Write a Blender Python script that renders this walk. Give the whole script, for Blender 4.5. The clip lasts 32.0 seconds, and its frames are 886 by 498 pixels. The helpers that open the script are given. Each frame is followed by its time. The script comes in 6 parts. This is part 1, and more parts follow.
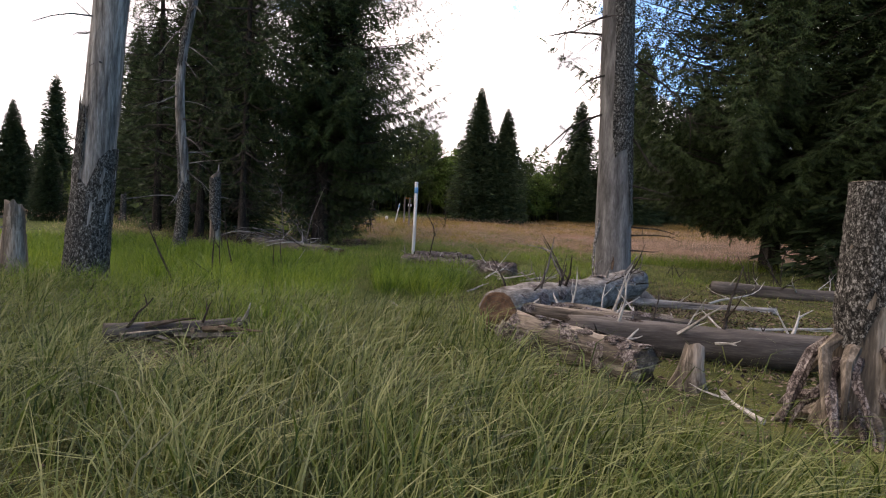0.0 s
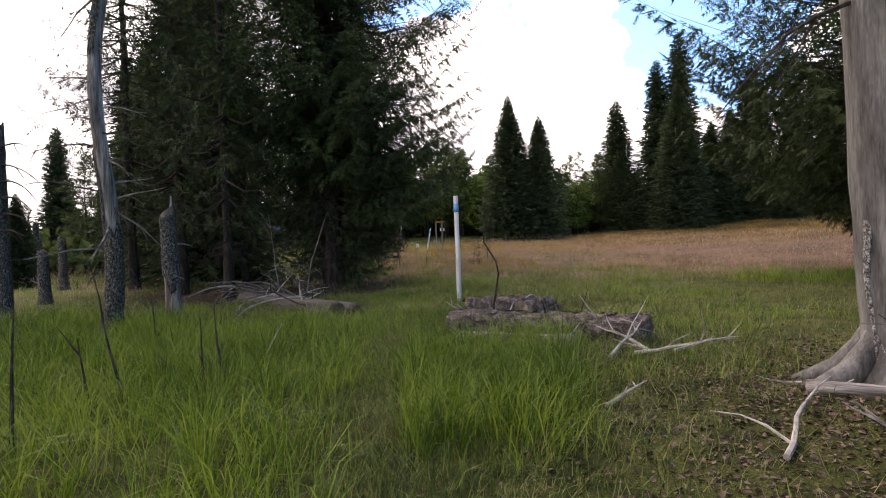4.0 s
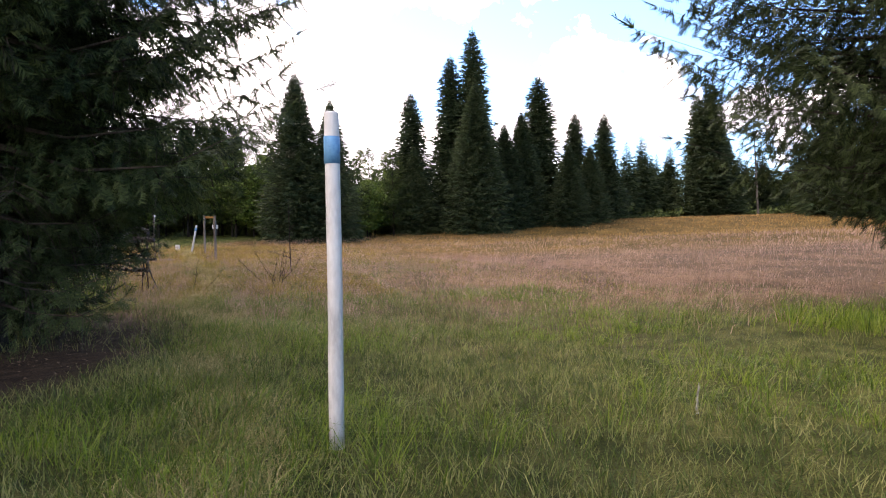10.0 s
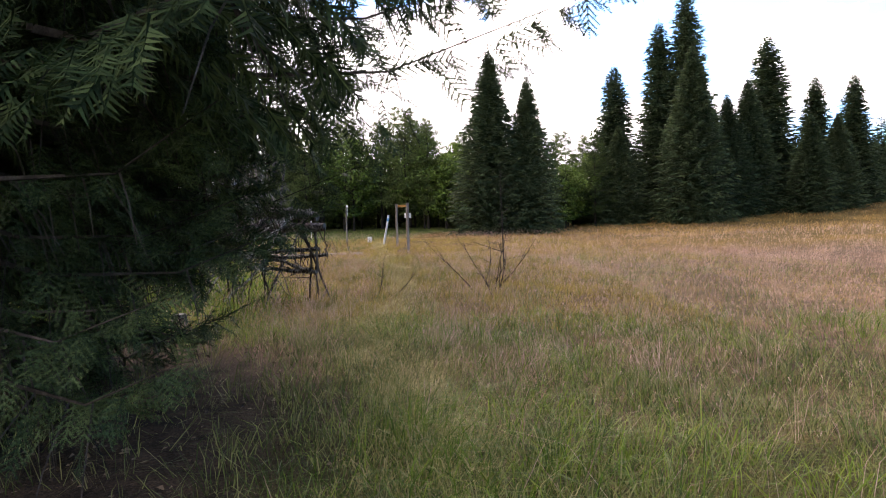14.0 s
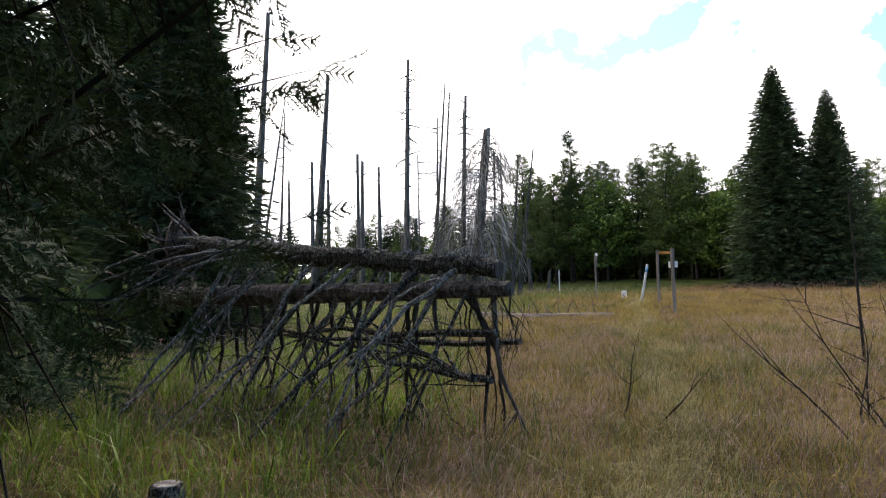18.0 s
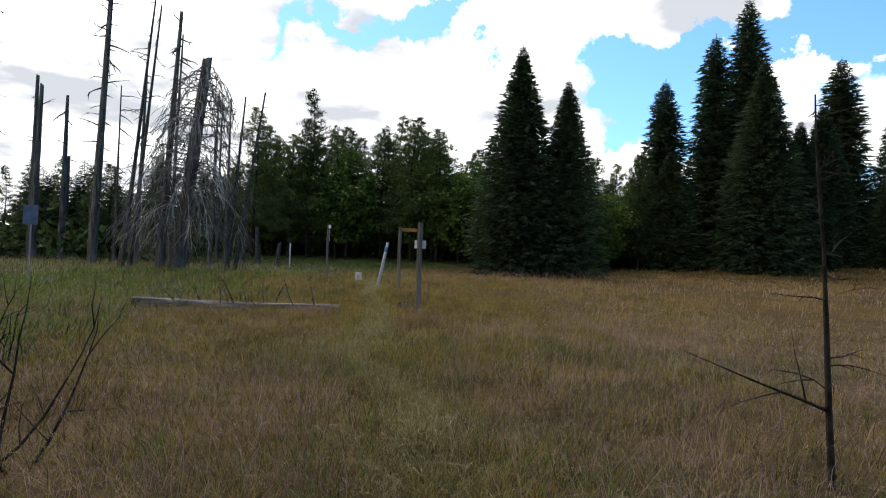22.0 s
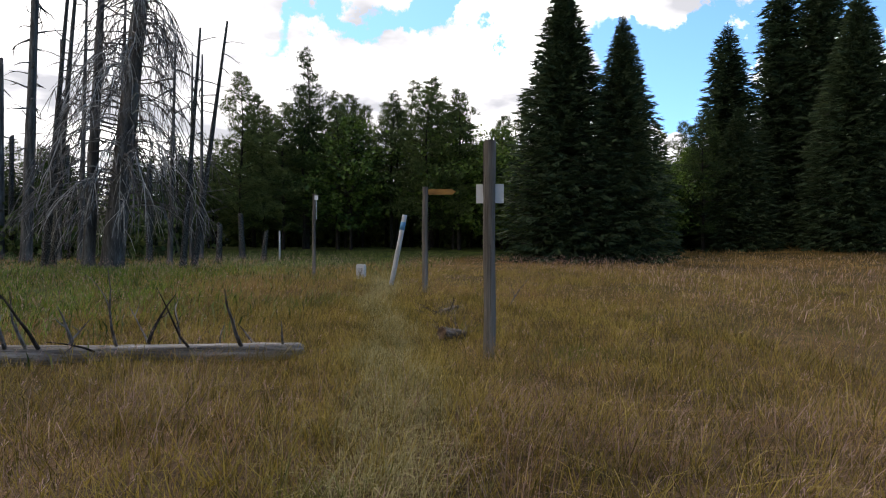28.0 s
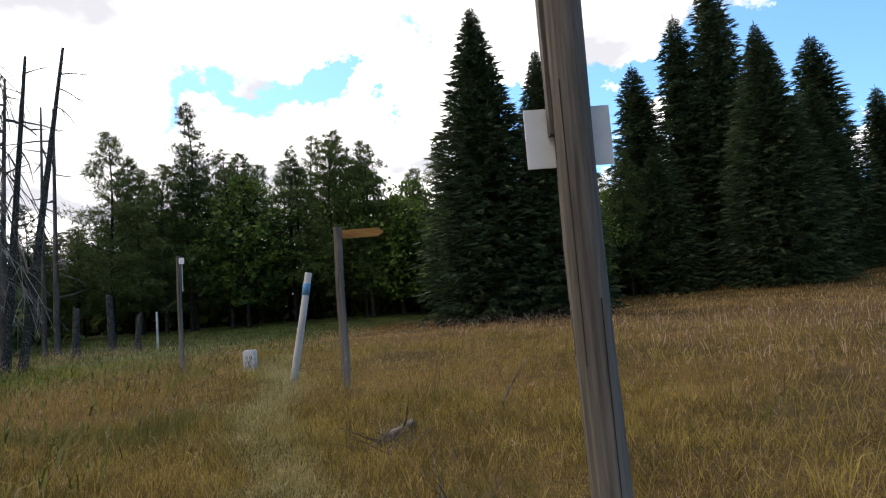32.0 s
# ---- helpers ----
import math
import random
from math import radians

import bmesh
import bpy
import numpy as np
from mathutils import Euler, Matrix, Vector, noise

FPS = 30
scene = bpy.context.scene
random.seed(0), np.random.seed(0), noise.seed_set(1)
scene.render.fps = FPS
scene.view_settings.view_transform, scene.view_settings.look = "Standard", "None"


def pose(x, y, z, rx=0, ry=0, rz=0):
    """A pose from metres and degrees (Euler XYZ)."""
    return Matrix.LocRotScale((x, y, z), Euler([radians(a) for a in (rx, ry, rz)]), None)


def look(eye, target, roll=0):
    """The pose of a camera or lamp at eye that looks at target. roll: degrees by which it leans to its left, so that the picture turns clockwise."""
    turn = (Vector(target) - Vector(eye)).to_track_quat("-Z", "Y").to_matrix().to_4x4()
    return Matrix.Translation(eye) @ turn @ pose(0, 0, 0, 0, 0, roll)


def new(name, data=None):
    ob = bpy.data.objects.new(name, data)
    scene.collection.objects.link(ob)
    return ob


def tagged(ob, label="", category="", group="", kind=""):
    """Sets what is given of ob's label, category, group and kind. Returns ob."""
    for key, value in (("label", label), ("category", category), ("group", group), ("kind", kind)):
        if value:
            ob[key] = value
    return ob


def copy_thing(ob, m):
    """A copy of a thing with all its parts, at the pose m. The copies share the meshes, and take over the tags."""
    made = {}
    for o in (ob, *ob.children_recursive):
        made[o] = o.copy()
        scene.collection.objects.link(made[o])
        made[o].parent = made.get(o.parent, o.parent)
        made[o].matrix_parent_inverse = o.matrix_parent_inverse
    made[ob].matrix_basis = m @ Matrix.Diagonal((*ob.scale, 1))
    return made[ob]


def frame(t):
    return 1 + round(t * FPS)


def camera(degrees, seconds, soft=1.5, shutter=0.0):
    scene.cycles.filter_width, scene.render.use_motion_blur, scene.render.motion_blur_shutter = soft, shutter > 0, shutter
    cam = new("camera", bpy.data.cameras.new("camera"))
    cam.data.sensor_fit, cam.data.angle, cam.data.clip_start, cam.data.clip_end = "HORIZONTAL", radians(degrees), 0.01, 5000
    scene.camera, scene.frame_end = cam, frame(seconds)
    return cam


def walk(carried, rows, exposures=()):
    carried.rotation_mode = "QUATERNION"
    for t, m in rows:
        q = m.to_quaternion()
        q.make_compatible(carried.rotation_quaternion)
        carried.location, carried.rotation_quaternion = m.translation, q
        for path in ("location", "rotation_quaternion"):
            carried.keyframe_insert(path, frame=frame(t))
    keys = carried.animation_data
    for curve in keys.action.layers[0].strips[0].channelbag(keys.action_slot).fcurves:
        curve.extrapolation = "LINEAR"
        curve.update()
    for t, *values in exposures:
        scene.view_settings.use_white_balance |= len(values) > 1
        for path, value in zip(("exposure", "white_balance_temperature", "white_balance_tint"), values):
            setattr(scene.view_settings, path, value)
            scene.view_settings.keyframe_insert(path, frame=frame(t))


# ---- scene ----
cam = camera(69.0, 32.0, 1.1)
PATH = [
    (0, (4.378, -0.234, 1.617), (4.14, 1.749, 1.52), 3.1),
    (0.5, (4.219, 0.643, 1.67), (3.983, 2.621, 1.496), 1.0),
    (1, (4.038, 1.526, 1.726), (3.741, 3.504, 1.721), 2.2),
    (1.5, (4.004, 2.311, 1.669), (3.729, 4.292, 1.675), 1.1),
    (2, (3.771, 3.124, 1.719), (3.48, 5.103, 1.738), -1.1),
    (2.5, (3.615, 3.836, 1.735), (3.326, 5.815, 1.733), -1.3),
    (3, (3.46, 4.632, 1.813), (3.173, 6.61, 1.77), -2.4),
    (3.5, (3.207, 5.378, 1.772), (2.891, 7.352, 1.757), -1.2),
    (4, (2.989, 6.313, 1.741), (2.651, 8.284, 1.713), -2.2),
    (4.5, (2.553, 7.421, 1.682), (1.977, 9.336, 1.638), -1.4),
    (6.5, (1.718, 10.719, 1.702), (0.994, 12.583, 1.74), 2.7),
    (7, (1.431, 11.652, 1.699), (0.728, 13.524, 1.684), 2.1),
    (7.5, (1.315, 12.685, 1.708), (0.849, 14.63, 1.671), 2.4),
    (8, (1.045, 13.569, 1.762), (0.72, 15.542, 1.722), 0.8),
    (8.5, (0.75, 14.41, 1.8), (0.56, 16.401, 1.809), 0.8),
    (9, (0.687, 15.545, 1.714), (0.654, 17.544, 1.655), -0.1),
    (9.5, (0.566, 16.414, 1.76), (0.687, 18.409, 1.719), -0.1),
    (10, (0.566, 16.985, 1.84), (0.933, 18.951, 1.8), -0.8),
    (10.5, (0.576, 17.864, 1.75), (1.225, 19.756, 1.784), -2.1),
    (11, (0.412, 18.672, 1.744), (1.136, 20.536, 1.808), -2.4),
    (11.5, (0.187, 19.798, 1.809), (0.438, 21.782, 1.864), -1.4),
    (12, (-0.13, 20.841, 1.806), (-0.149, 22.841, 1.778), -0.5),
    (12.5, (-0.309, 21.561, 1.732), (-0.454, 23.555, 1.683), -1.1),
    (13, (-0.435, 22.28, 1.726), (-0.697, 24.263, 1.698), -0.8),
    (13.5, (-0.417, 23.126, 1.746), (-0.644, 25.113, 1.741), -2.0),
    (14, (-0.491, 23.867, 1.711), (-0.694, 25.856, 1.657), -1.3),
    (14.5, (-0.599, 24.383, 1.764), (-0.821, 26.371, 1.748), -1.2),
    (16.5, (-1.001, 27.944, 1.836), (-1.248, 29.929, 1.866), -1.3),
    (17, (-1.224, 28.808, 1.871), (-1.728, 30.744, 1.845), -3.1),
    (17.5, (-1.47, 29.362, 1.795), (-2.391, 31.137, 1.866), -4.0),
    (18, (-1.574, 30.076, 1.883), (-2.519, 31.835, 2.002), -1.3),
    (18.5, (-1.77, 31.116, 1.811), (-2.593, 32.934, 1.936), -0.7),
    (19, (-2.227, 31.997, 1.804), (-3.143, 33.774, 1.847), -1.4),
    (19.5, (-2.222, 32.728, 1.883), (-3.128, 34.51, 1.893), -1.7),
    (20, (-2.479, 33.573, 1.88), (-3.293, 35.399, 1.933), 0.0),
    (20.5, (-2.623, 34.120, 1.929), (-3.492, 35.920, 1.974), 0.3),
    (21, (-2.659, 34.820, 1.980), (-3.248, 36.728, 2.091), 0.2),
    (21.5, (-2.819, 35.850, 2.031), (-3.231, 37.807, 2.072), 0.8),
    (22, (-2.937, 37.200, 2.048), (-3.137, 39.189, 2.091), 2.0),
    (22.5, (-3.005, 38.450, 2.029), (-3.008, 40.449, 2.089), 2.0),
    (23, (-2.883, 39.500, 2.079), (-2.661, 41.487, 2.134), 3.2),
    (23.5, (-2.828, 40.250, 2.072), (-2.315, 42.181, 2.159), -0.4),
    (24, (-3.061, 40.953, 1.962), (-2.401, 42.835, 2.110), -2.6),
    (24.5, (-3.214, 42.075, 2.138), (-3.048, 44.061, 2.304), -1.4),
    (25, (-3.715, 42.933, 2.161), (-3.787, 44.923, 2.346), -0.2),
    (25.5, (-3.905, 43.536, 2.129), (-4.082, 45.528, 2.160), 1.3),
    (27.5, (-4.877, 47.089, 1.832), (-5.174, 49.065, 1.919), 0.6),
    (28, (-5.076, 47.634, 1.833), (-5.309, 49.62, 1.845), 0.2),
    (28.5, (-5.306, 48.354, 1.87), (-5.529, 50.342, 1.857), -2.5),
    (29, (-5.488, 48.949, 1.886), (-5.648, 50.943, 1.912), -2.6),
    (29.5, (-5.583, 49.555, 1.879), (-5.699, 51.55, 1.962), -3.3),
    (30, (-5.718, 50.248, 1.871), (-5.812, 52.244, 1.965), -4.5),
    (30.5, (-5.749, 50.868, 1.854), (-5.74, 52.868, 1.897), -4.7),
    (31, (-5.891, 51.574, 1.835), (-5.908, 53.573, 1.892), -5.0),
    (31.5, (-6.036, 52.23, 1.864), (-6.094, 54.224, 2.015), -4.2),
    (32, (-6.004, 52.995, 1.913), (-5.944, 54.984, 2.114), -4.5),
]
EXPOSURES = [(0, 0.6, 7400, 25), (4, 0.72, 7400, 26), (9, 1.12, 7300, 27), (14.5, 1.4, 7200, 24), (17, 1.1, 6950, 18), (18.5, 0.72, 6800, 15), (20, 0.32, 6650, 13), (22, 0.0, 6550, 11), (24, -0.25, 6350, 7), (28, 0.02, 6750, 15), (32, 0.2, 6800, 15)]
walk(cam, [(t, look(eye, target, roll)) for t, eye, target, roll in PATH], EXPOSURES)

# ---- world, sun ----
SUN_EL, SUN_AZ = radians(48), radians(-25)
world = bpy.data.worlds.new("sky")
scene.world = world
world.use_nodes = True


def build_sky():
    nt = world.node_tree
    nt.nodes.clear()
    n = nt.nodes.new
    out, bg = n("ShaderNodeOutputWorld"), n("ShaderNodeBackground")
    sky = n("ShaderNodeTexSky")
    sky.sky_type, sky.sun_disc = "NISHITA", False
    sky.sun_elevation, sky.sun_rotation = SUN_EL, SUN_AZ
    sky.air_density, sky.dust_density, sky.ozone_density = 1.0, 0.4, 2.0
    blue = n("ShaderNodeVectorMath")
    blue.operation = "MULTIPLY"
    blue.inputs[1].default_value = (0.115, 0.175, 0.215)
    nt.links.new(sky.outputs[0], blue.inputs[0])
    tc = n("ShaderNodeTexCoord")
    sep = n("ShaderNodeSeparateXYZ")
    nt.links.new(tc.outputs["Generated"], sep.inputs[0])
    # clouds lie on a flat layer: direction divided by its height
    up = n("ShaderNodeMath"); up.operation = "MAXIMUM"; up.inputs[1].default_value = 0.0
    nt.links.new(sep.outputs["Z"], up.inputs[0])
    lift = n("ShaderNodeMath"); lift.operation = "ADD"; lift.inputs[1].default_value = 0.16
    nt.links.new(up.outputs[0], lift.inputs[0])
    inv = n("ShaderNodeMath"); inv.operation = "DIVIDE"; inv.inputs[0].default_value = 1.0
    nt.links.new(lift.outputs[0], inv.inputs[1])
    lay = n("ShaderNodeVectorMath"); lay.operation = "SCALE"
    nt.links.new(tc.outputs["Generated"], lay.inputs[0])
    nt.links.new(inv.outputs[0], lay.inputs["Scale"])
    noi = n("ShaderNodeTexNoise")
    noi.inputs["Scale"].default_value, noi.inputs["Detail"].default_value = 1.15, 9.0
    noi.inputs["Roughness"].default_value, noi.inputs["Distortion"].default_value = 0.52, 0.25
    nt.links.new(lay.outputs[0], noi.inputs["Vector"])
    def calc(op, a, b=0.0, c=0.0):
        m = n("ShaderNodeMath"); m.operation = op
        for i, v in enumerate((a, b, c)):
            if isinstance(v, (int, float)):
                m.inputs[i].default_value = v
            else:
                nt.links.new(v, m.inputs[i])
        return m.outputs[0]

    # bearing from north and height over the horizon, in degrees, both frayed by noise
    fray = n("ShaderNodeTexNoise")
    fray.inputs["Scale"].default_value, fray.inputs["Detail"].default_value, fray.inputs["Roughness"].default_value = 5.0, 9.0, 0.62
    nt.links.new(tc.outputs["Generated"], fray.inputs["Vector"])
    fs = n("ShaderNodeSeparateColor")
    nt.links.new(fray.outputs["Color"], fs.inputs[0])
    az = calc("MULTIPLY_ADD", calc("SUBTRACT", fs.outputs[0], 0.5), 34.0, calc("MULTIPLY", calc("ARCTAN2", sep.outputs["X"], sep.outputs["Y"]), 57.3))
    el = calc("MULTIPLY_ADD", calc("SUBTRACT", fs.outputs[1], 0.5), 22.0, calc("MULTIPLY", calc("ARCSINE", sep.outputs["Z"]), 57.3))
    # overcast to the west, clear to the east
    cover = calc("MULTIPLY_ADD", noi.outputs[0], 0.34, calc("MULTIPLY_ADD", calc("MINIMUM", calc("MAXIMUM", calc("DIVIDE", calc("SUBTRACT", az, 2.0), 30.0), 0.0), 1.0), -0.42, 0.64))
    # gaps (negative) and banks of cloud (positive): bearing, height, half width, half height, weight
    for a0, e0, wa, we, k in ((-19, 18.5, 11, 1.7, -0.38), (-7, 19.5, 4.5, 3.2, -0.40), (4.5, 23.5, 6, 1.7, -0.40), (11, 15.5, 7, 3.6, -0.34), (26, 18, 7, 3, -0.15), (-25, 30, 6, 3, -0.25), (18, 24.5, 11, 2.8, 0.34), (12, 9.5, 6, 2.6, 0.30), (23, 14.5, 3.5, 1.1, 0.28), (41, 9.5, 14, 1.6, 0.30), (14, 20, 6, 1.0, 0.18)):
        d = calc("ADD", calc("POWER", calc("ABSOLUTE", calc("DIVIDE", calc("SUBTRACT", az, a0), wa)), 2.0), calc("POWER", calc("ABSOLUTE", calc("DIVIDE", calc("SUBTRACT", el, e0), we)), 2.0))
        cover = calc("MULTIPLY_ADD", calc("EXPONENT", calc("MULTIPLY", d, -0.8)), k, cover)
    ramp = n("ShaderNodeValToRGB")
    ramp.color_ramp.elements[0].position, ramp.color_ramp.elements[1].position = 0.50, 0.585
    nt.links.new(cover, ramp.inputs[0])
    noi2 = n("ShaderNodeTexNoise")
    noi2.inputs["Scale"].default_value, noi2.inputs["Detail"].default_value = 1.7, 5.0
    nt.links.new(lay.outputs[0], noi2.inputs["Vector"])
    tone = n("ShaderNodeValToRGB")
    tone.color_ramp.elements[0].position, tone.color_ramp.elements[1].position = 0.40, 0.60
    tone.color_ramp.elements[0].color = (0.72, 0.76, 0.82, 1)
    tone.color_ramp.elements[1].color = (2.1, 2.1, 2.08, 1)
    nt.links.new(noi2.outputs[0], tone.inputs[0])
    mix = n("ShaderNodeMix"); mix.data_type = "RGBA"
    nt.links.new(ramp.outputs[0], mix.inputs["Factor"])
    nt.links.new(blue.outputs[0], mix.inputs["A"]); nt.links.new(tone.outputs[0], mix.inputs["B"])
    nt.links.new(mix.outputs["Result"], bg.inputs["Color"])
    bg.inputs["Strength"].default_value = 1.0
    nt.links.new(bg.outputs[0], out.inputs[0])


build_sky()
sun = new("sun", bpy.data.lights.new("sun", "SUN"))
sun.data.energy, sun.data.angle, sun.data.color = 1.65, radians(11), (1.0, 0.94, 0.84)
sun_way = Vector((math.sin(SUN_AZ) * math.cos(SUN_EL), math.cos(SUN_AZ) * math.cos(SUN_EL), math.sin(SUN_EL)))
sun.matrix_world = look(tuple(sun_way * 100), (0, 0, 0))


# ---- materials ----
def material(name, stops, scale=4.0, stretch=(1, 1, 1), rough=0.85, bump=0.3, fine=None, island=0.0, object_random=0.0, thin=0.0, detail=7.0, metal=0.0, stain=None, spec=0.25, flakes=0.0):
    """Noise colour over real-world size: stops are colours from low to high; island and object_random shift the value by piece."""
    m = bpy.data.materials.new(name)
    m.use_nodes = True
    nt = m.node_tree
    n = nt.nodes.new
    b = nt.nodes["Principled BSDF"]
    b.inputs["Roughness"].default_value, b.inputs["Metallic"].default_value = rough, metal
    b.inputs["Specular IOR Level"].default_value = spec
    tc, mp = n("ShaderNodeTexCoord"), n("ShaderNodeMapping")
    mp.inputs["Scale"].default_value = stretch
    nt.links.new(tc.outputs["Object"], mp.inputs[0])
    big = n("ShaderNodeTexNoise")
    big.inputs["Scale"].default_value, big.inputs["Detail"].default_value = scale, detail
    big.inputs["Roughness"].default_value = 0.62
    nt.links.new(mp.outputs[0], big.inputs["Vector"])
    value = big.outputs[0]

    def plus(a, socket, gain):
        s = n("ShaderNodeMath"); s.operation = "MULTIPLY_ADD"
        s.inputs[1].default_value, s.inputs[2].default_value = gain, -gain / 2
        nt.links.new(socket, s.inputs[0])
        t = n("ShaderNodeMath"); t.operation = "ADD"
        nt.links.new(a, t.inputs[0]); nt.links.new(s.outputs[0], t.inputs[1])
        return t.outputs[0]

    small = n("ShaderNodeTexNoise")
    small.inputs["Scale"].default_value, small.inputs["Detail"].default_value = fine or scale * 9, 4.0
    nt.links.new(mp.outputs[0], small.inputs["Vector"])
    value = plus(value, small.outputs[0], 0.35)
    if island:
        geo = n("ShaderNodeNewGeometry")
        value = plus(value, geo.outputs["Random Per Island"], island)
    if object_random:
        info = n("ShaderNodeObjectInfo")
        value = plus(value, info.outputs["Random"], object_random)
    if flakes:
        vor, mr = n("ShaderNodeTexVoronoi"), n("ShaderNodeMapRange")
        vor.feature = "DISTANCE_TO_EDGE"
        vor.inputs["Scale"].default_value = flakes
        mr.inputs["From Max"].default_value, mr.inputs["To Min"].default_value, mr.inputs["To Max"].default_value = 0.2, -0.17, 0.05
        wob, sh = n("ShaderNodeTexNoise"), n("ShaderNodeVectorMath")
        wob.inputs["Scale"].default_value, wob.inputs["Detail"].default_value = flakes * 1.3, 3.0
        sh.operation = "MULTIPLY_ADD"
        sh.inputs[1].default_value = (1.6 / flakes,) * 3
        nt.links.new(mp.outputs[0], wob.inputs["Vector"]); nt.links.new(wob.outputs["Color"], sh.inputs[0]); nt.links.new(mp.outputs[0], sh.inputs[2])
        nt.links.new(sh.outputs[0], vor.inputs["Vector"]); nt.links.new(vor.outputs["Distance"], mr.inputs["Value"])
        crack = n("ShaderNodeMath"); crack.operation = "ADD"
        nt.links.new(value, crack.inputs[0]); nt.links.new(mr.outputs[0], crack.inputs[1])
        value = crack.outputs[0]
    ramp = n("ShaderNodeValToRGB")
    while len(ramp.color_ramp.elements) < len(stops):
        ramp.color_ramp.elements.new(0.5)
    for i, c in enumerate(stops):
        ramp.color_ramp.elements[i].position = 0.3 + 0.4 * i / (len(stops) - 1)
        ramp.color_ramp.elements[i].color = (*c, 1)
    nt.links.new(value, ramp.inputs[0])
    colour = ramp.outputs[0]
    if stain:
        st = n("ShaderNodeTexNoise")
        st.inputs["Scale"].default_value, st.inputs["Detail"].default_value = stain[1], 6.0
        nt.links.new(tc.outputs["Object"], st.inputs["Vector"])
        sr = n("ShaderNodeValToRGB")
        sr.color_ramp.elements[0].position, sr.color_ramp.elements[1].position = stain[2], stain[2] + 0.1
        sr.color_ramp.elements[1].color = (0.7, 0.7, 0.7, 1)
        nt.links.new(st.outputs[0], sr.inputs[0])
        mx = n("ShaderNodeMix"); mx.data_type = "RGBA"
        nt.links.new(sr.outputs[0], mx.inputs["Factor"])
        nt.links.new(colour, mx.inputs["A"])
        mx.inputs["B"].default_value = (*stain[0], 1)
        colour = mx.outputs["Result"]
    nt.links.new(colour, b.inputs["Base Color"])
    if bump:
        bp = n("ShaderNodeBump")
        bp.inputs["Strength"].default_value, bp.inputs["Distance"].default_value = bump, 0.02
        nt.links.new(value, bp.inputs["Height"])
        nt.links.new(bp.outputs[0], b.inputs["Normal"])
    if thin:
        tr = n("ShaderNodeBsdfTranslucent")
        nt.links.new(colour, tr.inputs["Color"])
        mxs = n("ShaderNodeMixShader")
        mxs.inputs[0].default_value = thin
        nt.links.new(b.outputs[0], mxs.inputs[1]); nt.links.new(tr.outputs[0], mxs.inputs[2])
        nt.links.new(mxs.outputs[0], nt.nodes["Material Output"].inputs["Surface"])
    return m


M_BARK = material("spruce_bark", [(0.010, 0.009, 0.008), (0.026, 0.022, 0.018), (0.056, 0.049, 0.042)], 6, (1, 1, 0.35), bump=0.9, spec=0.06, flakes=30)
M_LICHEN = material("lichen_bark", [(0.012, 0.011, 0.0095), (0.062, 0.058, 0.051), (0.29, 0.28, 0.255)], 30, (1, 1, 0.6), bump=1.0, detail=9, spec=0.06, fine=90, flakes=42)
M_LIMB = material("lichen_limbs", [(0.040, 0.035, 0.031), (0.20, 0.188, 0.172), (0.50, 0.485, 0.455)], 26, (1, 1, 0.6), bump=0.9, detail=9, spec=0.06, fine=90, flakes=38)
M_SILVER = material("bare_wood", [(0.028, 0.024, 0.021), (0.145, 0.132, 0.118), (0.34, 0.32, 0.29)], 15, (1, 1, 0.07), bump=0.9, fine=95, stain=((0.06, 0.05, 0.042), 1.3, 0.62))
M_LOGWOOD = material("weathered_log", [(0.030, 0.026, 0.022), (0.16, 0.145, 0.13), (0.42, 0.39, 0.355)], 12, (1, 1, 0.07), bump=1.0, stain=((0.045, 0.035, 0.027), 1.6, 0.57))
M_GREYWOOD = material("silver_grey_wood", [(0.040, 0.038, 0.036), (0.105, 0.101, 0.096), (0.20, 0.194, 0.184)], 7, (1, 1, 0.16), bump=0.5, detail=9, fine=60, stain=((0.085, 0.075, 0.066), 1.1, 0.60))
M_LOGBARK = material("grey_log_bark", [(0.055, 0.048, 0.042), (0.16, 0.146, 0.130), (0.31, 0.29, 0.265)], 13, (1, 1, 0.3), bump=1.0, detail=10, fine=70, spec=0.06, stain=((0.055, 0.043, 0.034), 2.6, 0.57))
M_DARKLOG = material("dark_log", [(0.022, 0.018, 0.015), (0.062, 0.053, 0.046), (0.125, 0.11, 0.096)], 7, (1, 1, 0.12), bump=0.6)
M_SNAG = material("dead_trunk", [(0.022, 0.019, 0.017), (0.072, 0.064, 0.057), (0.17, 0.155, 0.14)], 5, (1, 1, 0.15), bump=0.7)
M_ROTTEN = material("rotten_wood", [(0.018, 0.014, 0.010), (0.10, 0.080, 0.060), (0.36, 0.30, 0.235)], 6, (1, 1, 0.12), bump=1.0)
M_PLATES = material("bark_plates", [(0.022, 0.016, 0.014), (0.115, 0.090, 0.080), (0.29, 0.25, 0.225)], 10, (1, 1, 0.6), bump=1.0, fine=45, stain=((0.28, 0.235, 0.185), 2.6, 0.64), flakes=34)
M_SAWN = material("sawn_end", [(0.026, 0.015, 0.010), (0.095, 0.054, 0.032), (0.19, 0.125, 0.08)], 9, bump=0.4)
M_TWIG = material("dead_twig", [(0.035, 0.03, 0.027), (0.10, 0.09, 0.082), (0.24, 0.225, 0.205)], 5, bump=0.4, island=0.25, spec=0.06)
M_TWIGPALE = material("bleached_twig", [(0.12, 0.11, 0.10), (0.30, 0.28, 0.25), (0.46, 0.43, 0.39)], 8, bump=0.4, island=0.2)
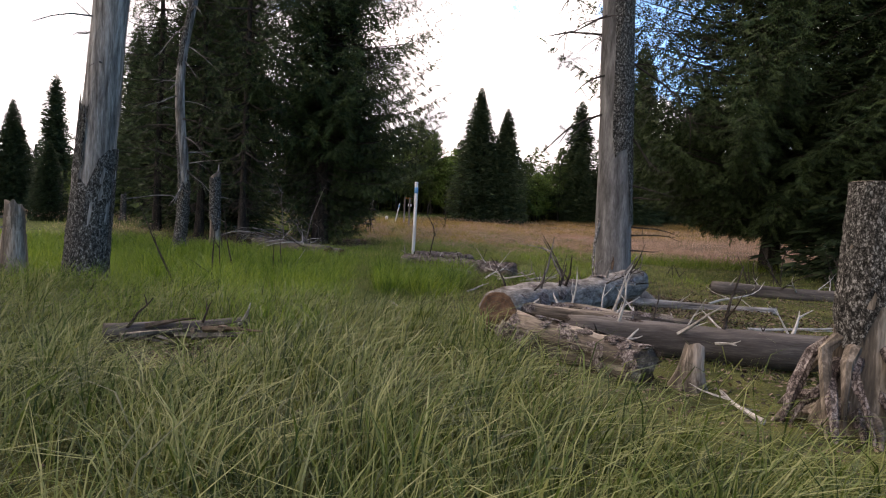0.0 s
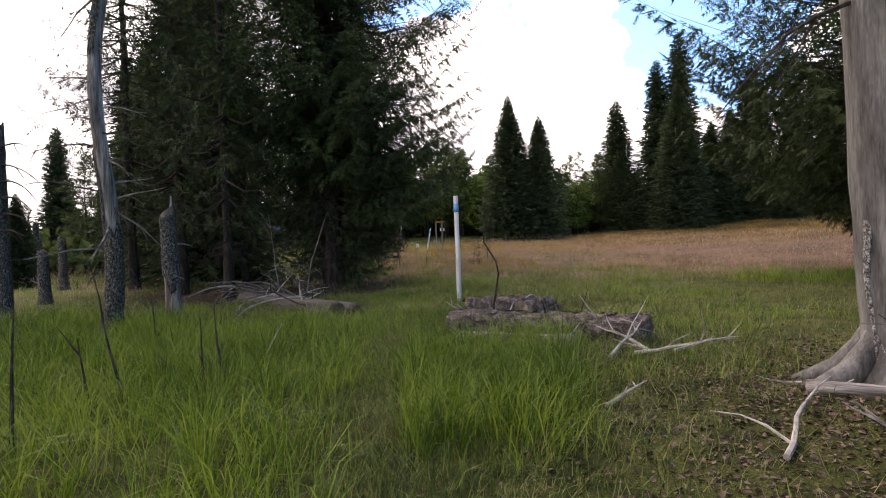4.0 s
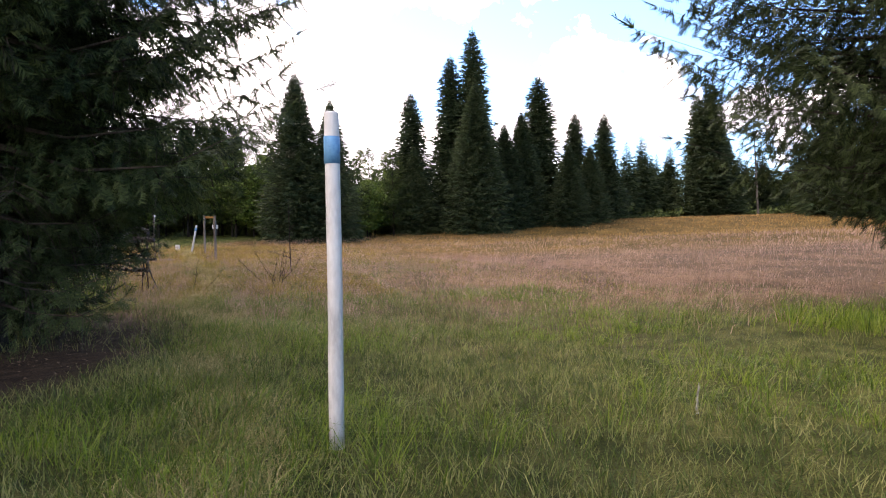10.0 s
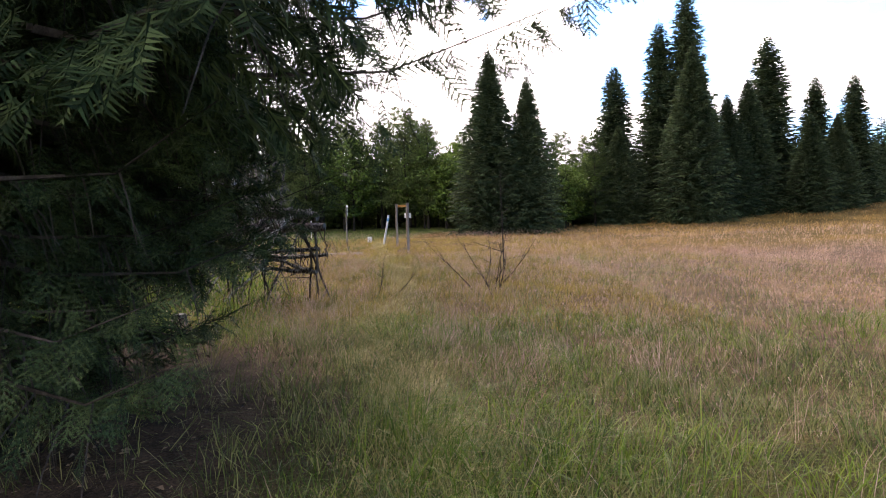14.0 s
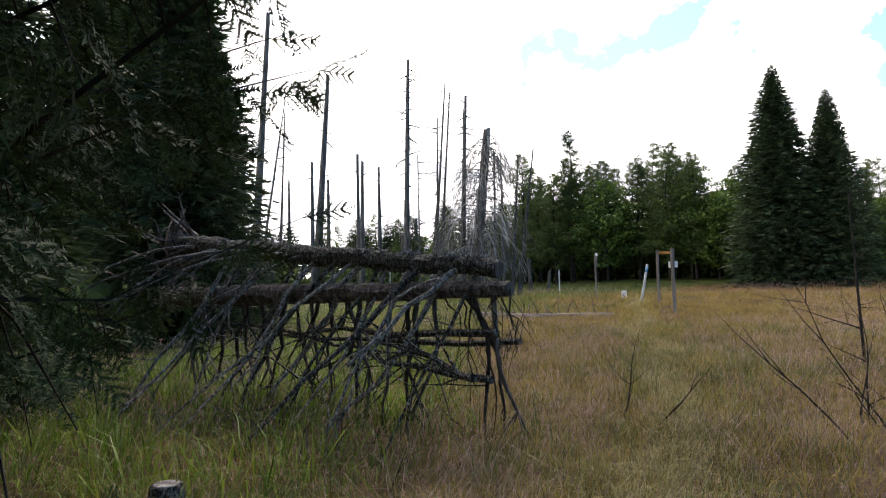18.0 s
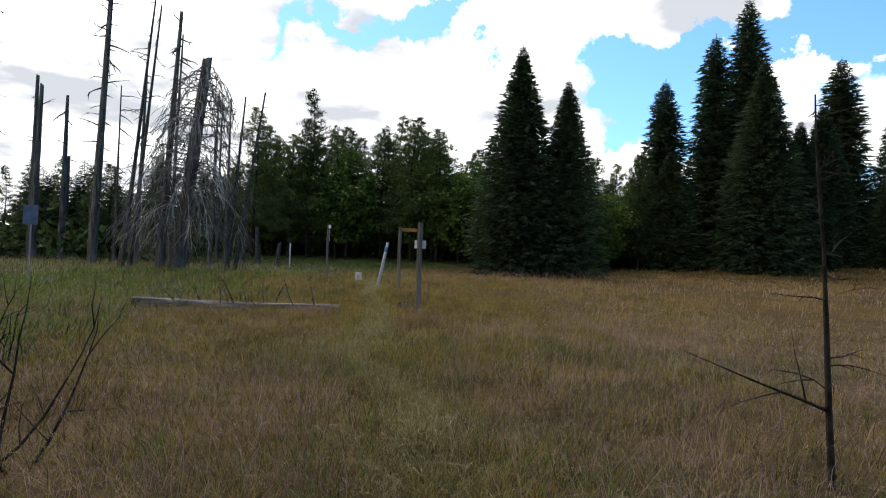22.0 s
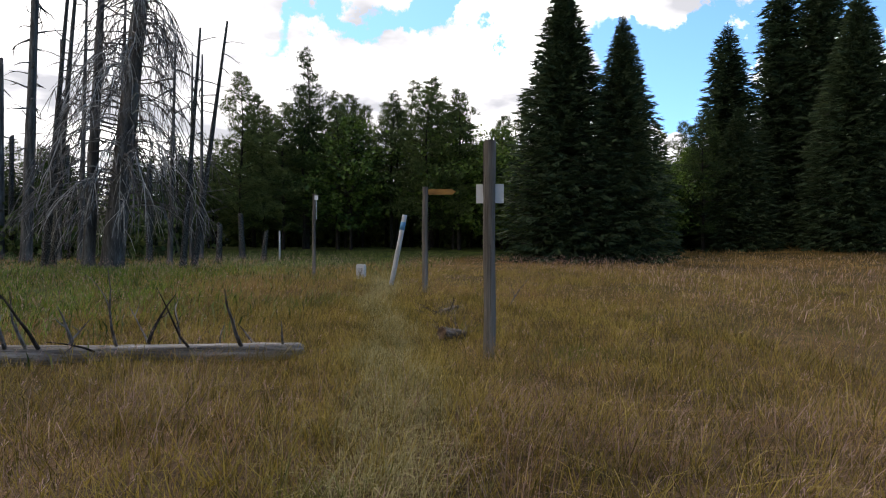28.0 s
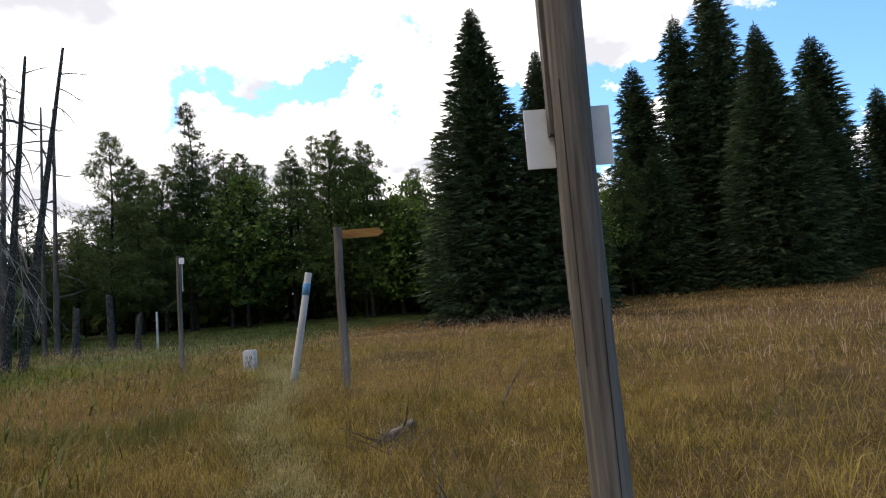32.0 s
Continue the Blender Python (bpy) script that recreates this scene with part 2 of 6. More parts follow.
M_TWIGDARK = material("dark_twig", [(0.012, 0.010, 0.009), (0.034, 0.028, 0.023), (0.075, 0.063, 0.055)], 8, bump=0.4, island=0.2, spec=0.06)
M_NEEDLE = material("spruce_needles", [(0.013, 0.022, 0.010), (0.029, 0.046, 0.019), (0.066, 0.094, 0.036)], 0.9, bump=0, rough=0.6, island=0.45, object_random=0.12, thin=0.12, spec=0.06)
M_NEEDLE2 = material("fir_needles", [(0.018, 0.030, 0.015), (0.040, 0.062, 0.030), (0.078, 0.104, 0.048)], 1.2, bump=0, rough=0.6, island=0.28, object_random=0.15, thin=0.26, spec=0.06)
M_PINE = material("pine_needles", [(0.024, 0.042, 0.014), (0.062, 0.092, 0.030), (0.125, 0.160, 0.055)], 0.6, bump=0, rough=0.6, island=0.4, object_random=0.3, thin=0.32, spec=0.06)
M_LEAF = material("green_leaves", [(0.030, 0.060, 0.010), (0.075, 0.130, 0.022), (0.14, 0.21, 0.04)], 0.5, bump=0, rough=0.5, island=0.45, object_random=0.25, thin=0.35)
M_LUSH = material("lush_grass", [(0.022, 0.040, 0.005), (0.088, 0.126, 0.022), (0.205, 0.220, 0.075)], 2.2, bump=0, rough=0.55, island=0.6, thin=0.35)
M_SEDGE = material("sedge", [(0.034, 0.072, 0.005), (0.100, 0.172, 0.013), (0.21, 0.275, 0.04)], 0.6, bump=0, rough=0.5, island=0.45, thin=0.4)
M_SHORT = material("short_grass", [(0.034, 0.062, 0.011), (0.100, 0.138, 0.030), (0.25, 0.25, 0.095)], 1.6, bump=0, rough=0.6, island=0.5, thin=0.3, stain=((0.15, 0.118, 0.048), 0.5, 0.60))
M_HAIR = material("red_hair_grass", [(0.108, 0.062, 0.020), (0.245, 0.145, 0.050), (0.45, 0.285, 0.11)], 0.5, bump=0, rough=0.7, island=0.4, thin=0.3)
M_SEED = material("seed_heads", [(0.42, 0.26, 0.215), (0.56, 0.36, 0.305), (0.66, 0.46, 0.39)], 0.6, bump=0, rough=0.8, island=0.5, thin=0.3)
M_PINK = material("pink_hair_grass", [(0.17, 0.105, 0.080), (0.36, 0.225, 0.175), (0.52, 0.36, 0.29)], 0.5, bump=0, rough=0.7, island=0.4, thin=0.3)
M_GOLD = material("golden_grass", [(0.060, 0.050, 0.006), (0.185, 0.138, 0.020), (0.42, 0.315, 0.075)], 1.2, bump=0, rough=0.65, island=0.45, thin=0.3, stain=((0.085, 0.110, 0.018), 0.55, 0.57))
M_STRAW = material("trodden_straw", [(0.14, 0.128, 0.045), (0.29, 0.25, 0.10), (0.45, 0.38, 0.18)], 0.8, bump=0, rough=0.7, island=0.5, thin=0.3)
M_LITTER = material("leaf_litter", [(0.022, 0.014, 0.009), (0.066, 0.043, 0.026), (0.165, 0.12, 0.08)], 3, bump=0, rough=0.8, island=0.7)
M_POST = material("weathered_post", [(0.06, 0.05, 0.042), (0.145, 0.125, 0.105), (0.24, 0.215, 0.185)], 9, (1, 1, 0.05), bump=0.6)
M_WHITE = material("white_paint", [(0.36, 0.35, 0.335), (0.50, 0.49, 0.475), (0.60, 0.59, 0.57)], 5, (1, 1, 0.3), rough=0.5, bump=0.08)
M_BLUE = material("blue_paint", [(0.07, 0.20, 0.36), (0.10, 0.27, 0.45), (0.14, 0.33, 0.5)], 6, rough=0.5, bump=0.08)
M_PLATE = material("white_plate", [(0.66, 0.66, 0.65), (0.76, 0.76, 0.75), (0.8, 0.8, 0.8)], 3, rough=0.35, bump=0.02)
M_BOARD = material("brown_board", [(0.15, 0.072, 0.020), (0.26, 0.125, 0.030), (0.34, 0.18, 0.045)], 7, (0.2, 1, 1), rough=0.6, bump=0.1)
M_DARKPAINT = material("dark_lettering", [(0.03, 0.025, 0.02), (0.05, 0.04, 0.03), (0.07, 0.06, 0.05)], 7, bump=0)
M_STONE = material("whitewashed_stone", [(0.35, 0.34, 0.32), (0.58, 0.57, 0.55), (0.72, 0.71, 0.69)], 9, bump=0.4)
M_BLUESIGN = material("blue_sign", [(0.03, 0.07, 0.14), (0.05, 0.10, 0.19), (0.07, 0.13, 0.23)], 6, rough=0.5, bump=0.05)
M_STEEL = material("galvanised_steel", [(0.25, 0.25, 0.25), (0.36, 0.36, 0.36), (0.45, 0.45, 0.45)], 12, rough=0.45, bump=0.05, metal=0.8)


# ---- building blocks ----
def path_x(y):
    return np.interp(y, [-6, -0.2, 3.1, 6.3, 11.7, 15.5, 18.7, 20.8, 23.9, 27.9, 32, 35.8, 39.2, 43, 47.2, 49.9, 53.2, 60, 67, 90],
                     [5.3, 4.38, 3.77, 2.99, 1.43, 0.69, 0.41, -0.13, -0.49, -1.0, -2.2, -2.66, -3.0, -3.7, -5.15, -5.77, -6.07, -7.8, -9.3, -14])


def smooth(a, b, v):
    u = np.clip((v - a) / (b - a), 0, 1)
    return u * u * (3 - 2 * u)


def ground_z(x, y):
    z = 0.2 + 0.4 * smooth(27, 47, y) + 0.25 * smooth(57, 68, y) + 0.011 * np.maximum(0, y - 55) + 0.02 * np.maximum(0, x - 12) * np.clip((y - 15) / 40, 0, 1)
    z = z + 0.9 * smooth(88, 105, y) * smooth(4, -8, x) + 1.3 * smooth(96, 118, y) * smooth(8, 36, x)
    z = z + 0.6 * smooth(90, 100, y) * smooth(3, 10, x)
    z = z + 0.05 * np.sin(x * 0.9 + 1.3) * np.sin(y * 0.75) + 0.03 * np.sin(x * 2.3 + y * 1.7)
    far = np.hypot(x, y - 40)
    return z + 6.0 * smooth(160, 900, far)


def gz(x, y):
    return float(ground_z(np.float64(x), np.float64(y)))


class Geo:
    """Collects vertices and faces of one mesh."""

    def __init__(self):
        self.v, self.f, self.n = [], [], 0

    def add(self, verts, faces):
        self.f += [tuple(i + self.n for i in f) for f in faces]
        self.v += [tuple(p) for p in verts]
        self.n += len(verts)

    def tube(self, pts, radii, sides=7, rough=0.0, rng=random, caps=True, squash=1.0):
        pts = [Vector(p) for p in pts]
        verts, faces = [], []
        side = None
        for i, p in enumerate(pts):
            way = (pts[min(i + 1, len(pts) - 1)] - pts[max(i - 1, 0)]).normalized()
            if side is None:
                side = way.orthogonal().normalized()
            side = (side - way * side.dot(way)).normalized()
            up = way.cross(side)
            for k in range(sides):
                a = 2 * math.pi * k / sides
                r = radii[i] * (1 + rough * (rng.random() - 0.5))
                verts.append(p + side * math.cos(a) * r + up * math.sin(a) * r * squash)
        for i in range(len(pts) - 1):
            for k in range(sides):
                k2 = (k + 1) % sides
                faces.append((i * sides + k, i * sides + k2, (i + 1) * sides + k2, (i + 1) * sides + k))
        if caps:
            faces.append(tuple(reversed(range(sides))))
            faces.append(tuple(range((len(pts) - 1) * sides, len(pts) * sides)))
        self.add(verts, faces)

    def box(self, centre, size, turn=None):
        turn = turn or Matrix.Identity(3)
        c, h = Vector(centre), [s / 2 for s in size]
        vs = [c + turn @ Vector((sx * h[0], sy * h[1], sz * h[2])) for sx in (-1, 1) for sy in (-1, 1) for sz in (-1, 1)]
        self.add(vs, [(0, 1, 3, 2), (4, 6, 7, 5), (0, 4, 5, 1), (2, 3, 7, 6), (0, 2, 6, 4), (1, 5, 7, 3)])


def mesh_from(name, geo, mat, smooth_shade=False):
    me = bpy.data.meshes.new(name)
    me.from_pydata(geo.v, [], geo.f)
    me.materials.append(mat)
    if smooth_shade:
        me.polygons.foreach_set("use_smooth", [True] * len(me.polygons))
    me.update()
    return me


def mesh_tris(name, verts, mat, corners=3):
    """A mesh of loose triangles or quads from an (n, corners, 3) array."""
    verts = np.asarray(verts, np.float32).reshape(-1, corners, 3)
    n = len(verts)
    me = bpy.data.meshes.new(name)
    me.vertices.add(n * corners)
    me.vertices.foreach_set("co", verts.ravel())
    me.loops.add(n * corners)
    me.loops.foreach_set("vertex_index", np.arange(n * corners, dtype=np.int32))
    me.polygons.add(n)
    me.polygons.foreach_set("loop_start", np.arange(0, n * corners, corners, dtype=np.int32))
    me.polygons.foreach_set("loop_total", np.full(n, corners, np.int32))
    me.materials.append(mat)
    me.update(calc_edges=True)
    return me


def thing(name, x, y, label, category, group="", z=None, kind="", rz=0.0):
    e = new(name)
    e.empty_display_size = 0.2
    e.location = (x, y, gz(x, y) if z is None else z)
    e.rotation_euler = (0, 0, radians(rz))
    return tagged(e, label, category, group, kind)


def part(name, geo, mat, parent, label="", smooth_shade=False):
    me = geo if isinstance(geo, bpy.types.Mesh) else mesh_from(name, geo, mat, smooth_shade)
    ob = new(name, me)
    ob.parent = parent
    if label:
        ob["label"] = label
    return ob


def frames_of(way, spin):
    """Rows of (along, side, normal) unit vectors for rows of directions."""
    way = way / (np.linalg.norm(way, axis=1, keepdims=True) + 1e-9)
    ref = np.where(np.abs(way[:, 2:3]) > 0.95, [[1.0, 0, 0]], [[0, 0, 1.0]])
    side = np.cross(way, ref)
    side /= np.linalg.norm(side, axis=1, keepdims=True)
    nor = np.cross(side, way)
    c, s = np.cos(spin)[:, None], np.sin(spin)[:, None]
    return way, side * c + nor * s, nor * c - side * s


def place_template(tmpl, origin, way, size, spin):
    """tmpl: (T, 3, 3) triangles along x; copies of it at origins, along ways, with sizes."""
    a, s, n = frames_of(way, spin)
    v = tmpl[None] * size[:, None, None, None]
    out = origin[:, None, None, :] + v[..., 0:1] * a[:, None, None] + v[..., 1:2] * s[:, None, None] + v[..., 2:3] * n[:, None, None]
    return out.reshape(-1, 3, 3)


def twig_template(pairs, width, rng, base=0.35, hang=0.0):
    """A spray of narrow needle twigs along an axis of length one."""
    tris = []
    for i in range(pairs):
        u = i / pairs
        for sgn in (-1, 1):
            w = width * (1 - 0.6 * u) * (0.75 + 0.5 * rng.random())
            tris.append([(u, 0, 0), (u + base / pairs, 0, 0.0), (u + 0.75 * w + 0.06, sgn * w, -hang * w + (rng.random() - 0.5) * width * 0.5)])
    tris.append([(0.0, -0.03 * width, 0), (0.0, 0.03 * width, 0), (1.1, 0, -0.04)])
    tris.append([(0.75, -0.22 * width, 0), (0.75, 0.22 * width, 0), (1.15, 0, -0.03)])
    return np.array(tris, float)


def shoot_template(pairs, width, thick, rng):
    """A spray of thin side shoots along an axis of length one."""
    tris = []
    for i in range(pairs):
        u = 0.06 + 0.9 * i / pairs
        for sgn in (-1, 1):
            w = width * (1 - 0.55 * u) * (0.7 + 0.6 * rng.random())
            dz = rng.gauss(-0.06, 0.08)
            tris.append([(u - thick / 2, sgn * 0.01, 0), (u + thick / 2, sgn * 0.01, 0), (u + 0.8 * w, sgn * w, dz)])
    tris.append([(0.0, -thick * 0.55, 0), (0.0, thick * 0.55, 0), (1.08, 0, -0.05)])
    tris.append([(0.0, 0, -thick * 0.5), (0.0, 0, thick * 0.5), (1.08, 0, -0.05)])
    return np.array(tris, float)


def needle_template(pairs, rng):
    """A spray of side shoots set with single needles, one unit long."""
    tris = []

    def shoot(p, d, length, count, thick):
        side = Vector((-d.y, d.x, 0)).normalized()
        q = p + d * length
        tris.append([p - side * thick, p + side * thick, q])
        for i in range(count):
            for sgn in (-1, 1):
                c = p + d * length * (i + 0.5 + 0.4 * rng.random()) / count
                tip = c + (d * 0.6 + side * sgn * (0.7 + 0.3 * rng.random()) + Vector((0, 0, rng.gauss(0.1, 0.35)))) * 0.055
                tris.append([c - d * 0.014, c + d * 0.014, tip])

    shoot(Vector((0, 0, 0)), Vector((1, 0, -0.05)), 1.0, 22, 0.014)
    for i in range(pairs):
        u = 0.08 + 0.8 * i / pairs
        for sgn in (-1, 1):
            d = Vector((0.75, sgn * 0.66, rng.gauss(-0.06, 0.12))).normalized()
            shoot(Vector((u, 0, -0.05 * u)), d, 0.42 * (1 - 0.6 * u) * (0.75 + 0.5 * rng.random()), 11, 0.016)
    return np.array([[tuple(v) for v in t] for t in tris], float)


def spruce_meshes(name, height, spread, seed, low=0.06, whorls=34, per=7, gap=0.2, droop=0.35, mat=None, trunk_r=None, bare=0.0, taper=0.85, pairs=5, skirt=3.0, reach=None, fine=0.0, close=None, long_side=None, bare_side=None, airy=1.0):
    """Trunk, boughs and needle crown of one spruce seen from near, standing on the origin."""
    rng = np.random.default_rng(seed)
    pr = random.Random(seed)
    r0 = trunk_r or height * 0.014
    tg = Geo()
    zs = np.linspace(-0.25, height, 12)
    tg.tube([(0.0015 * height * math.sin(z), 0.0012 * height * math.cos(z * 1.3), z) for z in zs], [max(0.012, r0 * (1 - 0.97 * max(z, 0) / height)) * (1.35 if z < 0.2 else 1) for z in zs], 11, 0.12, pr)
    bg = Geo()
    org, way, size = [], [], []
    rough_set, fine_set, close_set = (org, way, size), ([], [], []), ([], [], [])
    t = np.linspace(0, 1, 7)
    for w in range(whorls):
        u = low + (1 - low) * ((w + pr.random() * 0.7) / whorls)
        z = u * height
        L0 = spread * (1 - u) ** taper + 0.12
        L0 *= 0.42 + 0.58 * float(smooth(skirt * 0.35, skirt * 1.6, z))
        if reach:
            L0 = float(np.interp(z, reach[0], reach[1]))
        dead = z < skirt * 0.55
        near = z < fine
        org, way, size = fine_set if near else rough_set
        low_dead = dead
        for k in range(per):
            az = 2 * math.pi * (k + pr.random() * 0.8) / per + w * 2.4
            turn = (math.degrees(az) + 180) % 360 - 180
            dead = low_dead or bool(bare_side and z < bare_side[2] and bare_side[0] < turn < bare_side[1])
            L = L0 * (0.72 + 0.36 * pr.random())
            if long_side and long_side[2] < z < long_side[3] and long_side[0] < (math.degrees(az) + 180) % 360 - 180 < long_side[1]:
                L = long_side[4] * (0.9 + 0.15 * pr.random())
            if near:
                by = close and z < close[2] and close[0] < (math.degrees(az) + 180) % 360 - 180 < close[1]
                org, way, size = close_set if by else fine_set
            if dead:
                L *= 0.45 + 0.4 * pr.random()
            lean = 0.5 * u - droop * (1 - u) + 0.12 * (pr.random() - 0.5)
            d = np.array([math.cos(az), math.sin(az), 0.0])
            sd = np.array([-math.sin(az), math.cos(az), 0.0])
            pz = z + L * (lean * t - droop * 0.9 * t * (1 - t) + 0.20 * t ** 3)
            wig = 0.05 * L * np.sin(t * 5 + w)
            pts = d[None] * (L * t)[:, None] + sd[None] * wig[:, None] + np.array([[0, 0, 1.0]]) * pz[:, None]
            bg.tube(pts[[0, 2, 4, 6]], [0.012 + 0.010 * L, 0.008 + 0.0045 * L, 0.006 + 0.0006 * L, 0.003], 4, caps=False)
            thin_out = pr.random() < bare * (1 - u) and not near
            m = max(3, int(L / (gap * (0.6 if near else 1.0))))
            if near and not dead:
                for q in range(16):
                    v = 0.08 + 0.62 * pr.random()
                    p0 = Vector([float(np.interp(v, t, pts[:, i])) for i in range(3)])
                    dd = Vector(d * 0.3 + sd * pr.gauss(0, 0.5)) + Vector((0, 0, -0.5 - 0.8 * pr.random()))
                    dd *= 0.25 + 0.35 * pr.random()
                    bg.tube([p0, p0 + dd * 0.6, p0 + dd + Vector((0, 0, -0.12))], [0.007, 0.005, 0.002], 3, caps=False)
            s = (np.arange(m) + rng.random(m)) / m * 0.9 + 0.1
            if dead or thin_out:
                for q in range(11 if dead else 6):
                    i = pr.randrange(1, 6)
                    dd = Vector(d * 0.5 + sd * pr.choice((-1, 1)) * 0.7) + Vector((0, 0, -0.3 - 0.4 * pr.random()))
                    p0 = Vector(pts[i])
                    bg.tube([p0, p0 + dd * 0.3 * L * 0.5, p0 + dd * 0.55 * L * 0.5 + Vector((0, 0, -0.1))], [0.008, 0.005, 0.002], 3, caps=False)
                if dead:
                    continue
                s = s[s > 0.6]
            if near and airy < 1:
                s = s[(rng.random(len(s)) < airy) | (s > 0.8)]
            m = len(s)
            for sg in (-1, 1):
                base = np.stack([np.interp(s, t, pts[:, i]) for i in range(3)], 1)
                ll = np.minimum((0.14 + 0.25 * L * (1.05 - s)) * (0.6 + 0.7 * rng.random(m)), 0.95)
                hang = (0.15 + 1.3 * rng.random(m) * droop * 2)[:, None]
                wv = d[None] * 0.55 + sd[None] * sg * (0.7 + 0.35 * rng.random((m, 1))) + np.array([[0, 0, -1.0]]) * hang
                wv /= np.linalg.norm(wv, axis=1, keepdims=True)
                seg = np.maximum(1, np.round(ll / (0.3 if near else 0.42))).astype(int)
                for q in range(int(seg.max()) if m else 0):
                    on = seg > q
                    step = (ll / seg)[:, None]
                    org.append((base + wv * step * q + np.array([[0, 0, -0.07]]) * q * q * step)[on])
                    way.append((wv + np.array([[0, 0, -0.3]]) * q + rng.normal(0, 0.2, wv.shape))[on])
                    size.append((ll / seg * 1.1)[on])
            org.append(pts[[4, 5, 6]]); way.append(np.repeat((pts[6] - pts[4])[None], 3, 0) + rng.normal(0, 0.1, (3, 3)) * L); size.append(np.full(3, 0.2 + 0.035 * L))
    org, way, size = rough_set
    top = np.array([[0, 0, height - 0.5], [0, 0, height - 0.2], [0, 0, height]])
    org.append(top); way.append(np.array([[0.05, 0, 1.0]] * 3)); size.append(np.array([0.5, 0.5, 0.45]))
    crown = []
    for (o, w, sz), tm in ((rough_set, twig_template(pairs, 0.34, pr, 0.42)), (fine_set, shoot_template(8, 0.36, 0.088, pr)), (close_set, needle_template(5, pr))):
        if o:
            o, w, sz = np.concatenate(o), np.concatenate(w), np.concatenate(sz)
            crown.append(place_template(tm, o, w, sz, rng.normal(0, 0.7, len(o))))
    crown = np.concatenate(crown)
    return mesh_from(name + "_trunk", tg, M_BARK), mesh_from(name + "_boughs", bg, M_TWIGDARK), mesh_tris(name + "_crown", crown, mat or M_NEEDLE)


def far_spruce_meshes(name, height, spread, seed, low=0.02, boughs=900, mat=None, taper=0.9, ragged=0.25, lift=0.35, spray=0.5, open_low=0.0, bulge=0.0):
    """A spruce seen from afar: many short boughs set with small needle sprays, denser towards the tip."""
    rng = np.random.default_rng(seed)
    pr = random.Random(seed)
    tg, bg = Geo(), Geo()
    zs = np.linspace(-0.25, height * 0.99, 9)
    tg.tube([(0, 0, z) for z in zs], [max(0.012, 0.013 * height * (1 - 0.98 * max(z, 0) / height)) for z in zs], 7, 0.1, pr)
    org, way, size = [], [], []
    wave = [pr.random() for _ in range(48)]
    for k in range(boughs):
        v = (k + pr.random()) / boughs
        u = low + (0.985 - low) * v ** 1.05
        az = k * 2.39996 + 0.5 * pr.random()
        tier = 0.5 + 0.5 * math.sin(u * height * 2 * math.pi / 0.75)
        L = spread * (1 - u) ** taper * (1 + bulge * math.sin(u * 9 + seed)) * (0.82 + 0.18 * min(1, (u - low) / 0.07)) + 0.04
        L *= 1 - ragged * (0.55 * wave[int(az * 3.1 + u * 11) % 48] + 0.45 * pr.random()) + 0.10 * tier
        if u < open_low and pr.random() < 0.7:
            L *= 0.4
        up = lift * (u - 0.30) + 0.14 * (pr.random() - 0.5)
        d = np.array([math.cos(az), math.sin(az), up])
        sd = np.array([-math.sin(az), math.cos(az), 0])
        p0 = np.array([0, 0, u * height])
        if L > 0.6 and k % 3 == 0:
            bg.tube([p0, p0 + d * L * 0.6 - np.array([0, 0, 0.05 * L]), p0 + d * L * 0.95], [0.01 + 0.008 * L, 0.006 + 0.004 * L, 0.004], 3, caps=False)
        m = max(1, min(8, int(L / (spray * 0.62)) + 1))
        sz = spray * (0.62 + 0.38 * min(1.0, L / 1.5))
        for i in range(m):
            f = (i + 0.25 + 0.6 * pr.random()) / m
            q = p0 + d * L * f - np.array([0, 0, 0.10 * L * math.sin(f * 3.0)])
            for sg in (-1, 1):
                org.append(q)
                way.append(d * (0.75 + 0.3 * f) + sd * sg * (0.35 + 0.75 * pr.random()) * (1.15 - 0.6 * f) + np.array([0, 0, -0.22 + 0.5 * (pr.random() - 0.5)]))
                size.append(min(sz, 0.12 + 0.42 * L) * (0.65 + 0.6 * pr.random()))
        for sg in (-1, 1):
            org.append(p0 + d * L * (0.15 + 0.4 * pr.random())); way.append(sd * sg + d * 0.35 + np.array([0, 0, -0.5 + 0.5 * pr.random()])); size.append(min(0.95, 0.55 * L) * (0.8 + 0.4 * pr.random()))
        org.append(p0 + d * L * 0.82); way.append(d + np.array([0, 0, 0.15])); size.append(min(0.42, 0.10 + 0.25 * L))
    for i in range(5):
        org.append(np.array([0, 0, height * (0.97 + 0.007 * i)])); way.append(np.array([rng.normal(0, 0.12), rng.normal(0, 0.12), 1.2])); size.append(0.22)
    org, way, size = np.array(org), np.array(way), np.array(size)
    tm = np.array([[(0, -0.10, 0), (0.22, 0.10, 0), (0.66, 0.42, 0.05)], [(0, 0.10, 0), (0.22, -0.10, 0), (0.66, -0.42, -0.04)], [(0.3, -0.1, 0), (0.5, 0.12, 0), (1.0, 0.22, -0.05)], [(0, -0.16, 0), (0, 0.16, 0), (1.1, -0.03, 0.03)]], float)
    crown = place_template(tm, org, way, size, rng.normal(0, 0.9, len(org)))
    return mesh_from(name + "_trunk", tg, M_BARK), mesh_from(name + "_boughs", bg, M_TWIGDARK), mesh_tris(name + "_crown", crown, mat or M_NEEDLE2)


def tree_thing(name, meshes, names, x, y, label, category, group):
    e = thing(name, x, y, label, category, group)
    for me, nm in zip(meshes, names):
        p = part(nm, me, None, e)
        if nm != "trunk":
            p["kind"] = "stuff"
    return e


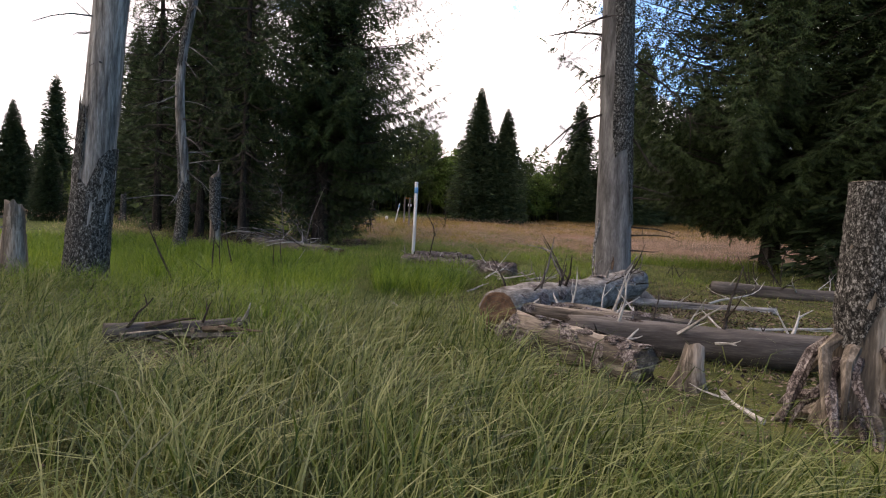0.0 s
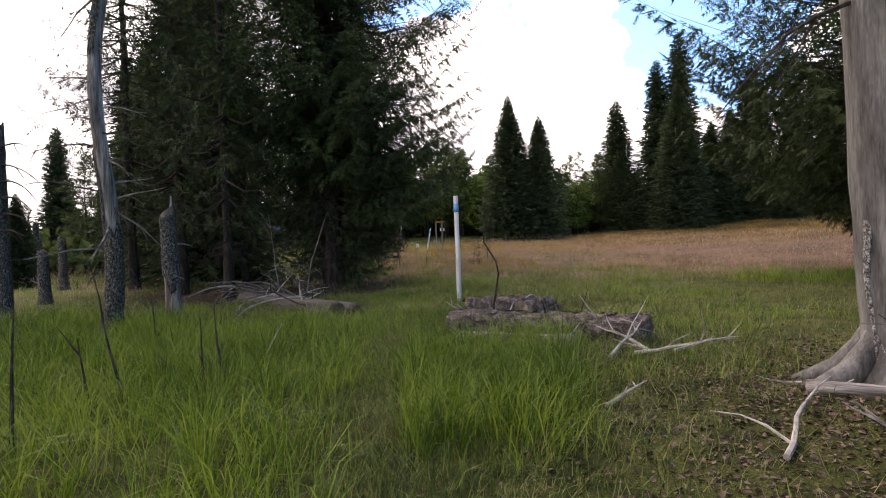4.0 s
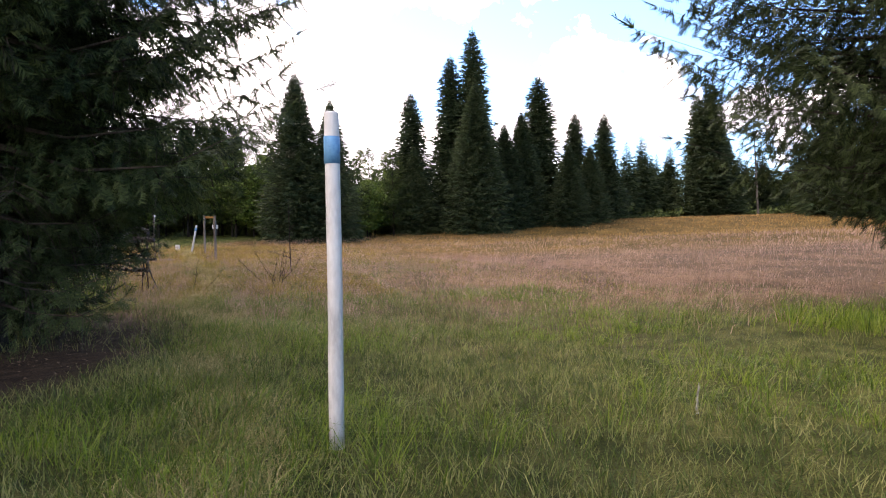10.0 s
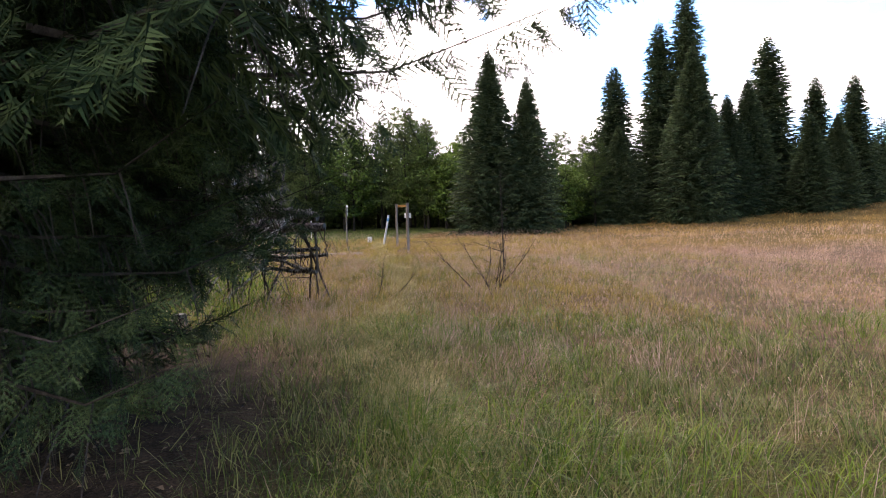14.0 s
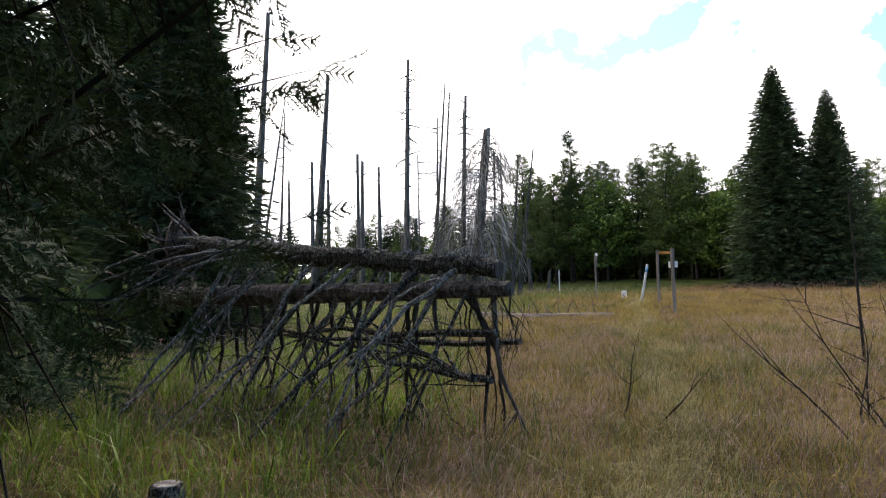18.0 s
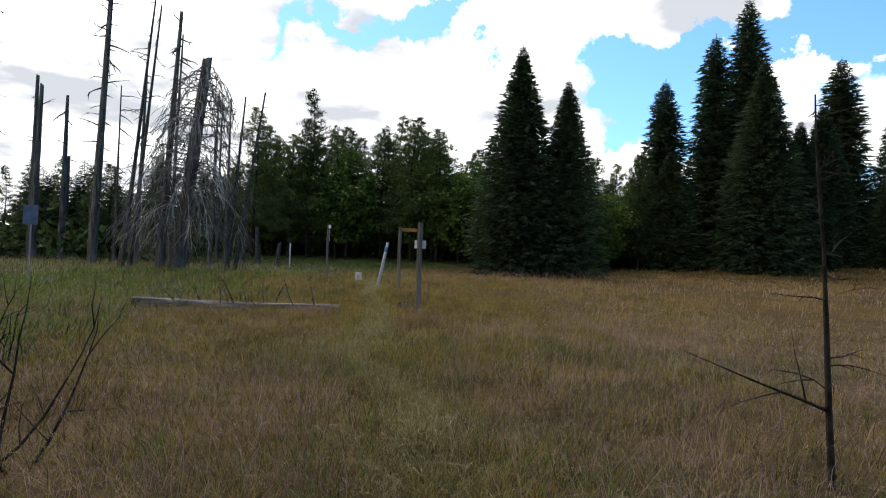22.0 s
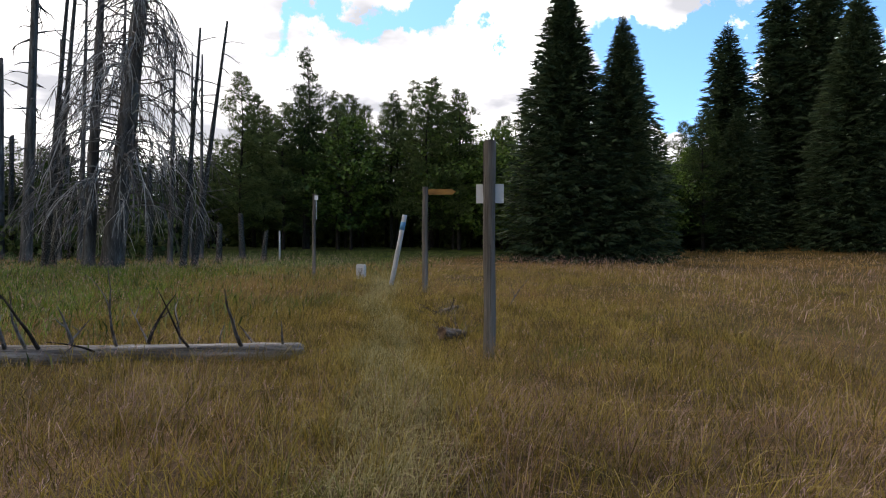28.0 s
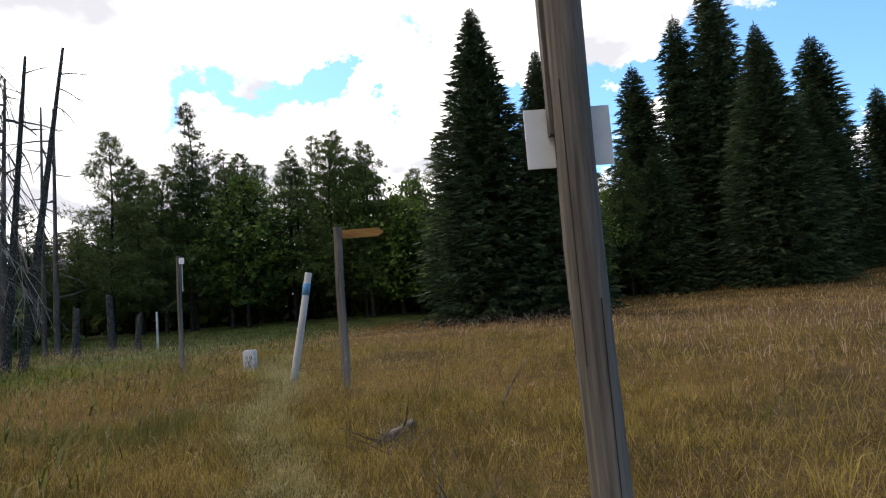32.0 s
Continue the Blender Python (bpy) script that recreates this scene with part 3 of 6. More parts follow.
def put_copy(ob, x, y, scale=1.0, rz=0.0, wide=1.0, label=""):
    m = Matrix.LocRotScale((x, y, gz(x, y)), Euler((0, 0, radians(rz))), (scale * wide, scale * wide, scale))
    c = copy_thing(ob, m)
    if label:
        c["label"] = label
    return c


def leafy_meshes(name, height, spread, seed, mat, clumps=70, leaves=42, leaf=0.16, low=0.3, pine=False):
    """A tree with limbs at uneven heights and a loose crown of leaf clumps."""
    rng, pr = np.random.default_rng(seed), random.Random(seed)
    tg, bg = Geo(), Geo()
    zs = np.linspace(-0.2, height * 0.97, 10)
    wob = lambda z: (0.25 * math.sin(z * 0.5 + seed), 0.25 * math.cos(z * 0.4 + seed * 2))
    r0 = height * 0.010 + 0.03
    tg.tube([(*[w * max(z, 0) / height for w in wob(z)], z) for z in zs], [max(0.015, r0 * (1 - 0.93 * max(z, 0) / height)) for z in zs], 7, 0.15, pr)
    org, way, size = [], [], []
    for c in range(clumps):
        u = low + (1 - low) * ((c + pr.random()) / clumps) ** (0.8 if pine else 0.9)
        z0 = u * height * 0.97
        az = c * 2.4 + pr.random() * 1.5
        v = (u - low) / (1 - low)
        prof = (1 - v) ** 0.75 * (0.55 + 0.45 * min(1, v * 4)) if pine else math.sin(math.pi * min(1, v * 0.8 + 0.2)) ** 0.8
        L = spread * prof * (0.35 + 0.8 * pr.random()) + 0.25
        rise = L * (0.45 * pr.random() + (0.05 if pine else 0.2))
        c0 = np.array([*[w * z0 / height for w in wob(z0)], z0])
        tip = c0 + np.array([math.cos(az) * L, math.sin(az) * L, rise])
        mid = (c0 + tip) / 2 + np.array([0, 0, 0.08 * L])
        bg.tube([c0, mid, tip], [0.012 + 0.012 * L, 0.01 + 0.005 * L, 0.004], 3, caps=False)
        k = int(leaves * (0.4 + 0.6 * L / spread))
        q = rng.random((k, 1)) ** 0.6
        pts = c0 + (tip - c0) * (0.25 + 0.8 * q) + rng.normal(0, 1, (k, 3)) * np.array([0.24, 0.24, 0.13 if pine else 0.2]) * (0.35 + 0.45 * L)
        org.append(pts)
        way.append((tip - c0) / L * 0.8 + rng.normal(0, 0.8, (k, 3)) + np.array([[0, 0, 0.25 if pine else -0.2]]))
        size.append(leaf * (0.6 + 0.9 * rng.random(k)) * (1.1 - 0.45 * v))
    org, way, size = np.concatenate(org), np.concatenate(way), np.concatenate(size)
    if pine:
        tm = np.array([[(0, -0.06, 0), (0, 0.06, 0), (1, 0.12, 0.1)], [(0, -0.05, 0), (0.1, 0.08, 0), (0.75, 0.55, 0.15)], [(0, 0.05, 0), (0.1, -0.08, 0), (0.75, -0.55, 0.05)], [(0, 0, -0.07), (0, 0, 0.07), (0.8, -0.1, 0.4)]], float)
    else:
        tm = np.array([[(0, 0, 0), (0.5, 0.42, 0.06), (1, 0, 0)], [(0, 0, 0), (1, 0, 0), (0.5, -0.42, 0.06)]], float)
    crown = place_template(tm, org, way, size, rng.random(len(org)) * 6.28)
    return mesh_from(name + "_trunk", tg, M_BARK), mesh_from(name + "_limbs", bg, M_TWIGDARK), mesh_tris(name + "_crown", crown, mat)


def crooked(p0, way, length, rng, bend=0.25, sag=0.0, steps=5):
    """Points of a crooked stick."""
    p, d = Vector(p0), Vector(way).normalized()
    pts = [p.copy()]
    for i in range(steps):
        d = (d + Vector((rng.gauss(0, bend), rng.gauss(0, bend), rng.gauss(0, bend) - sag)) * (1.0 / steps) * 2).normalized()
        p = p + d * (length / steps)
        pts.append(p.copy())
    return pts


def stick(geo, p0, way, length, r, rng, bend=0.2, sag=0.0, steps=4, sides=5, forks=0):
    pts = crooked(p0, way, length, rng, bend, sag, steps)
    geo.tube(pts, [r * (1 - 0.8 * i / steps) for i in range(steps + 1)], sides, 0.15, rng)
    for _ in range(forks):
        i = rng.randrange(1, steps)
        d = (pts[i + 1] - pts[i]).normalized() + Vector((rng.gauss(0, 0.6), rng.gauss(0, 0.6), rng.gauss(0, 0.4)))
        stick(geo, pts[i], d, length * (0.25 + 0.3 * rng.random()), r * 0.5, rng, bend, sag, 3, 4, 0)


def snag_parts(e, height, r0, rng, mat, lean=(0, 0), stubs=8, stub_len=1.0, top=0.35, low_bark=0.0, bark=None, stub_mat=None, jag=True, stub_low=0.3, flare=1.35, crook=0.0, stub_r=0.02):
    """A dead trunk under e: bare stem, bark foot, splintered top, branch stubs."""
    def axis(z):
        return Vector((lean[0] * z + crook * math.sin(z * 0.9), lean[1] * z + crook * math.cos(z * 0.7) - crook, z))

    def rad(z):
        return r0 * (1 - (1 - top) * max(0, z) / height) * (1 + (flare - 1) * max(0, 1 - max(z, 0) / 0.5) ** 2)

    g = Geo()
    zs = [-0.2, 0, 0.15, 0.4, 0.8] + [0.8 + (height - 0.8) * i / 15 for i in range(1, 16)] if height > 1 else [-0.2, 0, 0.12, height * 0.5, height * 0.75, height]
    sides = 14
    g.tube([axis(z) for z in zs], [rad(z) * (1 + 0.07 * (rng.random() - 0.5)) for z in zs], sides, 0.12, rng)
    if jag:
        a0 = rng.random() * 6.283
        for k in range(sides):
            i = len(g.v) - sides + k
            v = g.v[i]
            up = rad(height) * (0.55 * (1 + math.cos(k / sides * 6.283 - a0)) * (0.4 + rng.random()) + 0.5 * rng.random())
            g.v[i] = (v[0], v[1], v[2] + up)
    part("trunk", g, mat, e, smooth_shade=True)
    if low_bark:
        b = Geo()
        zs2 = [-0.15 + (low_bark + 0.15) * i / 7 for i in range(8)]
        b.tube([axis(z) for z in zs2], [rad(z) * 1.06 + 0.008 for z in zs2], 14, 0.14, rng)
        part("bark", b, bark or M_LICHEN, e, "grey lichen-covered bark", True)
    for s in range(stubs):
        z = height * (stub_low + (0.97 - stub_low) * (s + rng.random()) / stubs)
        a = rng.random() * 6.283
        d = Vector((math.cos(a), math.sin(a), rng.gauss(-0.1, 0.3)))
        sg = Geo()
        stick(sg, axis(z), d, stub_len * (0.4 + 0.9 * rng.random()), stub_r * (1 + 0.9 * rng.random()), rng, 0.3, 0.12, 4, 4, 1 if stub_len > 0.8 else 0)
        part("branch", sg, stub_mat or M_TWIG, e)
    return axis, rad


def lying_log(name, a, b, r0, r1, mat, label, rng, end_mat=None, stubs=0, stub_len=0.6, stub_mat=None, bark_patches=0, sink=0.05, rise=(0, 0), plates=None, group="", sides=14, rough=0.10, up_bias=0.8):
    """A log on the ground from a to b (plan), with sawn ends, stubs and bark patches."""
    za, zb = gz(*a) + r0 - sink + rise[0], gz(*b) + r1 - sink + rise[1]
    A, B = Vector((*a, za)), Vector((*b, zb))
    mid = A
    e = thing(name, a[0], a[1], label, "log", group, z=gz(*a))
    e.matrix_world = Matrix.Translation((a[0], a[1], gz(*a)))
    o = Vector((a[0], a[1], gz(*a)))
    way = (B - A).normalized()
    L = (B - A).length
    # the grain runs along local z of the stem
    q = way.to_track_quat("Z", "Y").to_matrix().to_4x4()
    g = Geo()
    n = max(7, int(L / 0.22))
    sides = 20
    flute = [1 + rough * 0.9 * (rng.random() - 0.5) for _ in range(sides)]
    g.tube([(0.006 * L * math.sin(i * 9.0 / n), 0.004 * L * math.cos(i * 6.0 / n), L * i / (n - 1)) for i in range(n)], [(r0 + (r1 - r0) * i / (n - 1)) * (1 + 0.07 * (rng.random() - 0.5)) for i in range(n)], sides, rough * 0.55, rng, caps=True)
    for i, v in enumerate(g.v):
        torn = 0.0 if end_mat or 1 < i // sides < n - 2 else 0.25 * r0 * rng.gauss(0, 1)
        g.v[i] = (v[0] * flute[i % sides], v[1] * flute[i % sides], v[2] + torn * (1 if i // sides in (0, n - 1) else 0.3))
    stem = part("stem", g, mat, e, smooth_shade=True)
    seat_at = Matrix.Translation(A - o) @ q
    stem.matrix_local = seat_at
    if end_mat:
        eg = Geo()
        eg.tube([(0, 0, -0.014), (0, 0, -0.006), (0, 0, 0.02)], [r0 * 0.93, r0 * 0.97, r0 * 0.97], 18, 0.06, rng)
        eo = part("sawn_face", eg, end_mat, e, "brown sawn end with growth rings")
        eo.matrix_local = seat_at
        rg = Geo()
        for ring in (0.3, 0.55, 0.78):
            pts = [(math.cos(t) * r0 * ring, math.sin(t) * r0 * ring, -0.014) for t in np.linspace(0, 6.283, 17)]
            rg.tube(pts, [0.003] * 17, 3, caps=False)
        ro = part("growth_ring", rg, M_DARKLOG, e)
        ro.matrix_local = seat_at
    side = way.cross(Vector((0, 0, 1))).normalized()
    up = side.cross(way).normalized()
    for s in range(stubs):
        u = (s + rng.random()) / stubs * 0.92 + 0.04
        p = A - o + (B - A) * u
        a1 = rng.uniform(-1.3, 1.3)
        d = up * math.cos(a1) * up_bias + side * math.sin(a1) + way * rng.gauss(0.2, 0.3)
        sg = Geo()
        stick(sg, p + d.normalized() * r1 * 0.6, d, stub_len * (0.35 + 0.9 * rng.random()), 0.014 + 0.014 * rng.random(), rng, 0.22, 0.0, 4, 5, 1)
        part("branch", sg, (stub_mat or M_TWIGPALE) if rng.random() < 0.65 else M_TWIGDARK, e)
    for s in range(bark_patches):
        u, a1, r = rng.random(), rng.uniform(-1.7, 1.7), (r0 + r1) / 2
        rr = r0 + (r1 - r0) * u
        w, l = (0.5 + 0.6 * rng.random(), 0.10 + 0.25 * rng.random()) if bark_patches < 20 else (0.22 + 0.35 * rng.random(), 0.04 + 0.09 * rng.random())
        bg = Geo()
        vs, fs = [], []
        for i in range(5):
            for j in range(5):
                aa = a1 + (i / 4 - 0.5) * w + 0.12 * rng.gauss(0, 1)
                zz = (j / 4 - 0.5) * l + 0.04 * rng.gauss(0, 1)
                vs.append(A - o + way * (u * L + zz) + (side * math.sin(aa) + up * math.cos(aa)) * (rr + 0.012 + 0.012 * rng.random()))
        for i in range(4):
            for j in range(4):
                fs.append((i * 5 + j, i * 5 + j + 1, i * 5 + j + 6, i * 5 + j + 5))
        inner = [v - (side * 0 + up * 0.02) for v in vs]
        bg.add(vs, fs)
        bg.add(inner, [tuple(reversed(f)) for f in fs])
        part("bark_plate", bg, plates or M_PLATES, e)
    return e


# ---- ground ----
def build_ground():
    xs = np.unique(np.concatenate([np.linspace(-1500, -60, 25), np.arange(-60, -16, 2.0), np.arange(-16, 14, 0.5), np.arange(14, 140, 3.0), np.linspace(140, 1500, 22)]))
    ys = np.unique(np.concatenate([np.linspace(-1400, -20, 20), np.arange(-20, -6, 2.0), np.arange(-6, 70, 0.5), np.arange(70, 160, 3.0), np.linspace(160, 1600, 25)]))
    X, Y = np.meshgrid(xs, ys, indexing="ij")
    Z = ground_z(X, Y)
    nx, ny = X.shape
    co = np.stack([X, Y, Z], -1).reshape(-1, 3)
    idx = np.arange(nx * ny).reshape(nx, ny)
    f = np.stack([idx[:-1, :-1], idx[1:, :-1], idx[1:, 1:], idx[:-1, 1:]], -1).reshape(-1, 4)
    me = bpy.data.meshes.new("ground")
    me.vertices.add(len(co)); me.vertices.foreach_set("co", co.ravel())
    me.loops.add(f.size); me.loops.foreach_set("vertex_index", f.ravel().astype(np.int32))
    me.polygons.add(len(f))
    me.polygons.foreach_set("loop_start", np.arange(0, f.size, 4, dtype=np.int32)); me.polygons.foreach_set("loop_total", np.full(len(f), 4, np.int32))
    me.polygons.foreach_set("use_smooth", [True] * len(f))
    me.update(calc_edges=True)
    m = bpy.data.materials.new("meadow_soil")
    m.use_nodes = True
    nt = m.node_tree
    n = nt.nodes.new
    b = nt.nodes["Principled BSDF"]
    b.inputs["Roughness"].default_value = 0.95
    b.inputs["Specular IOR Level"].default_value = 0.1
    tc, sep = n("ShaderNodeTexCoord"), n("ShaderNodeSeparateXYZ")
    nt.links.new(tc.outputs["Object"], sep.inputs[0])

    def noise(scale, lo, hi, c0, c1):
        t, r = n("ShaderNodeTexNoise"), n("ShaderNodeValToRGB")
        t.inputs["Scale"].default_value, t.inputs["Detail"].default_value = scale, 8
        r.color_ramp.elements[0].position, r.color_ramp.elements[1].position = lo, hi
        r.color_ramp.elements[0].color, r.color_ramp.elements[1].color = (*c0, 1), (*c1, 1)
        nt.links.new(tc.outputs["Object"], t.inputs["Vector"]); nt.links.new(t.outputs[0], r.inputs[0])
        return r.outputs[0]

    damp = noise(2.2, 0.35, 0.68, (0.026, 0.034, 0.009), (0.085, 0.088, 0.028))
    thatch = noise(70, 0.36, 0.66, (0.35, 0.35, 0.33), (1.7, 1.65, 1.5))
    red = noise(0.30, 0.35, 0.68, (0.058, 0.040, 0.009), (0.14, 0.088, 0.022))
    redf = noise(3.5, 0.3, 0.7, (0.6, 0.6, 0.6), (1.25, 1.2, 1.1))
    belt, pinkish = n("ShaderNodeMapRange"), n("ShaderNodeMix")
    belt.inputs["From Min"].default_value, belt.inputs["From Max"].default_value = 62.0, 50.0
    nt.links.new(sep.outputs["Y"], belt.inputs["Value"])
    pinkish.data_type = "RGBA"
    nt.links.new(belt.outputs[0], pinkish.inputs["Factor"]); nt.links.new(red, pinkish.inputs["A"])
    nt.links.new(noise(0.4, 0.35, 0.68, (0.072, 0.050, 0.030), (0.165, 0.108, 0.070)), pinkish.inputs["B"])
    red = pinkish.outputs["Result"]
    mul = n("ShaderNodeMix"); mul.data_type, mul.blend_type = "RGBA", "MULTIPLY"
    mul.inputs["Factor"].default_value = 1.0
    nt.links.new(red, mul.inputs["A"]); nt.links.new(redf, mul.inputs["B"])
    edge = n("ShaderNodeTexNoise"); edge.inputs["Scale"].default_value = 0.22
    nt.links.new(tc.outputs["Object"], edge.inputs["Vector"])
    s = n("ShaderNodeMath"); s.operation = "MULTIPLY_ADD"; s.inputs[1].default_value, s.inputs[2].default_value = 9.0, -4.5
    nt.links.new(edge.outputs[0], s.inputs[0])
    yy = n("ShaderNodeMath"); yy.operation = "ADD"
    nt.links.new(sep.outputs["Y"], yy.inputs[0]); nt.links.new(s.outputs[0], yy.inputs[1])
    mr = n("ShaderNodeMapRange"); mr.inputs["From Min"].default_value, mr.inputs["From Max"].default_value = 26.0, 32.0
    nt.links.new(yy.outputs[0], mr.inputs["Value"])
    mix = n("ShaderNodeMix"); mix.data_type = "RGBA"
    nt.links.new(mr.outputs[0], mix.inputs["Factor"]); nt.links.new(damp, mix.inputs["A"]); nt.links.new(mul.outputs["Result"], mix.inputs["B"])
    green = noise(0.6, 0.35, 0.68, (0.03, 0.045, 0.01), (0.085, 0.105, 0.025))

    def band(ax, ay, lo, hi, colour):
        """Lays green over the soil where ax * x + ay * y passes from lo to hi."""
        v = n("ShaderNodeVectorMath"); v.operation = "DOT_PRODUCT"; v.inputs[1].default_value = (ax, ay, 0)
        nt.links.new(tc.outputs["Object"], v.inputs[0])
        j = n("ShaderNodeMath"); j.operation = "ADD"
        nt.links.new(v.outputs["Value"], j.inputs[0]); nt.links.new(s.outputs[0], j.inputs[1])
        r = n("ShaderNodeMapRange"); r.inputs["From Min"].default_value, r.inputs["From Max"].default_value = lo, hi
        nt.links.new(j.outputs[0], r.inputs["Value"])
        m2 = n("ShaderNodeMix"); m2.data_type = "RGBA"
        nt.links.new(r.outputs[0], m2.inputs["Factor"]); nt.links.new(colour, m2.inputs["A"]); nt.links.new(green, m2.inputs["B"])
        return m2.outputs["Result"]

    colour = band(-0.5, 1.0, 96, 101, mix.outputs["Result"])
    colour = band(-1.0, 0.0, 12.5, 17, colour)
    mat_over = n("ShaderNodeMix"); mat_over.data_type, mat_over.blend_type = "RGBA", "MULTIPLY"
    mat_over.inputs["Factor"].default_value = 0.9
    # needle litter under the grove, darkened and widened to carry the grove's shade
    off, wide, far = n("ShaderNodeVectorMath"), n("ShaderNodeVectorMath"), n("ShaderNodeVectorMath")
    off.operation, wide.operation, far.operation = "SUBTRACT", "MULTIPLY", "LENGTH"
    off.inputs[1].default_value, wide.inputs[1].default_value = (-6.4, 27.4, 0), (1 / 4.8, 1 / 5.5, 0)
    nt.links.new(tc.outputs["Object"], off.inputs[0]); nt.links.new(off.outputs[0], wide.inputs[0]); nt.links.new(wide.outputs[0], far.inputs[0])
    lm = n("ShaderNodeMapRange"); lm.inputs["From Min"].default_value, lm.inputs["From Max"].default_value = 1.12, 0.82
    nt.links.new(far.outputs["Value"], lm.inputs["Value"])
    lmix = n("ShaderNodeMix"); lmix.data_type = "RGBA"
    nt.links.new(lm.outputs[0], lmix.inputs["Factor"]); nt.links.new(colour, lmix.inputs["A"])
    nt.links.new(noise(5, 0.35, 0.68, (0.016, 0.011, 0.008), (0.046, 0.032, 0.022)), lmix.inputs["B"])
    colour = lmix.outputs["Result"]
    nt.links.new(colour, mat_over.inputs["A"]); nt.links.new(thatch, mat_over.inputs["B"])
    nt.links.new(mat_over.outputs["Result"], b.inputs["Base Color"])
    bt, bp = n("ShaderNodeTexNoise"), n("ShaderNodeBump")
    bt.inputs["Scale"].default_value, bt.inputs["Detail"].default_value = 30, 8
    bp.inputs["Strength"].default_value, bp.inputs["Distance"].default_value = 0.8, 0.05
    nt.links.new(tc.outputs["Object"], bt.inputs["Vector"]); nt.links.new(bt.outputs[0], bp.inputs["Height"]); nt.links.new(bp.outputs[0], b.inputs["Normal"])
    me.materials.append(m)
    tagged(new("ground", me), "uneven moorland soil under grass, reaching the horizon", "ground", kind="structure")


build_ground()


# ---- grass ----
def blades(xy, h, w, lean, wind, rng, curl=1.0):
    """Curved blades: one quad and one tip triangle each, as two arrays."""
    n = len(xy)
    az = rng.random(n) * 6.283
    d = np.stack([np.cos(az), np.sin(az)], 1) * (lean * (0.3 + rng.random(n)))[:, None] + wind
    z = ground_z(xy[:, 0], xy[:, 1]) - 0.02
    fa = rng.random(n) * 6.283
    s = np.stack([np.cos(fa), np.sin(fa), np.zeros(n)], 1) * (w / 2)[:, None]
    p0 = np.stack([xy[:, 0], xy[:, 1], z], 1)
    d1 = np.concatenate([d * (h * 0.5)[:, None] * 0.7, (h * 0.58)[:, None]], 1)
    d2 = np.concatenate([d * h[:, None] * 1.5 * curl, (h * (0.98 - 0.28 * curl * np.minimum(1.5, np.hypot(d[:, 0], d[:, 1]))))[:, None]], 1)
    p1, p2 = p0 + d1, p0 + d2
    return np.stack([p0 - s, p0 + s, p1 + s * 0.75, p1 - s * 0.75], 1), np.stack([p1 - s * 0.75, p1 + s * 0.75, p2], 1)


def joined_blades(name, q, t, mat):
    n, k = len(q), len(t)
    co = np.empty((n, 5, 3), np.float32)
    co[:, :4], co[:, 4] = q, t[:, 2]
    me = bpy.data.meshes.new(name)
    me.vertices.add(n * 5); me.vertices.foreach_set("co", co.ravel())
    base = np.arange(n, dtype=np.int32)[:, None] * 5
    loops = np.concatenate([base + np.array([[0, 1, 2, 3]]), base + np.array([[3, 2, 4]])], 1)
    me.loops.add(n * 7); me.loops.foreach_set("vertex_index", loops.ravel().astype(np.int32))
    me.polygons.add(n * 2)
    st = (np.arange(n, dtype=np.int32)[:, None] * 7 + np.array([[0, 4]])).ravel().astype(np.int32)
    me.polygons.foreach_set("loop_start", st); me.polygons.foreach_set("loop_total", np.tile(np.array([4, 3], np.int32), n))
    me.materials.append(mat)
    me.update(calc_edges=True)
    return me


def wind_field(xy):
    a = 1.1 * np.sin(xy[:, 0] * 0.5 + 0.7) + 0.9 * np.sin(xy[:, 1] * 0.43 + xy[:, 0] * 0.21)
    return np.stack([np.cos(a), np.sin(a)], 1)


def tufts(n_tufts, per, spots, radius, rng):
    c = spots(n_tufts)
    n = len(c) * per
    xy = np.repeat(c, per, 0) + rng.normal(0, radius, (n, 2))
    return xy


def strip(n, y0, y1, spread, rng, power=1.0):
    """Spots on both sides of the path, thinning outward."""
    y = rng.uniform(y0, y1, n)
    off = rng.uniform(0, 1, n) ** power * spread * np.sign(rng.random(n) - 0.5)
    return np.stack([path_x(y) + off, y], 1)


def lawn(name, xy, h, w, lean, wind, mat, label, rng, curl=1.0):
    q, t = blades(xy, h, w, lean, wind_field(xy) * wind, rng, curl)
    tagged(new(name, joined_blades(name, q, t, mat)), label, "grass", kind="stuff")


def patchy(xy, scale, seed):
    return 0.5 + 0.25 * (np.sin(xy[:, 0] * scale + seed) + np.sin(xy[:, 1] * scale * 1.13 + seed * 2.1 + 0.6 * np.sin(xy[:, 0] * scale * 0.7)))


def bare_litter(xy):
    """How far a spot lies in the litter-covered ground round the fallen logs."""
    d = np.hypot((xy[:, 0] - 8.2) / 5.1, (xy[:, 1] - 9.3) / 7.2)
    return smooth(1.1, 0.75, d)


def sedge_bed(xy):
    px = path_x(xy[:, 1])
    inside = smooth(0.3, -0.6, xy[:, 0] - px + 0.4) * smooth(5.6, 7.0, xy[:, 1]) * smooth(18.5, 16.0, xy[:, 1] + 0.25 * (xy[:, 0] - px))
    beside = smooth(3.5, 2.9, xy[:, 0]) * smooth(10.0, 11.4, xy[:, 1]) * smooth(15.9, 15.2, xy[:, 1]) * smooth(0.12, 0.3, xy[:, 0] - px)
    return np.maximum(inside, beside)


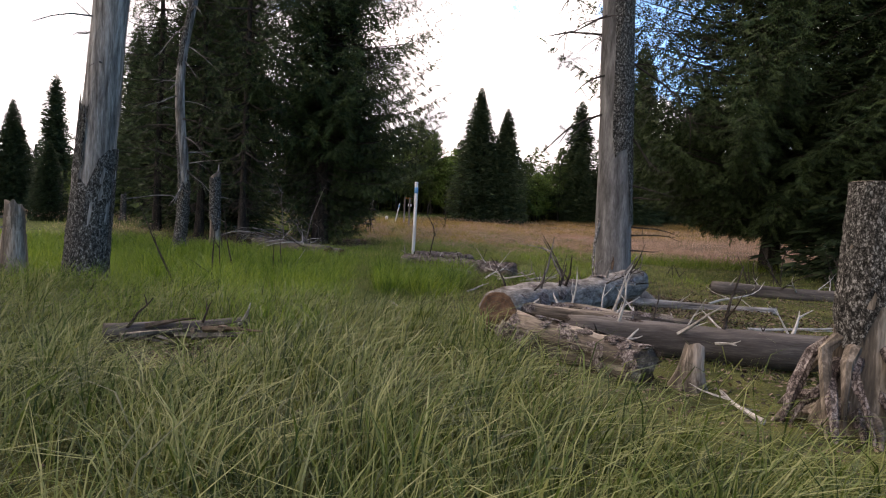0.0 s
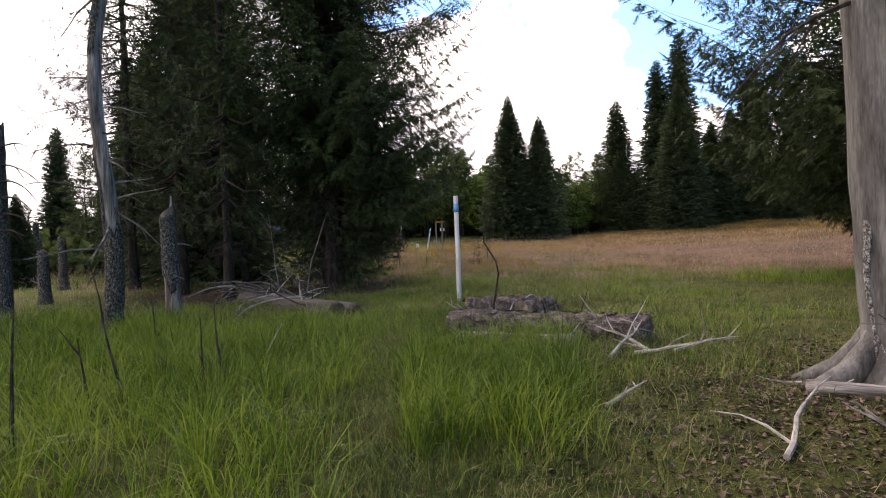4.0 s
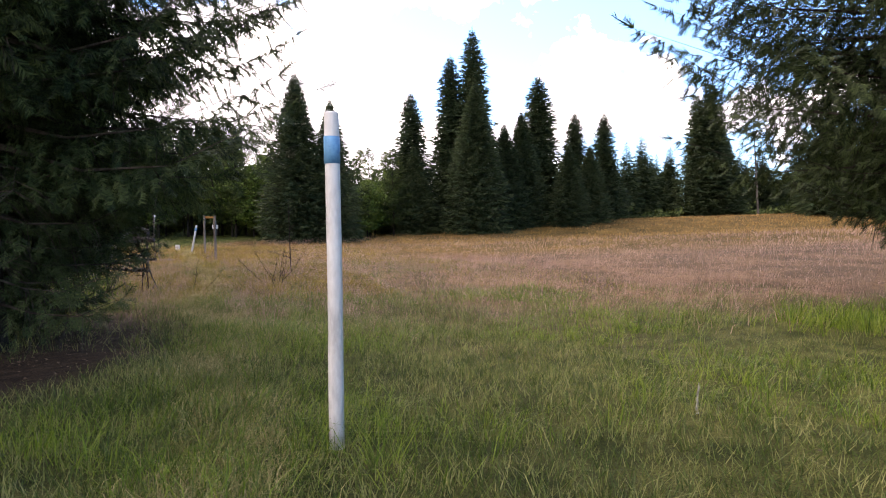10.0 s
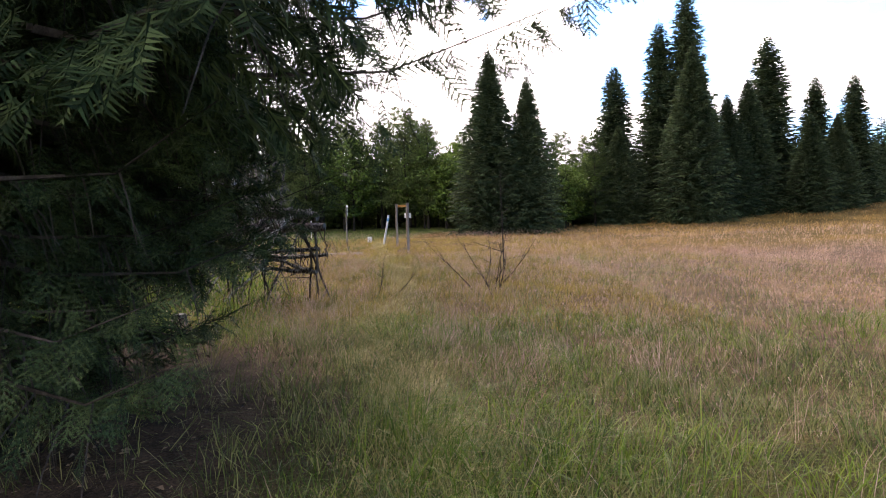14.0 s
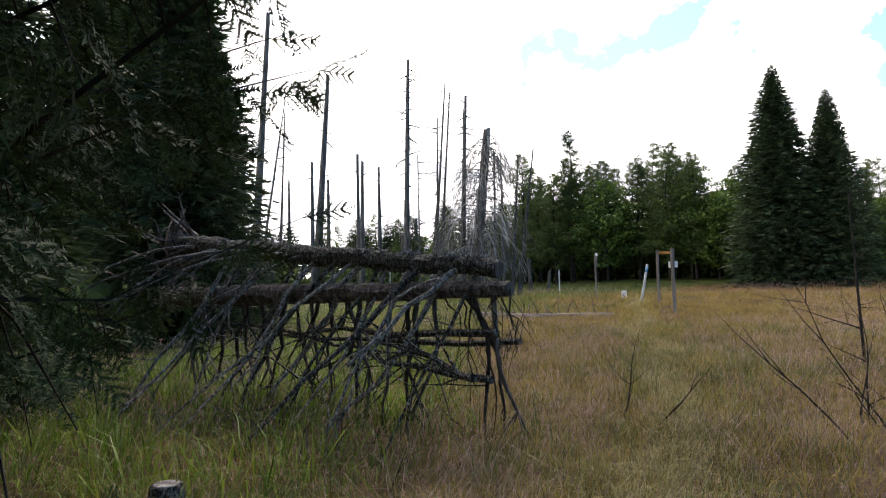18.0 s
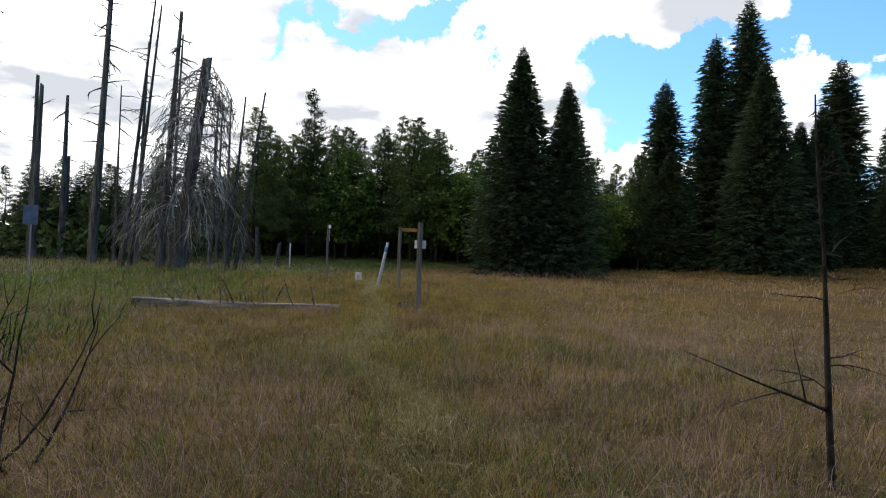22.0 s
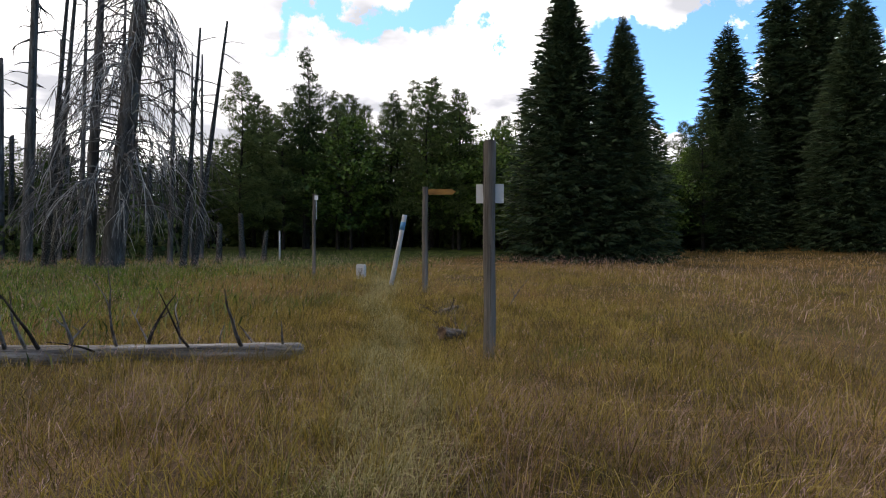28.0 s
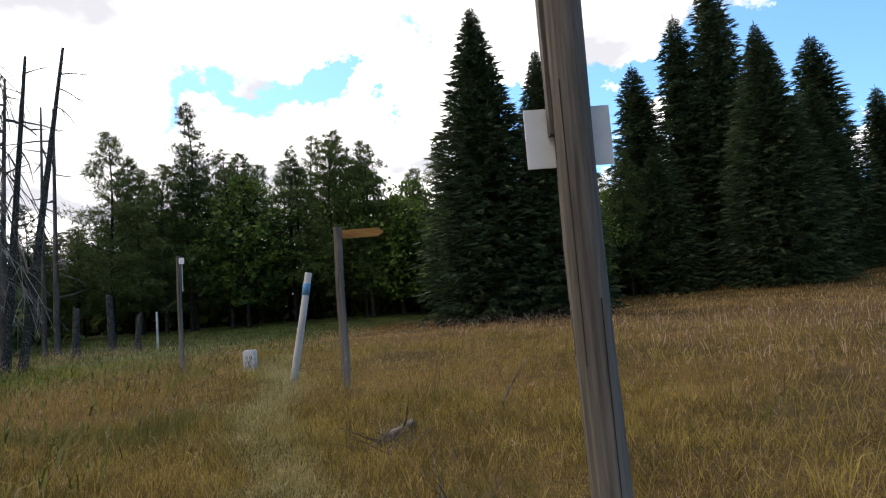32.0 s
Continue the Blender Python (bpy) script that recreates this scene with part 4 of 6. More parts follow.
def tussocks(n, per, spots, radius, rng):
    """Blade feet in tussocks, with one bend and one height for each tussock."""
    c = spots(n)
    a = rng.random(len(c)) * 6.283
    bend = np.stack([np.cos(a), np.sin(a)], 1) * rng.uniform(0.05, 0.75, (len(c), 1))
    tall = rng.uniform(0.5, 1.4, len(c))
    off = rng.normal(0, radius, (len(c) * per, 2))
    return np.repeat(c, per, 0) + off, np.repeat(bend * 0.7, per, 0) + off / radius * 0.5, np.repeat(tall, per)


def lawn2(name, spots, n, per, radius, keep, hmin, hmax, wmin, wmax, lean, wind, mat, label, rng, curl=1.0):
    xy, bend, tall = tussocks(n, per, spots, radius, rng)
    on = keep(xy)
    xy, bend, tall = xy[on], bend[on], tall[on]
    k = len(xy)
    h = rng.uniform(hmin, hmax, k) * tall
    q, t = blades(xy, h, rng.uniform(wmin, wmax, k), np.full(k, lean), wind_field(xy) * wind + bend, rng, curl)
    tagged(new(name, joined_blades(name, q, t, mat)), label, "grass", kind="stuff")


def turf(name, xy, hmin, hmax, wmin, wmax, mat, label, rng):
    """Short dense blades, one triangle each."""
    n = len(xy)
    a, f = rng.random(n) * 6.283, rng.random(n) * 6.283
    h, w = rng.uniform(hmin, hmax, n), rng.uniform(wmin, wmax, n) / 2
    p = np.stack([xy[:, 0], xy[:, 1], ground_z(xy[:, 0], xy[:, 1]) - 0.01], 1)
    side = np.stack([np.cos(f) * w, np.sin(f) * w, np.zeros(n)], 1)
    lean = rng.uniform(0.1, 1.1, n) * h
    tip = p + np.stack([np.cos(a) * lean, np.sin(a) * lean, h], 1)
    tagged(new(name, mesh_tris(name, np.stack([p - side, p + side, tip], 1), mat)), label, "grass", kind="stuff")


def shade_patch(xy):
    return smooth(1.15, 0.8, np.hypot((xy[:, 0] - 11.6) / 3.6, (xy[:, 1] - 26.4) / 1.7))


def grove_floor(xy):
    """How far a spot lies on the needle-covered and shaded ground under the grove."""
    return smooth(1.15, 0.8, np.hypot((xy[:, 0] + 6.4) / 4.8, (xy[:, 1] - 27.4) / 5.5))


def grow():
    rng = np.random.default_rng(7)
    lawn2("lush_grass", lambda n: np.stack([rng.uniform(-6, 10, n), rng.uniform(0.5, 8.5, n)], 1), 2600, 25, 0.09,
          lambda xy: (rng.random(len(xy)) > bare_litter(xy) * 0.99) & (np.hypot((xy[:, 0] - 1.25) / 0.85, (xy[:, 1] - 5.4) / 0.75) > 1), 0.24, 0.54, 0.007, 0.016, 0.22, 0.55, M_LUSH, "long pale green grass bent over by the wind", rng)
    lawn2("sedge_bed", lambda n: np.concatenate([np.stack([rng.uniform(-13, 4, n), rng.uniform(5, 19, n)], 1), np.stack([rng.uniform(1.2, 3.5, 260), rng.uniform(10, 16, 260)], 1), np.stack([rng.uniform(7.5, 15.8, 350), rng.uniform(24.2, 28.6, 350)], 1)]), 3700, 20, 0.08,
          lambda xy: rng.random(len(xy)) < np.maximum(sedge_bed(xy), shade_patch(xy)), 0.28, 0.54, 0.006, 0.014, 0.24, 0.12, M_SEDGE, "tall bright green sedge in a wet hollow", rng, 0.7)
    lawn2("short_grass", lambda n: strip(n, 5, 34, 15, rng, 1.4), 4300, 14, 0.11,
          lambda xy: (rng.random(len(xy)) > 0.85 * bare_litter(xy)) & (rng.random(len(xy)) > 0.85 * sedge_bed(xy)) & (rng.random(len(xy)) > 1.02 * grove_floor(xy)), 0.08, 0.30, 0.004, 0.009, 0.5, 0.2, M_SHORT, "short green and straw-coloured moor grass", rng)
    for y0, y1, n, m, lab in ((27, 49, 3600, M_SHORT, "green meadow grass beneath the red stems"), (45, 74, 7000, M_GOLD, "olive and golden meadow grass in tussocks")):
        lawn2("meadow_grass", lambda k: strip(k, y0, y1, 12, rng, 2.0), n, 14, 0.10,
              lambda xy: (rng.random(len(xy)) < 0.22 + 0.78 * smooth(0.3, 0.62, 0.5 * patchy(xy, 0.9, 5) + 0.5 * patchy(xy, 3.3, 2))) & (rng.random(len(xy)) < 0.12 + 0.88 * smooth(0.18, 0.55, np.abs(xy[:, 0] - path_x(xy[:, 1]) - 0.12 * np.sin(xy[:, 1] * 0.9)))), 0.14, 0.38, 0.003, 0.008, 0.5, 0.22, m, lab, rng)
    for y0, y1, n, hmin, hmax, m, lab in ((26.5, 53, 6600, 0.22, 0.46, M_PINK, "pinkish hair grass with fine stems"), (48, 76, 5200, 0.20, 0.46, M_HAIR, "golden brown hair grass in low tussocks")):
        lawn2("red_hair_grass", lambda k: strip(k, y0, y1, 17, rng, 1.9), n, 13, 0.10,
              lambda xy: (rng.random(len(xy)) < 0.08 + 0.92 * smooth(0.3, 0.9, np.abs(xy[:, 0] - path_x(xy[:, 1])))) & (rng.random(len(xy)) < 0.3 + 0.7 * smooth(26, 31, xy[:, 1])) & (rng.random(len(xy)) < 0.2 + 0.9 * smooth(0.3, 0.65, 0.5 * patchy(xy, 0.55, 3) + 0.5 * patchy(xy, 2.7, 4))) & (rng.random(len(xy)) > 1.02 * grove_floor(xy)),
              hmin, hmax, 0.002, 0.0045, 0.45, 0.25, m, lab, rng)
    # short turf that closes the ground beside the walked line
    xy = np.concatenate([strip(170000, 6.5, 34, 5.0, rng, 1.5), strip(40000, 8, 34, 12, rng, 1.0)])
    xy = xy[(rng.random(len(xy)) > 0.82 * bare_litter(xy)) & (rng.random(len(xy)) > 1.02 * grove_floor(xy)) & (rng.random(len(xy)) > 0.7 * sedge_bed(xy))]
    turf("turf", xy, 0.05, 0.17, 0.006, 0.013, M_SHORT, "short dense green turf", rng)
    xy = np.concatenate([strip(170000, 33, 62, 5.0, rng, 1.6), strip(60000, 33, 72, 12, rng, 1.0)])
    xy = xy[rng.random(len(xy)) < 0.3 + 0.7 * smooth(0.15, 0.5, np.abs(xy[:, 0] - path_x(xy[:, 1]) - 0.12 * np.sin(xy[:, 1] * 0.9)))]
    turf("turf", xy, 0.06, 0.2, 0.004, 0.010, M_GOLD, "short dense golden turf", rng)
    # trodden line
    xy = tufts(3700, 14, lambda n: np.stack([0 * (y := rng.uniform(19, 72, n) ** 1.0) + path_x(y) + 0.12 * np.sin(y * 0.9) + rng.normal(0, 0.24, n), y], 1), 0.09, rng)
    n = len(xy)
    lawn("trodden_grass", xy, rng.uniform(0.08, 0.22, n), rng.uniform(0.004, 0.009, n), np.full(n, 0.9), 0.3, M_STRAW, "pale trodden grass along the walked line", rng)
    lawn2("green_tufts", lambda n: strip(n, 13, 34, 9, rng, 1.3), 5200, 15, 0.10,
          lambda xy: rng.random(len(xy)) < smooth(0.38, 0.66, patchy(xy, 1.15, 1.7)) * (1 - bare_litter(xy)) * (1 - grove_floor(xy)), 0.12, 0.36, 0.004, 0.010, 0.5, 0.2, M_SEDGE, "fresh green grass tufts in the moor grass", rng)
    lawn2("green_tufts", lambda n: np.stack([rng.uniform(-13, -4.2, n), rng.uniform(32.8, 43, n)], 1), 1150, 16, 0.10,
          lambda xy: rng.random(len(xy)) < 0.85 * smooth(0, -1.6, xy[:, 0] + 4.2 + 0.45 * np.maximum(0, xy[:, 1] - 36)), 0.2, 0.5, 0.008, 0.016, 0.4, 0.1, M_SEDGE, "lush broad-bladed grass beside the fallen spruce", rng)
    lawn2("green_tufts", lambda n: np.stack([rng.uniform(-24, -7.5, n), rng.uniform(41, 74, n)], 1), 2600, 14, 0.12,
          lambda xy: rng.random(len(xy)) < 0.9 * smooth(0.0, -3.0, xy[:, 0] + 8.5 + 0.17 * (xy[:, 1] - 44) + 1.2 * np.sin(xy[:, 1] * 0.5)), 0.16, 0.42, 0.008, 0.018, 0.45, 0.15, M_SEDGE, "bright green grass beside the dead stand", rng)
    # far meadow: coarser tufts
    xy = np.stack([rng.uniform(-40, 120, 120000), rng.uniform(26, 150, 120000)], 1)
    off = np.abs(xy[:, 0] - path_x(xy[:, 1]))
    xy = xy[(off > 7) & (xy[:, 0] < 20 + 0.9 * xy[:, 1]) & ~((xy[:, 0] < -3) & (xy[:, 1] > 88)) & ~((xy[:, 0] < -4.5) & (xy[:, 1] < 37))]
    n = len(xy)
    far = np.hypot(xy[:, 0], xy[:, 1] - 40)
    near_side = xy[:, 1] + rng.normal(0, 6, n) < 74
    for on, m, lab in ((near_side, M_PINK, "pinkish red-brown meadow grass further off"), (~near_side, M_HAIR, "golden brown meadow grass far off")):
        k = int(on.sum())
        lawn("far_meadow_grass", xy[on], rng.uniform(0.18, 0.42, k), ((0.003 + 0.0005 * far) * rng.uniform(0.5, 1.3, n))[on], np.full(k, 0.7), 0.25, m, lab, rng)
    # green grass under the dead stand
    xy = np.stack([rng.uniform(-60, -9, 30000), rng.uniform(30, 98, 30000)], 1)
    xy = xy[rng.random(len(xy)) < smooth(-7.5, -11, xy[:, 0] + 2 * np.sin(xy[:, 1] * 0.4)) * np.clip(34 / np.maximum(8.0, -xy[:, 0]), 0.3, 1)]
    n = len(xy)
    lawn("green_grass", xy, rng.uniform(0.16, 0.4, n), rng.uniform(0.016, 0.04, n), np.full(n, 0.45), 0.2, M_LUSH, "rough green grass round the dead trees", rng)
    # airy seed heads over the red meadow
    c = np.concatenate([strip(46000, 28, 80, 9, rng, 0.9), strip(70000, 27, 92, 32, rng, 1.0)])
    c = c[(rng.random(len(c)) < 1 - 0.62 * smooth(38, 48, c[:, 1])) & (rng.random(len(c)) > 1.02 * grove_floor(c))]
    c = c[(np.abs(c[:, 0] - path_x(c[:, 1])) > 0.4) & (rng.random(len(c)) < 0.25 + 0.75 * smooth(27, 33, c[:, 1]))]
    n = len(c)
    z = ground_z(c[:, 0], c[:, 1]) + rng.uniform(0.32, 0.58, n)
    org = np.stack([c[:, 0], c[:, 1], z], 1)
    tm = np.array([[(0, -0.03, 0), (0, 0.03, 0), (-2.0, 0.15, 0)], [(0, 0, 0), (0.7, 0.5, 0.3), (0.78, 0.4, 0.3)], [(0.3, 0, 0), (1.2, -0.5, 0.1), (1.25, -0.38, 0.1)], [(0.6, 0, 0), (1.7, 0.12, -0.5), (1.75, 0.0, -0.45)], [(0.9, 0, 0), (2.0, -0.1, 0.3), (2.0, 0.02, 0.3)]], float)
    way = np.concatenate([wind_field(c) * 0.35 + rng.normal(0, 0.25, (n, 2)), np.ones((n, 1))], 1)
    tm[0, :2, 1] *= 0.35
    tagged(new("seed_heads", mesh_tris("seed_heads", place_template(tm, org, way, rng.uniform(0.013, 0.026, n) * (1 + 0.035 * np.minimum(14, np.abs(c[:, 0] - path_x(c[:, 1])))), rng.random(n) * 6.28), M_SEED)), "airy pinkish seed heads over the meadow", "grass", kind="stuff")
    # leaf litter and bark crumbs round the logs
    c = np.stack([rng.normal(7.6, 2.6, 17000), rng.normal(9.6, 3.6, 17000)], 1)
    c = np.concatenate([c, np.stack([rng.normal(5.6, 1.5, 9000), rng.normal(12.5, 2.0, 9000)], 1)])
    c = np.concatenate([c, np.stack([rng.normal(1.15, 0.4, 700), rng.normal(5.5, 0.3, 700)], 1)])
    c = np.concatenate([c, np.stack([rng.normal(-6.0, 2.0, 3000), rng.normal(27.6, 2.2, 3000)], 1)])
    n = len(c)
    org = np.stack([c[:, 0], c[:, 1], ground_z(c[:, 0], c[:, 1]) + 0.012], 1)
    tm = np.array([[(0, 0, 0), (0.5, 0.4, 0.1), (1, 0, 0)], [(0, 0, 0), (1, 0, 0), (0.5, -0.35, 0.12)]], float)
    way = np.concatenate([rng.normal(0, 1, (n, 2)), rng.normal(0, 0.18, (n, 1))], 1)
    tagged(new("leaf_litter", mesh_tris("leaf_litter", place_template(tm, org, way, rng.uniform(0.025, 0.07, n), rng.normal(0, 0.5, n)), M_LITTER)), "dry beech leaves and bark crumbs on the ground", "leaf litter", kind="stuff")


grow()


# ---- spruces ----
NAMES = ("trunk", "branchwork", "crown")


def low_wood(x, y, h):
    """Height of a tree, kept low in the young wood behind the dead stand."""
    return min(h, 8.8) if y > 76 and x < -27.5 - 0.52 * (y - 95) else h


def plant_spruces():
    edge = spruce_meshes("edge_spruce", 23.0, 5.9, 11, low=0.03, whorls=64, per=7, gap=0.20, droop=0.25, trunk_r=0.31, bare=0.08, pairs=4, skirt=1.5,
                         reach=((0, 1, 1.8, 2.3, 2.8, 3.4, 5, 7, 12, 17, 23), (2.1, 2.4, 2.6, 2.9, 3.5, 3.9, 4.6, 5.7, 5.2, 3.2, 0.3)), fine=7.5, close=(-42, 52, 4.2), bare_side=(-178, -48, 4.3), long_side=(-70, 12, 3.1, 6.2, 5.2), airy=0.85)
    lab = "tall dark green spruce with drooping boughs in the grove"
    a = tree_thing("spruce_tree", edge, NAMES, -4.65, 28.0, lab, "tree", "spruces of the grove")
    a.rotation_euler = (0, 0, radians(25))
    inner = spruce_meshes("grove_spruce", 22.0, 5.0, 19, low=0.05, whorls=36, per=6, gap=0.38, droop=0.32, trunk_r=0.24, bare=0.5, taper=0.45, pairs=4, skirt=3.4)
    b = tree_thing("spruce_tree", inner, NAMES, -6.9, 24.8, "tall spruce with a bare lower trunk in the grove", "tree", "spruces of the grove")
    b.scale = (0.62, 0.62, 1.05)
    b.rotation_euler = (0, 0, radians(150))
    full = spruce_meshes("dense_spruce", 20.0, 4.1, 29, low=0.02, whorls=62, per=9, gap=0.29, droop=0.3, trunk_r=0.2, bare=0.1, taper=0.55, pairs=5, skirt=1.2, reach=((0, 0.68, 0.72, 1.0, 1.2, 1.8, 2.3, 3, 5, 10, 16, 20), (0.8, 0.9, 2.0, 2.0, 1.0, 2.7, 3.2, 3.4, 3.4, 2.9, 1.6, 0.2)), fine=8.0, close=(0, 85, 5.0))
    c = tree_thing("spruce_tree", full, NAMES, -4.95, 30.25, "dense dark spruce branched to the ground in the grove", "tree", "spruces of the grove")
    c.scale = (0.9, 0.9, 1.0)
    for src, x, y, sc, rz, wd in ((b, -9.4, 30.8, 1.0, 215, 0.5), (b, -10.2, 27.6, 0.95, 30, 0.8), (b, -13.0, 28.8, 0.95, 320, 0.85), (b, -11.4, 33.4, 0.9, 100, 0.8)):
        e = put_copy(src, x, y, 1.0, rz)
        e.scale = (sc * wd, sc * wd, sc)
    broad = spruce_meshes("broad_spruce", 19.0, 7.3, 17, low=0.09, reach=((0, 1.2, 2.0, 2.8, 3.6, 4.4, 8, 12, 16, 19), (0.5, 1.4, 4.2, 5.4, 7.0, 8.4, 8.8, 7.4, 4.0, 0.3)), whorls=62, per=9, gap=0.33, droop=0.24, trunk_r=0.32, bare=0.04, taper=0.6, pairs=4, skirt=2.2, fine=6.5)
    b = tree_thing("spruce_tree", broad, NAMES, 14.0, 26.2, "broad old spruce with low hanging boughs beside the meadow", "tree", "old spruces beside the meadow")
    # spruces seen from afar
    fir = far_spruce_meshes("meadow_spruce", 18.0, 5.1, 23, boughs=1350, taper=0.90, ragged=0.36, lift=0.5, spray=0.50, bulge=0.04)
    slim = far_spruce_meshes("slim_spruce", 18.0, 4.0, 31, low=0.03, boughs=900, taper=0.76, ragged=0.52, lift=0.30, spray=0.52, bulge=0.12)
    labf = "dense dark spruce branched to the ground in the meadow"
    f = tree_thing("spruce_tree", fir, NAMES, -2.2, 90.0, labf, "tree", "spruces in the meadow")
    f.scale = (1.08, 1.08, 1.05)
    for x, y, rz, wd in ((17.4, 23.4, 60, 1.0), (19.6, 20.4, 200, 0.9)):
        put_copy(f, x, y, 1.0, rz, wd, "dark spruce close behind the broad old spruce")["group"] = "old spruces beside the meadow"
    s2 = tree_thing("spruce_tree", slim, NAMES, 23.2, 112.0, "very tall slender spruce with ragged crown", "tree", "spruces in the meadow")
    s2.scale = (1.55, 1.55, 1.68)
    back = far_spruce_meshes("wood_spruce", 12.0, 2.8, 41, low=0.02, boughs=300, spray=0.85, taper=0.8, ragged=0.4, bulge=0.06)
    w = tree_thing("spruce_tree", back, NAMES, -41.0, 104.0, "dark spruce in the wood behind the meadow", "tree", "spruces of the far wood")
    # x, y, height, turn, width, kind
    for x, y, h, rz, wd, k in ((1.6, 90.5, 16.2, 50, 0.9, 0), (12.9, 106, 19.8, 30, 1.0, 1), (12.8, 103, 12, 10, 1.1, 0), (20.6, 100, 20.2, 70, 0.95, 0), (34.6, 115, 23.5, 100, 1.05, 1), (29.5, 108, 17.0, 10, 0.95, 0), (40.6, 115, 17.5, 200, 1.0, 1), (47.0, 118, 18.0, 250, 1.0, 1), (41.0, 110, 12.0, 0, 1.1, 0), (36.0, 106, 12.0, 40, 1.1, 0),
                               (20.0, 113, 26.5, 130, 0.85, 1), (26.0, 105, 15, 180, 1.0, 0), (74.5, 130, 26, 90, 1.0, 1), (72.3, 131, 24, 20, 0.9, 1), (77.5, 131, 18, 240, 1.1, 0)):
        e = put_copy(s2 if k else f, x, y, 1.0, rz)
        e.scale = (h / 18 * wd, h / 18 * wd, h / 18)
        e.scale = (e.scale.x * (1.22 if k else 1.1), e.scale.y * (1.22 if k else 1.1), e.scale.z)
        e["label"] = "spruce with a spired crown at the meadow's edge" if k else labf
    for x, y, h, rz, wd, k in ((-46, 64, 14, 10, 1.0, 1), (-19.0, 45, 12.5, 60, 1.0, 0), (-21.5, 43, 14.5, 120, 1.0, 0), (-26, 47.5, 15, 200, 1.0, 1), (-15.8, 41.5, 14, 10, 0.8, 0), (-50, 30, 10, 0, 1, 0), (-42, 24, 8, 40, 1, 0), (-26, 35, 7, 220, 1.0, 0), (-12.0, 32.5, 18, 300, 0.9, 0), (-29, 39, 6, 0, 1.1, 0), (-34, 40, 8, 30, 1.0, 0), (-22, 33, 4.5, 90, 1.1, 0), (-38, 34, 6, 60, 1.1, 0), (24.0, 25.0, 19, 40, 1.1, 0)):
        e = put_copy(s2 if k else f, x, y, 1.0, rz)
        e.scale = (h / 18 * wd, h / 18 * wd, h / 18)
        e["label"] = "dark spruce standing beyond the dead trunks"
        e["group"] = "spruces of the far wood"
    rng = random.Random(77)
    far = [(51, 124, 14), (57, 130, 14), (62.8, 135, 17), (67, 137, 14), (71.2, 140, 15), (86, 140, 12), (92, 146, 14), (103.5, 150, 12), (109.6, 150, 18), (117, 150, 12), (124, 150, 17), (130, 140, 14), (138, 132, 18), (98, 132, 9), (83.7, 110, 23), (86.5, 105, 22), (96, 130, 15), (101.8, 130, 17), (91.4, 120, 15.7), (71.8, 140, 15), (92.6, 140, 16), (89, 108, 13), (106, 122, 14), (97, 112, 17), (148, 128, 15), (158, 118, 17), (-58, 92, 12), (-50, 98, 13), (-66, 90, 13), (-62, 62, 13), (-72, 75, 14), (-60, 30, 13), (-75, 50, 15), (-53, 100, 14), (-49.5, 99, 15.5), (-46, 100, 13), (-65, 97, 11), (-73, 95, 15), (-48, 14, 9), (-56, 18, 11), (-35, 58, 10)]
    far += [(x + rng.uniform(-1.5, 1.5), 128 + 0.18 * abs(x - 10) + rng.uniform(-3, 5), rng.uniform(9, 14)) for x in range(-44, 130, 5)]
    far += [(x + rng.uniform(-1.5, 1.5), 96 + 0.25 * (x + 32) + rng.uniform(-4, 5), rng.uniform(5.5, 9.5)) for x in range(-80, -32, 4)]
    far += [(x + rng.uniform(-1, 1), 124 + rng.uniform(-3, 4), rng.uniform(13, 16.5)) for x in range(-46, 6, 4)]
    far += [(x + rng.uniform(-1.5, 1.5), 146 + rng.uniform(-4, 6), rng.uniform(10, 15)) for x in range(52, 170, 4)]
    for x, y, h in far:
        full = h
        h = low_wood(x, y, h)
        e = put_copy(w, x, y, h / 12 * rng.uniform(0.85, 1.05), rng.uniform(0, 360), rng.uniform(0.95, 1.3) * (1.45 if h < full else 1))


plant_spruces()


